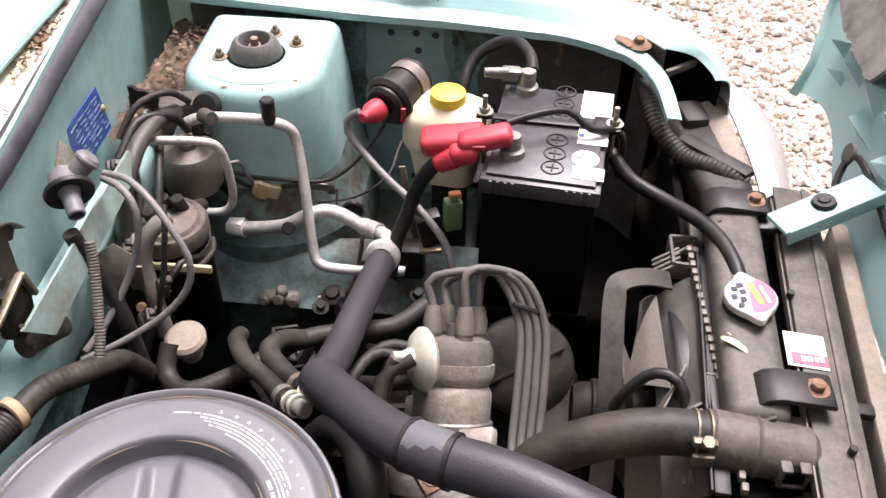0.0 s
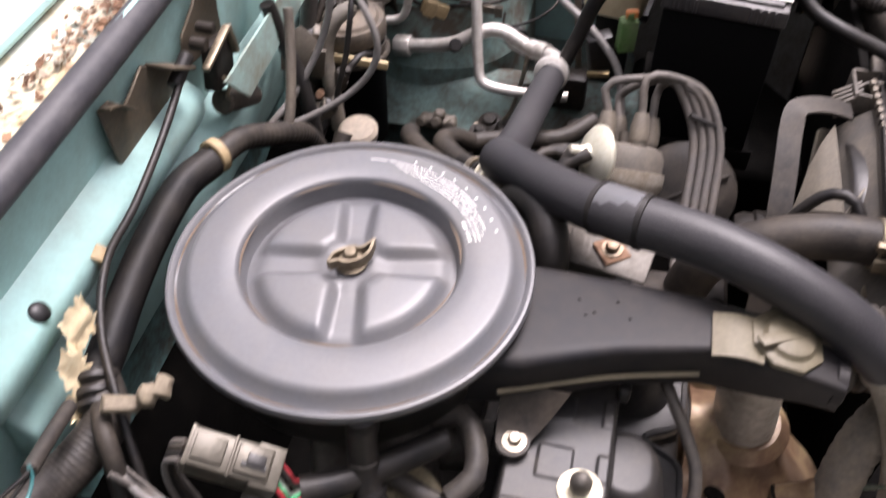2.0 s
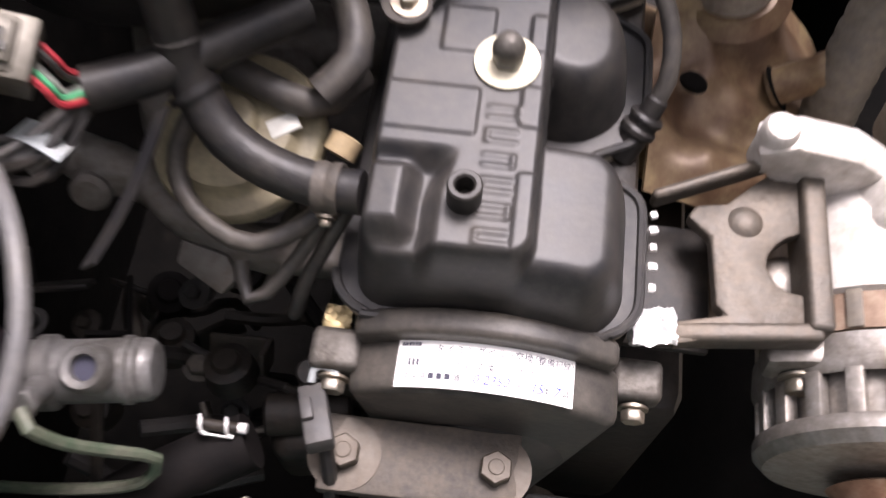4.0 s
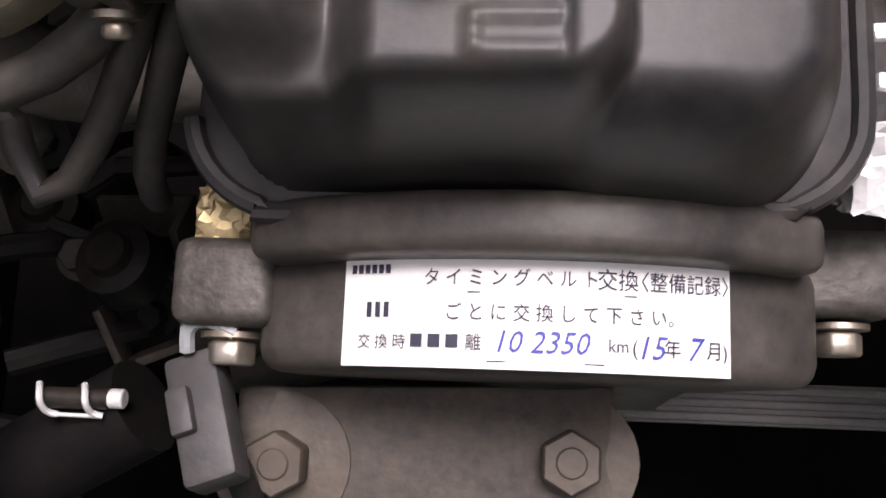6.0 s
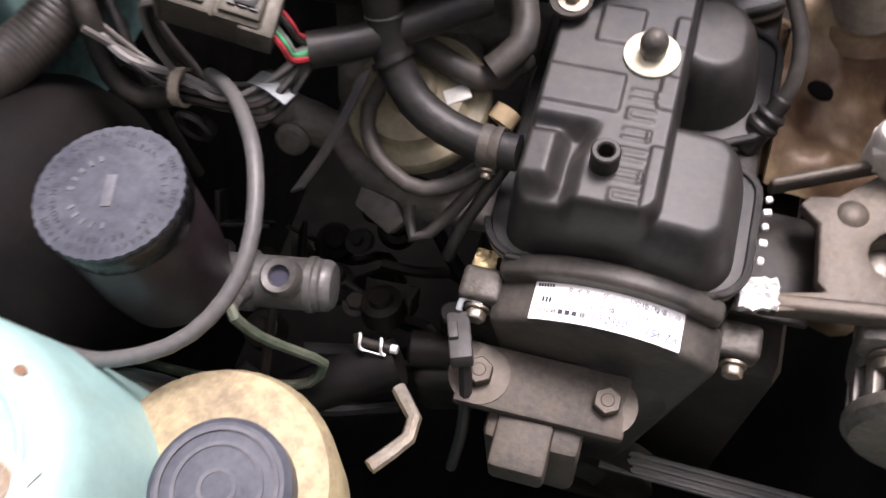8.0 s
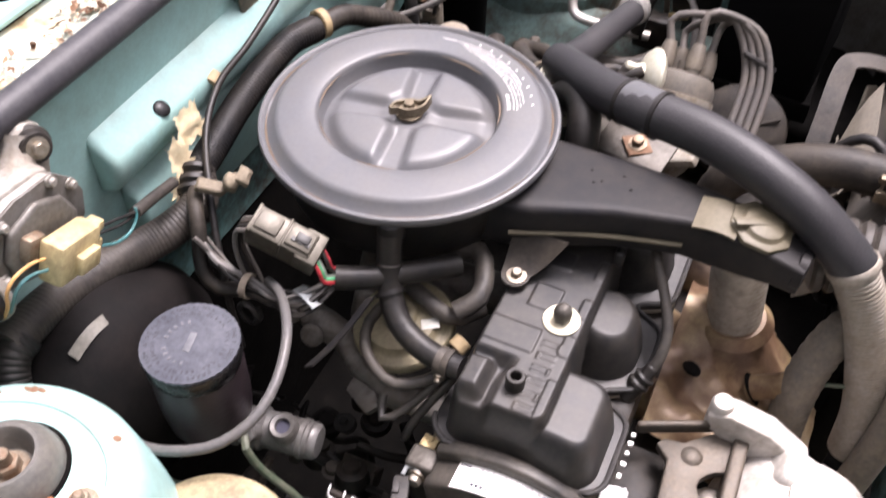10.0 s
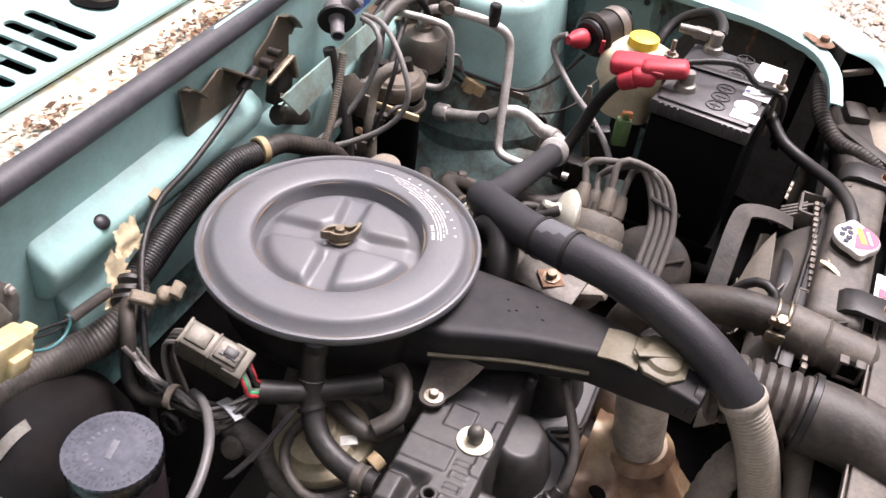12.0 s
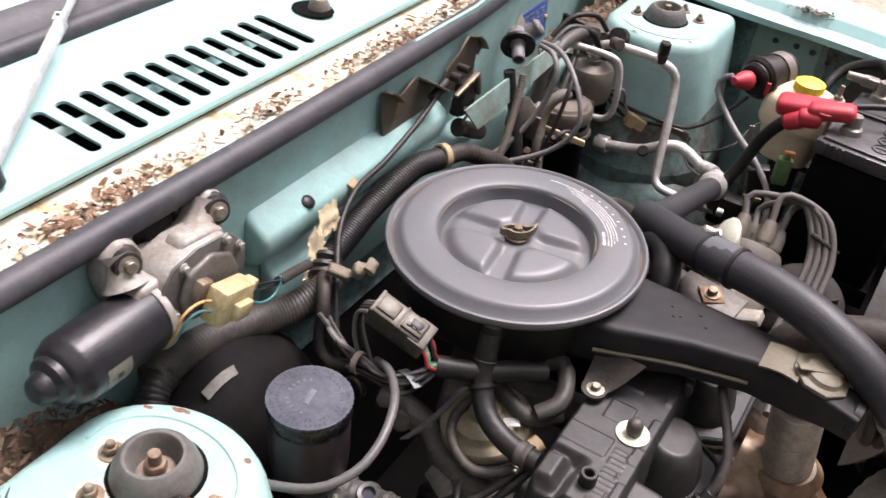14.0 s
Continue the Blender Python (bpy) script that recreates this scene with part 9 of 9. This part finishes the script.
    part("shell", join(box(0.036, 0.014, 0.020, pose(-0.247, 0.935, 0.735, 0, 20, 10), 0.003), box(0.016, 0.018, 0.024, pose(-0.252, 0.934, 0.736, 0, 20, 10), 0.003)), TAN, f, "tan plastic shell")
    part("wire", tube([(-0.30, 0.93, 0.76), (-0.262, 0.935, 0.735), (-0.22, 0.940, 0.738), (-0.19, 0.944, 0.742)], 0.0030, 8), DUSTY, f)
    w = thing("loom_bracket", "dull steel strip that carries the wires below the far tower", "bracket")
    part("strip", join(box(0.066, 0.003, 0.013, pose(-0.196, 0.948, 0.735, 12, 3, 0), 0.001), box(0.010, 0.006, 0.018, pose(-0.166, 0.946, 0.734, 12, 3, 0), 0.001)), RECV, w)
    part("taped_loom", tube([(-0.33, 0.905, 0.81), (-0.305, 0.915, 0.785), (-0.280, 0.930, 0.760), (-0.255, 0.935, 0.752), (-0.222, 0.938, 0.749), (-0.175, 0.943, 0.747), (-0.145, 0.955, 0.760), (-0.120, 0.970, 0.785), (-0.100, 0.985, 0.812)], 0.0026, 10), DUSTY, w, "taped wires")
    part("drop_wire", tube([(-0.158, 0.946, 0.734), (-0.158, 0.938, 0.712), (-0.150, 0.930, 0.698), (-0.130, 0.925, 0.690), (-0.105, 0.915, 0.688)], 0.0018, 8), LEAD, w)
    part("loop_wire", tube([(-0.300, 0.920, 0.770), (-0.285, 0.915, 0.786), (-0.272, 0.925, 0.782), (-0.268, 0.930, 0.758), (-0.258, 0.932, 0.744)], 0.0024, 8), PALELEAD, w)
    solo("hole_grommet", lathe([(0, 0.002), (0.009, 0.002), (0.0115, 0.004), (0.0135, 0.002), (0.014, 0)], pose(-0.139, 0.944, 0.702, 80, 0, 0), 24), BLACK, "black rubber grommet in the inner wing", "grommet")
    v = thing("brake_union", "grimy brake pipe union on the chassis rail", "union")
    part("union", join(box(0.050, 0.020, 0.016, pose(-0.228, 0.876, 0.600, 10, 4, 6), 0.006, 3), *[rod((-0.247 + 0.019 * i, 0.874, 0.600), (-0.249 + 0.020 * i, 0.858, 0.608 + 0.003 * (i % 2)), 0.0075, 14, 0.3) for i in range(3)], rod((-0.228, 0.878, 0.59), (-0.226, 0.874, 0.618), 0.008, 14, 0.3)), RECV, v)
    part("pipe", tube([(-0.18, 0.88, 0.60), (-0.14, 0.89, 0.61), (-0.125, 0.90, 0.66), (-0.12, 0.91, 0.70)], 0.003, 8), STEEL, v)


GREYHOSE = material("pale_grey_hose", (0.12, 0.11, 0.095), 0.7, dust=(0.20, 0.17, 0.125), dusty=0.45, scale=30, bump=0.4)
engine_hoses()


def far_clutter():
    """Connectors, clips and small pipes crowded between the bulkhead and the canister."""
    c = thing("connector_cluster", "dusty cluster of connectors and clips on the far loom", "connector")
    for x, y, z, sx, sy, sz, rz, mt in ((-0.345, 0.745, 0.795, 0.022, 0.030, 0.026, 20, GREYCON), (-0.330, 0.722, 0.770, 0.026, 0.022, 0.030, -15, DUSTY), (-0.312, 0.690, 0.742, 0.024, 0.020, 0.034, 30, GREYCON), (-0.352, 0.775, 0.835, 0.020, 0.026, 0.018, 5, DUSTY), (-0.300, 0.705, 0.775, 0.018, 0.018, 0.028, 40, DUSTY), (-0.355, 0.79, 0.868, 0.028, 0.018, 0.014, 25, BLACK)):
        k = part("connector", join(box(sx * 0.75, sy * 0.8, sz, pose(x, y, z, 20, 15, rz), 0.003), box(sx, sy, sz * 0.45, pose(x, y, z, 24, 12, rz + 6) @ pose(0, 0.002, -sz * 0.2), 0.002), box(sx * 0.4, sy * 0.5, sz * 1.4, pose(x, y, z, 20, 15, rz) @ pose(sx * 0.2, 0, 0), 0.002)), RECV if mt is GREYCON else mt, c)
        part("latch", box(sx * 0.5, sy * 0.4, 0.004, pose(x, y, z, 20, 15, rz) @ pose(0, 0, sz / 2 + 0.001), 0.001), BLACK, k)
    for pts, r, mt in (([(-0.345, 0.745, 0.80), (-0.335, 0.77, 0.83), (-0.345, 0.80, 0.86), (-0.36, 0.84, 0.875)], 0.0045, DUSTY), ([(-0.33, 0.72, 0.78), (-0.318, 0.76, 0.81), (-0.322, 0.80, 0.84), (-0.335, 0.85, 0.855)], 0.005, DUSTY), ([(-0.312, 0.69, 0.735), (-0.325, 0.66, 0.70), (-0.34, 0.64, 0.66)], 0.006, RUBBER), ([(-0.36, 0.80, 0.87), (-0.35, 0.845, 0.89), (-0.325, 0.875, 0.878), (-0.315, 0.89, 0.85)], 0.0050, RUBBER), ([(-0.37, 0.83, 0.875), (-0.355, 0.86, 0.90), (-0.33, 0.89, 0.90), (-0.32, 0.92, 0.87)], 0.0040, DUSTY), ([(-0.30, 0.705, 0.77), (-0.285, 0.73, 0.79), (-0.275, 0.76, 0.775)], 0.004, RUBBER)):
        part("taped_cable", tube(pts, r, 10), mt, c)
    part("cream_clip", box(0.088, 0.005, 0.010, pose(-0.296, 0.728, 0.786, 0, 5, 6), 0.002), PALETAN, c, "cream plastic strap end")
    hose("heater_hose", [(-0.330, 0.900, 0.868), (-0.337, 0.862, 0.880), (-0.342, 0.825, 0.880), (-0.343, 0.795, 0.873), (-0.345, 0.765, 0.850), (-0.348, 0.745, 0.80)], 0.0095, HOSEGREY, "thick dusty hose bent over beside the receiver", n=14)
    hose("breather_hose", [(-0.296, 0.748, 0.838), (-0.304, 0.735, 0.838), (-0.313, 0.725, 0.826), (-0.317, 0.717, 0.806), (-0.314, 0.708, 0.785), (-0.306, 0.698, 0.762), (-0.300, 0.690, 0.72)], 0.0088, GREYHOSE, "pale dusty hose bent down beside the canister", n=14)
    hose("thin_cable", [(-0.290, 0.735, 0.866), (-0.286, 0.718, 0.854), (-0.287, 0.708, 0.833), (-0.289, 0.698, 0.808), (-0.294, 0.688, 0.785), (-0.30, 0.68, 0.75)], 0.0032, RUBBER, "thin black cable beside the canister", "cable", n=10)
    hb = thing("hose_bracket", "dusty folded steel bracket between the hoses", "bracket")
    part("plate", prism([(-0.020, -0.018), (0.010, -0.024), (0.022, 0.010), (0.006, 0.026), (-0.016, 0.016)], 0.003, along((-0.338, 0.690, 0.816), (-0.318, 0.640, 0.84)), 0.001), RECV, hb, "pressed bracket plate")
    part("tab", box(0.014, 0.003, 0.044, pose(-0.318, 0.694, 0.800, 14, 8, 12), 0.001), RECV, hb)
    part("red_cap", lathe([(0, 0.008), (0.004, 0.008), (0.0052, 0.004), (0.0052, 0)], along((-0.316, 0.684, 0.768), (-0.31, 0.66, 0.785)), 14), RUSTY, hb, "dull red cap")
    v = thing("evaporator_valve", "grimy expansion valve behind the receiver", "valve")
    part("body", join(box(0.05, 0.035, 0.045, pose(-0.335, 0.93, 0.845, 0, 0, 15), 0.006), rod((-0.30, 0.905, 0.862), (-0.285, 0.89, 0.868), 0.009), rod((-0.335, 0.90, 0.86), (-0.33, 0.87, 0.868), 0.008)), GREASE2, v)
    part("round_cap", lathe([(0, 0.014), (0.014, 0.014), (0.017, 0.0)], pose(-0.300, 0.925, 0.862, 60, 0, 0), 24), BLACK, v)
    h = thing("heater_union", "clamped heater unions behind the air cleaner", "union")
    for p, q in (((-0.130, 0.562, 0.789), (-0.11, 0.545, 0.797)), ((-0.118, 0.577, 0.789), (-0.098, 0.56, 0.797))):
        part("union", rod(p, q, 0.0085), WIPERCAST, h)
        for k in (0.15, 0.5):
            m = along(Vector(p).lerp(Vector(q), k), q)
            part("clamp_ring", lathe([(0.0095, -0.002), (0.0115, -0.0015), (0.0115, 0.0015), (0.0095, 0.002)], m, 20), PALEZINC, h)
    part("clamp_screw", box(0.010, 0.012, 0.008, pose(-0.108, 0.572, 0.803, 0, 0, 30), 0.001), BRASS, h)
    part("choke_cover", lathe([(0, 0.012), (0.018, 0.011), (0.022, 0.006), (0.023, 0)], pose(-0.075, 0.525, 0.80, 60, 0, 20), 28), PALEZINC, h)
    for pts, r in (([(-0.02, 0.615, 0.80), (-0.045, 0.60, 0.79), (-0.05, 0.58, 0.77), (-0.045, 0.56, 0.75)], 0.007), ([(-0.01, 0.64, 0.76), (-0.06, 0.64, 0.775), (-0.085, 0.60, 0.77)], 0.006), ([(0.0, 0.66, 0.75), (-0.05, 0.67, 0.755), (-0.08, 0.64, 0.75), (-0.09, 0.60, 0.745)], 0.0065)):
        hose("small_hose", pts, r, DUSTY, "small dusty hose beside the distributor", "hose", 10)
    b = thing("coil_bracket", "dark steel strip below the coil lead", "bracket")
    part("strip", box(0.008, 0.003, 0.16, pose(-0.060, 0.915, 0.73, 8, -6, 0), 0.001), RECV, b)
    part("foot", box(0.05, 0.03, 0.05, pose(-0.065, 0.90, 0.665), 0.006), GREASE, b)
    w = thing("wing_pipe", "thin brake pipe along the inner wing", "pipe")
    part("pipe", tube([(-0.20, 0.955, 0.70), (-0.14, 0.968, 0.705), (-0.10, 1.0, 0.72), (-0.085, 1.08, 0.73), (-0.02, 1.16, 0.735)], 0.0018, 8), DUSTY, w)
    d = thing("gearbox_mount", "greasy gearbox mount and castings below the battery", "mount")
    part("casting", join(box(0.09, 0.08, 0.10, pose(0.055, 0.80, 0.60, 0, 0, 20), 0.015, 3), rod((0.0, 0.78, 0.62), (0.13, 0.79, 0.61), 0.022, 20)), GREASE, d)
    part("cable", tube([(-0.10, 0.80, 0.60), (-0.04, 0.76, 0.64), (0.02, 0.74, 0.66), (0.07, 0.76, 0.62)], 0.006, 8), RUBBER, d)
    u = thing("pump_casting", "greasy pump casting and pipes beside the belt cover", "casting")
    u.location.z -= 0.07
    part("casting", join(box(0.06, 0.05, 0.07, pose(-0.085, 0.14, 0.60, 0, 0, 15), 0.012, 3), rod((-0.115, 0.135, 0.64), (-0.06, 0.145, 0.64), 0.014, 16), rod((-0.09, 0.16, 0.60), (-0.085, 0.155, 0.68), 0.009, 14), rod((-0.068, 0.165, 0.62), (-0.065, 0.16, 0.69), 0.008, 14)), GREASE, u)
    for pts in ([(-0.20, 0.12, 0.62), (-0.16, 0.135, 0.60), (-0.12, 0.15, 0.55)], [(-0.24, 0.15, 0.66), (-0.19, 0.17, 0.63), (-0.15, 0.18, 0.57), (-0.12, 0.2, 0.5)], [(-0.25, 0.10, 0.60), (-0.20, 0.09, 0.56), (-0.13, 0.12, 0.53)]):
        part("pipe", tube(pts, 0.006, 8), RUBBER, u)


far_clutter()


def wire_tangle():
    """Loose wires tied together between the loom clip and the multi-pin connector."""
    w = thing("wire_tangle", "loose grey and black wires knotted by the air cleaner", "wire")
    rng = random.Random(21)
    for i in range(8):
        a = Vector((-0.288 + rng.uniform(-0.006, 0.006), 0.190 + rng.uniform(-0.008, 0.008), 0.815 + rng.uniform(-0.012, 0.014)))
        b = Vector((-0.236 + rng.uniform(-0.006, 0.006), 0.176 + rng.uniform(-0.006, 0.006), 0.800 + rng.uniform(-0.004, 0.005)))
        c = Vector((-0.190 + rng.uniform(-0.01, 0.01), 0.178 + rng.uniform(-0.014, 0.014), 0.803 + rng.uniform(-0.006, 0.010)))
        d = Vector((-0.164 + rng.uniform(-0.004, 0.006), 0.211 + rng.uniform(-0.005, 0.005), 0.812 + rng.uniform(-0.005, 0.005)))
        pts = [a, a.lerp(b, 0.5) + Vector((rng.uniform(-0.004, 0.004), rng.uniform(-0.006, 0.006), rng.uniform(-0.014, 0.0))), b, c, d]
        part("wire", tube(pts, rng.uniform(0.0013, 0.0026), 6, 0.006), (RUBBER, LEAD, DUSTY, PALELEAD)[i % 4], w)
    part("tie", lathe([(0.0095, -0.003), (0.0115, -0.003), (0.0115, 0.003), (0.0095, 0.003)], along((-0.238, 0.176, 0.800), (-0.21, 0.177, 0.801)), 16), TANBAR, w, "tan tape round the wires")
    part("tape_patch", sheet(lambda u, v: (-0.196 + 0.026 * u, 0.180 + 0.016 * v - 0.01 * u, 0.812 + 0.004 * math.sin(3 * u) - 0.010 * v), 6, 4, 0.0006), PALETAPE, w, "pale grey tape")


wire_tangle()


def tower_bits():
    r = thing("rust_flake", "curled rusty flake lying on the near strut tower", "rust flake")
    part("flake", sheet(lambda u, v: (-0.203 + 0.026 * (u - 0.5) + 0.004 * noise.noise((u * 4, v * 4, 3)), -0.078 + 0.022 * (v - 0.5) + 0.005 * noise.noise((u * 4, v * 4, 9)), 0.8685 + 0.004 * math.sin(3 * u) * math.sin(3 * v) + 0.002 * noise.noise((u * 9, v * 9, 5))), 10, 10, 0.0006), FLAKE, r)
    c = thing("sensor_lead", "short black lead beside the near strut mount", "cable")
    part("lead", tube([(-0.214, -0.079, 0.878), (-0.207, -0.080, 0.886), (-0.203, -0.088, 0.884), (-0.206, -0.102, 0.874), (-0.196, -0.111, 0.872), (-0.180, -0.108, 0.874)], 0.0045, 10, 0.004), RUBBER, c)
    m = pose(-0.167, -0.103, 0.872, 0, -8, 18)
    part("plug", join(box(0.026, 0.022, 0.010, m, 0.002), box(0.004, 0.022, 0.014, m @ pose(0.011, 0, 0.001), 0.001), box(0.020, 0.005, 0.014, m @ pose(-0.001, 0.009, 0.001), 0.001), box(0.020, 0.005, 0.014, m @ pose(-0.001, -0.009, 0.001), 0.001)), WHITE, c, "white plastic plug with a square hole")
    part("socket", box(0.010, 0.008, 0.001, m @ pose(-0.001, 0, 0.0056), 0), INK, c)


FLAKE = mottled("rust_flake", [(0.3, (0.16, 0.05, 0.02)), (0.55, (0.38, 0.15, 0.07)), (0.8, (0.45, 0.28, 0.18))], 60, 0.9)
tower_bits()


def low_fittings():
    """Greasy pipes, bolts and brackets deep in the bay beside the engine and below the canister."""
    rng = random.Random(33)
    for name, label, (x0, x1, y0, y1, z0, z1), cnt in (("starter_fittings", "greasy bolts, pipes and brackets low beside the engine", (-0.29, -0.10, 0.13, 0.26, 0.49, 0.585), 26), ("gearbox_fittings", "greasy pipes, bolts and brackets above the gearbox", (-0.22, 0.02, 0.66, 0.88, 0.60, 0.69), 24)):
        t = thing(name, label, "fittings")
        for k in range(cnt):
            p = Vector((rng.uniform(x0, x1), rng.uniform(y0, y1), rng.uniform(z0, z1)))
            d = Vector((rng.uniform(-1, 1), rng.uniform(-1, 1), rng.uniform(-0.4, 0.6))).normalized()
            mat = rng.choice((GREASE, GREASE, SERVO, GREASE2, RUBBER))
            kind = k % 4
            if kind == 0:
                bolt(t, p, p + Vector((0.2 * d.x, 0.2 * d.y - 0.2, 1)), rng.uniform(0.005, 0.008), 0.011, mat, "bolt", 0.006)
            elif kind == 1:
                q = p + d * rng.uniform(0.05, 0.10)
                part("pipe", tube([p, p.lerp(q, 0.5) + Vector((0, 0, rng.uniform(-0.02, 0.03))), q, q + Vector((0.01, 0.0, -0.05))], rng.uniform(0.003, 0.007), 8), mat, t)
            elif kind == 2:
                part("bracket", join(box(0.045, 0.020, 0.004, along(p, p + d), 0.001), box(0.004, 0.020, 0.030, along(p, p + d) @ pose(0.021, 0, 0.013), 0.001)), mat, t)
            else:
                part("boss", lathe([(0, 0.012), (0.008, 0.012), (0.010, 0.008), (0.016, 0.006), (0.018, -0.01)], along(p, p + Vector((0.3 * d.x, 0.3 * d.y, 1))), 18), mat, t)


low_fittings()
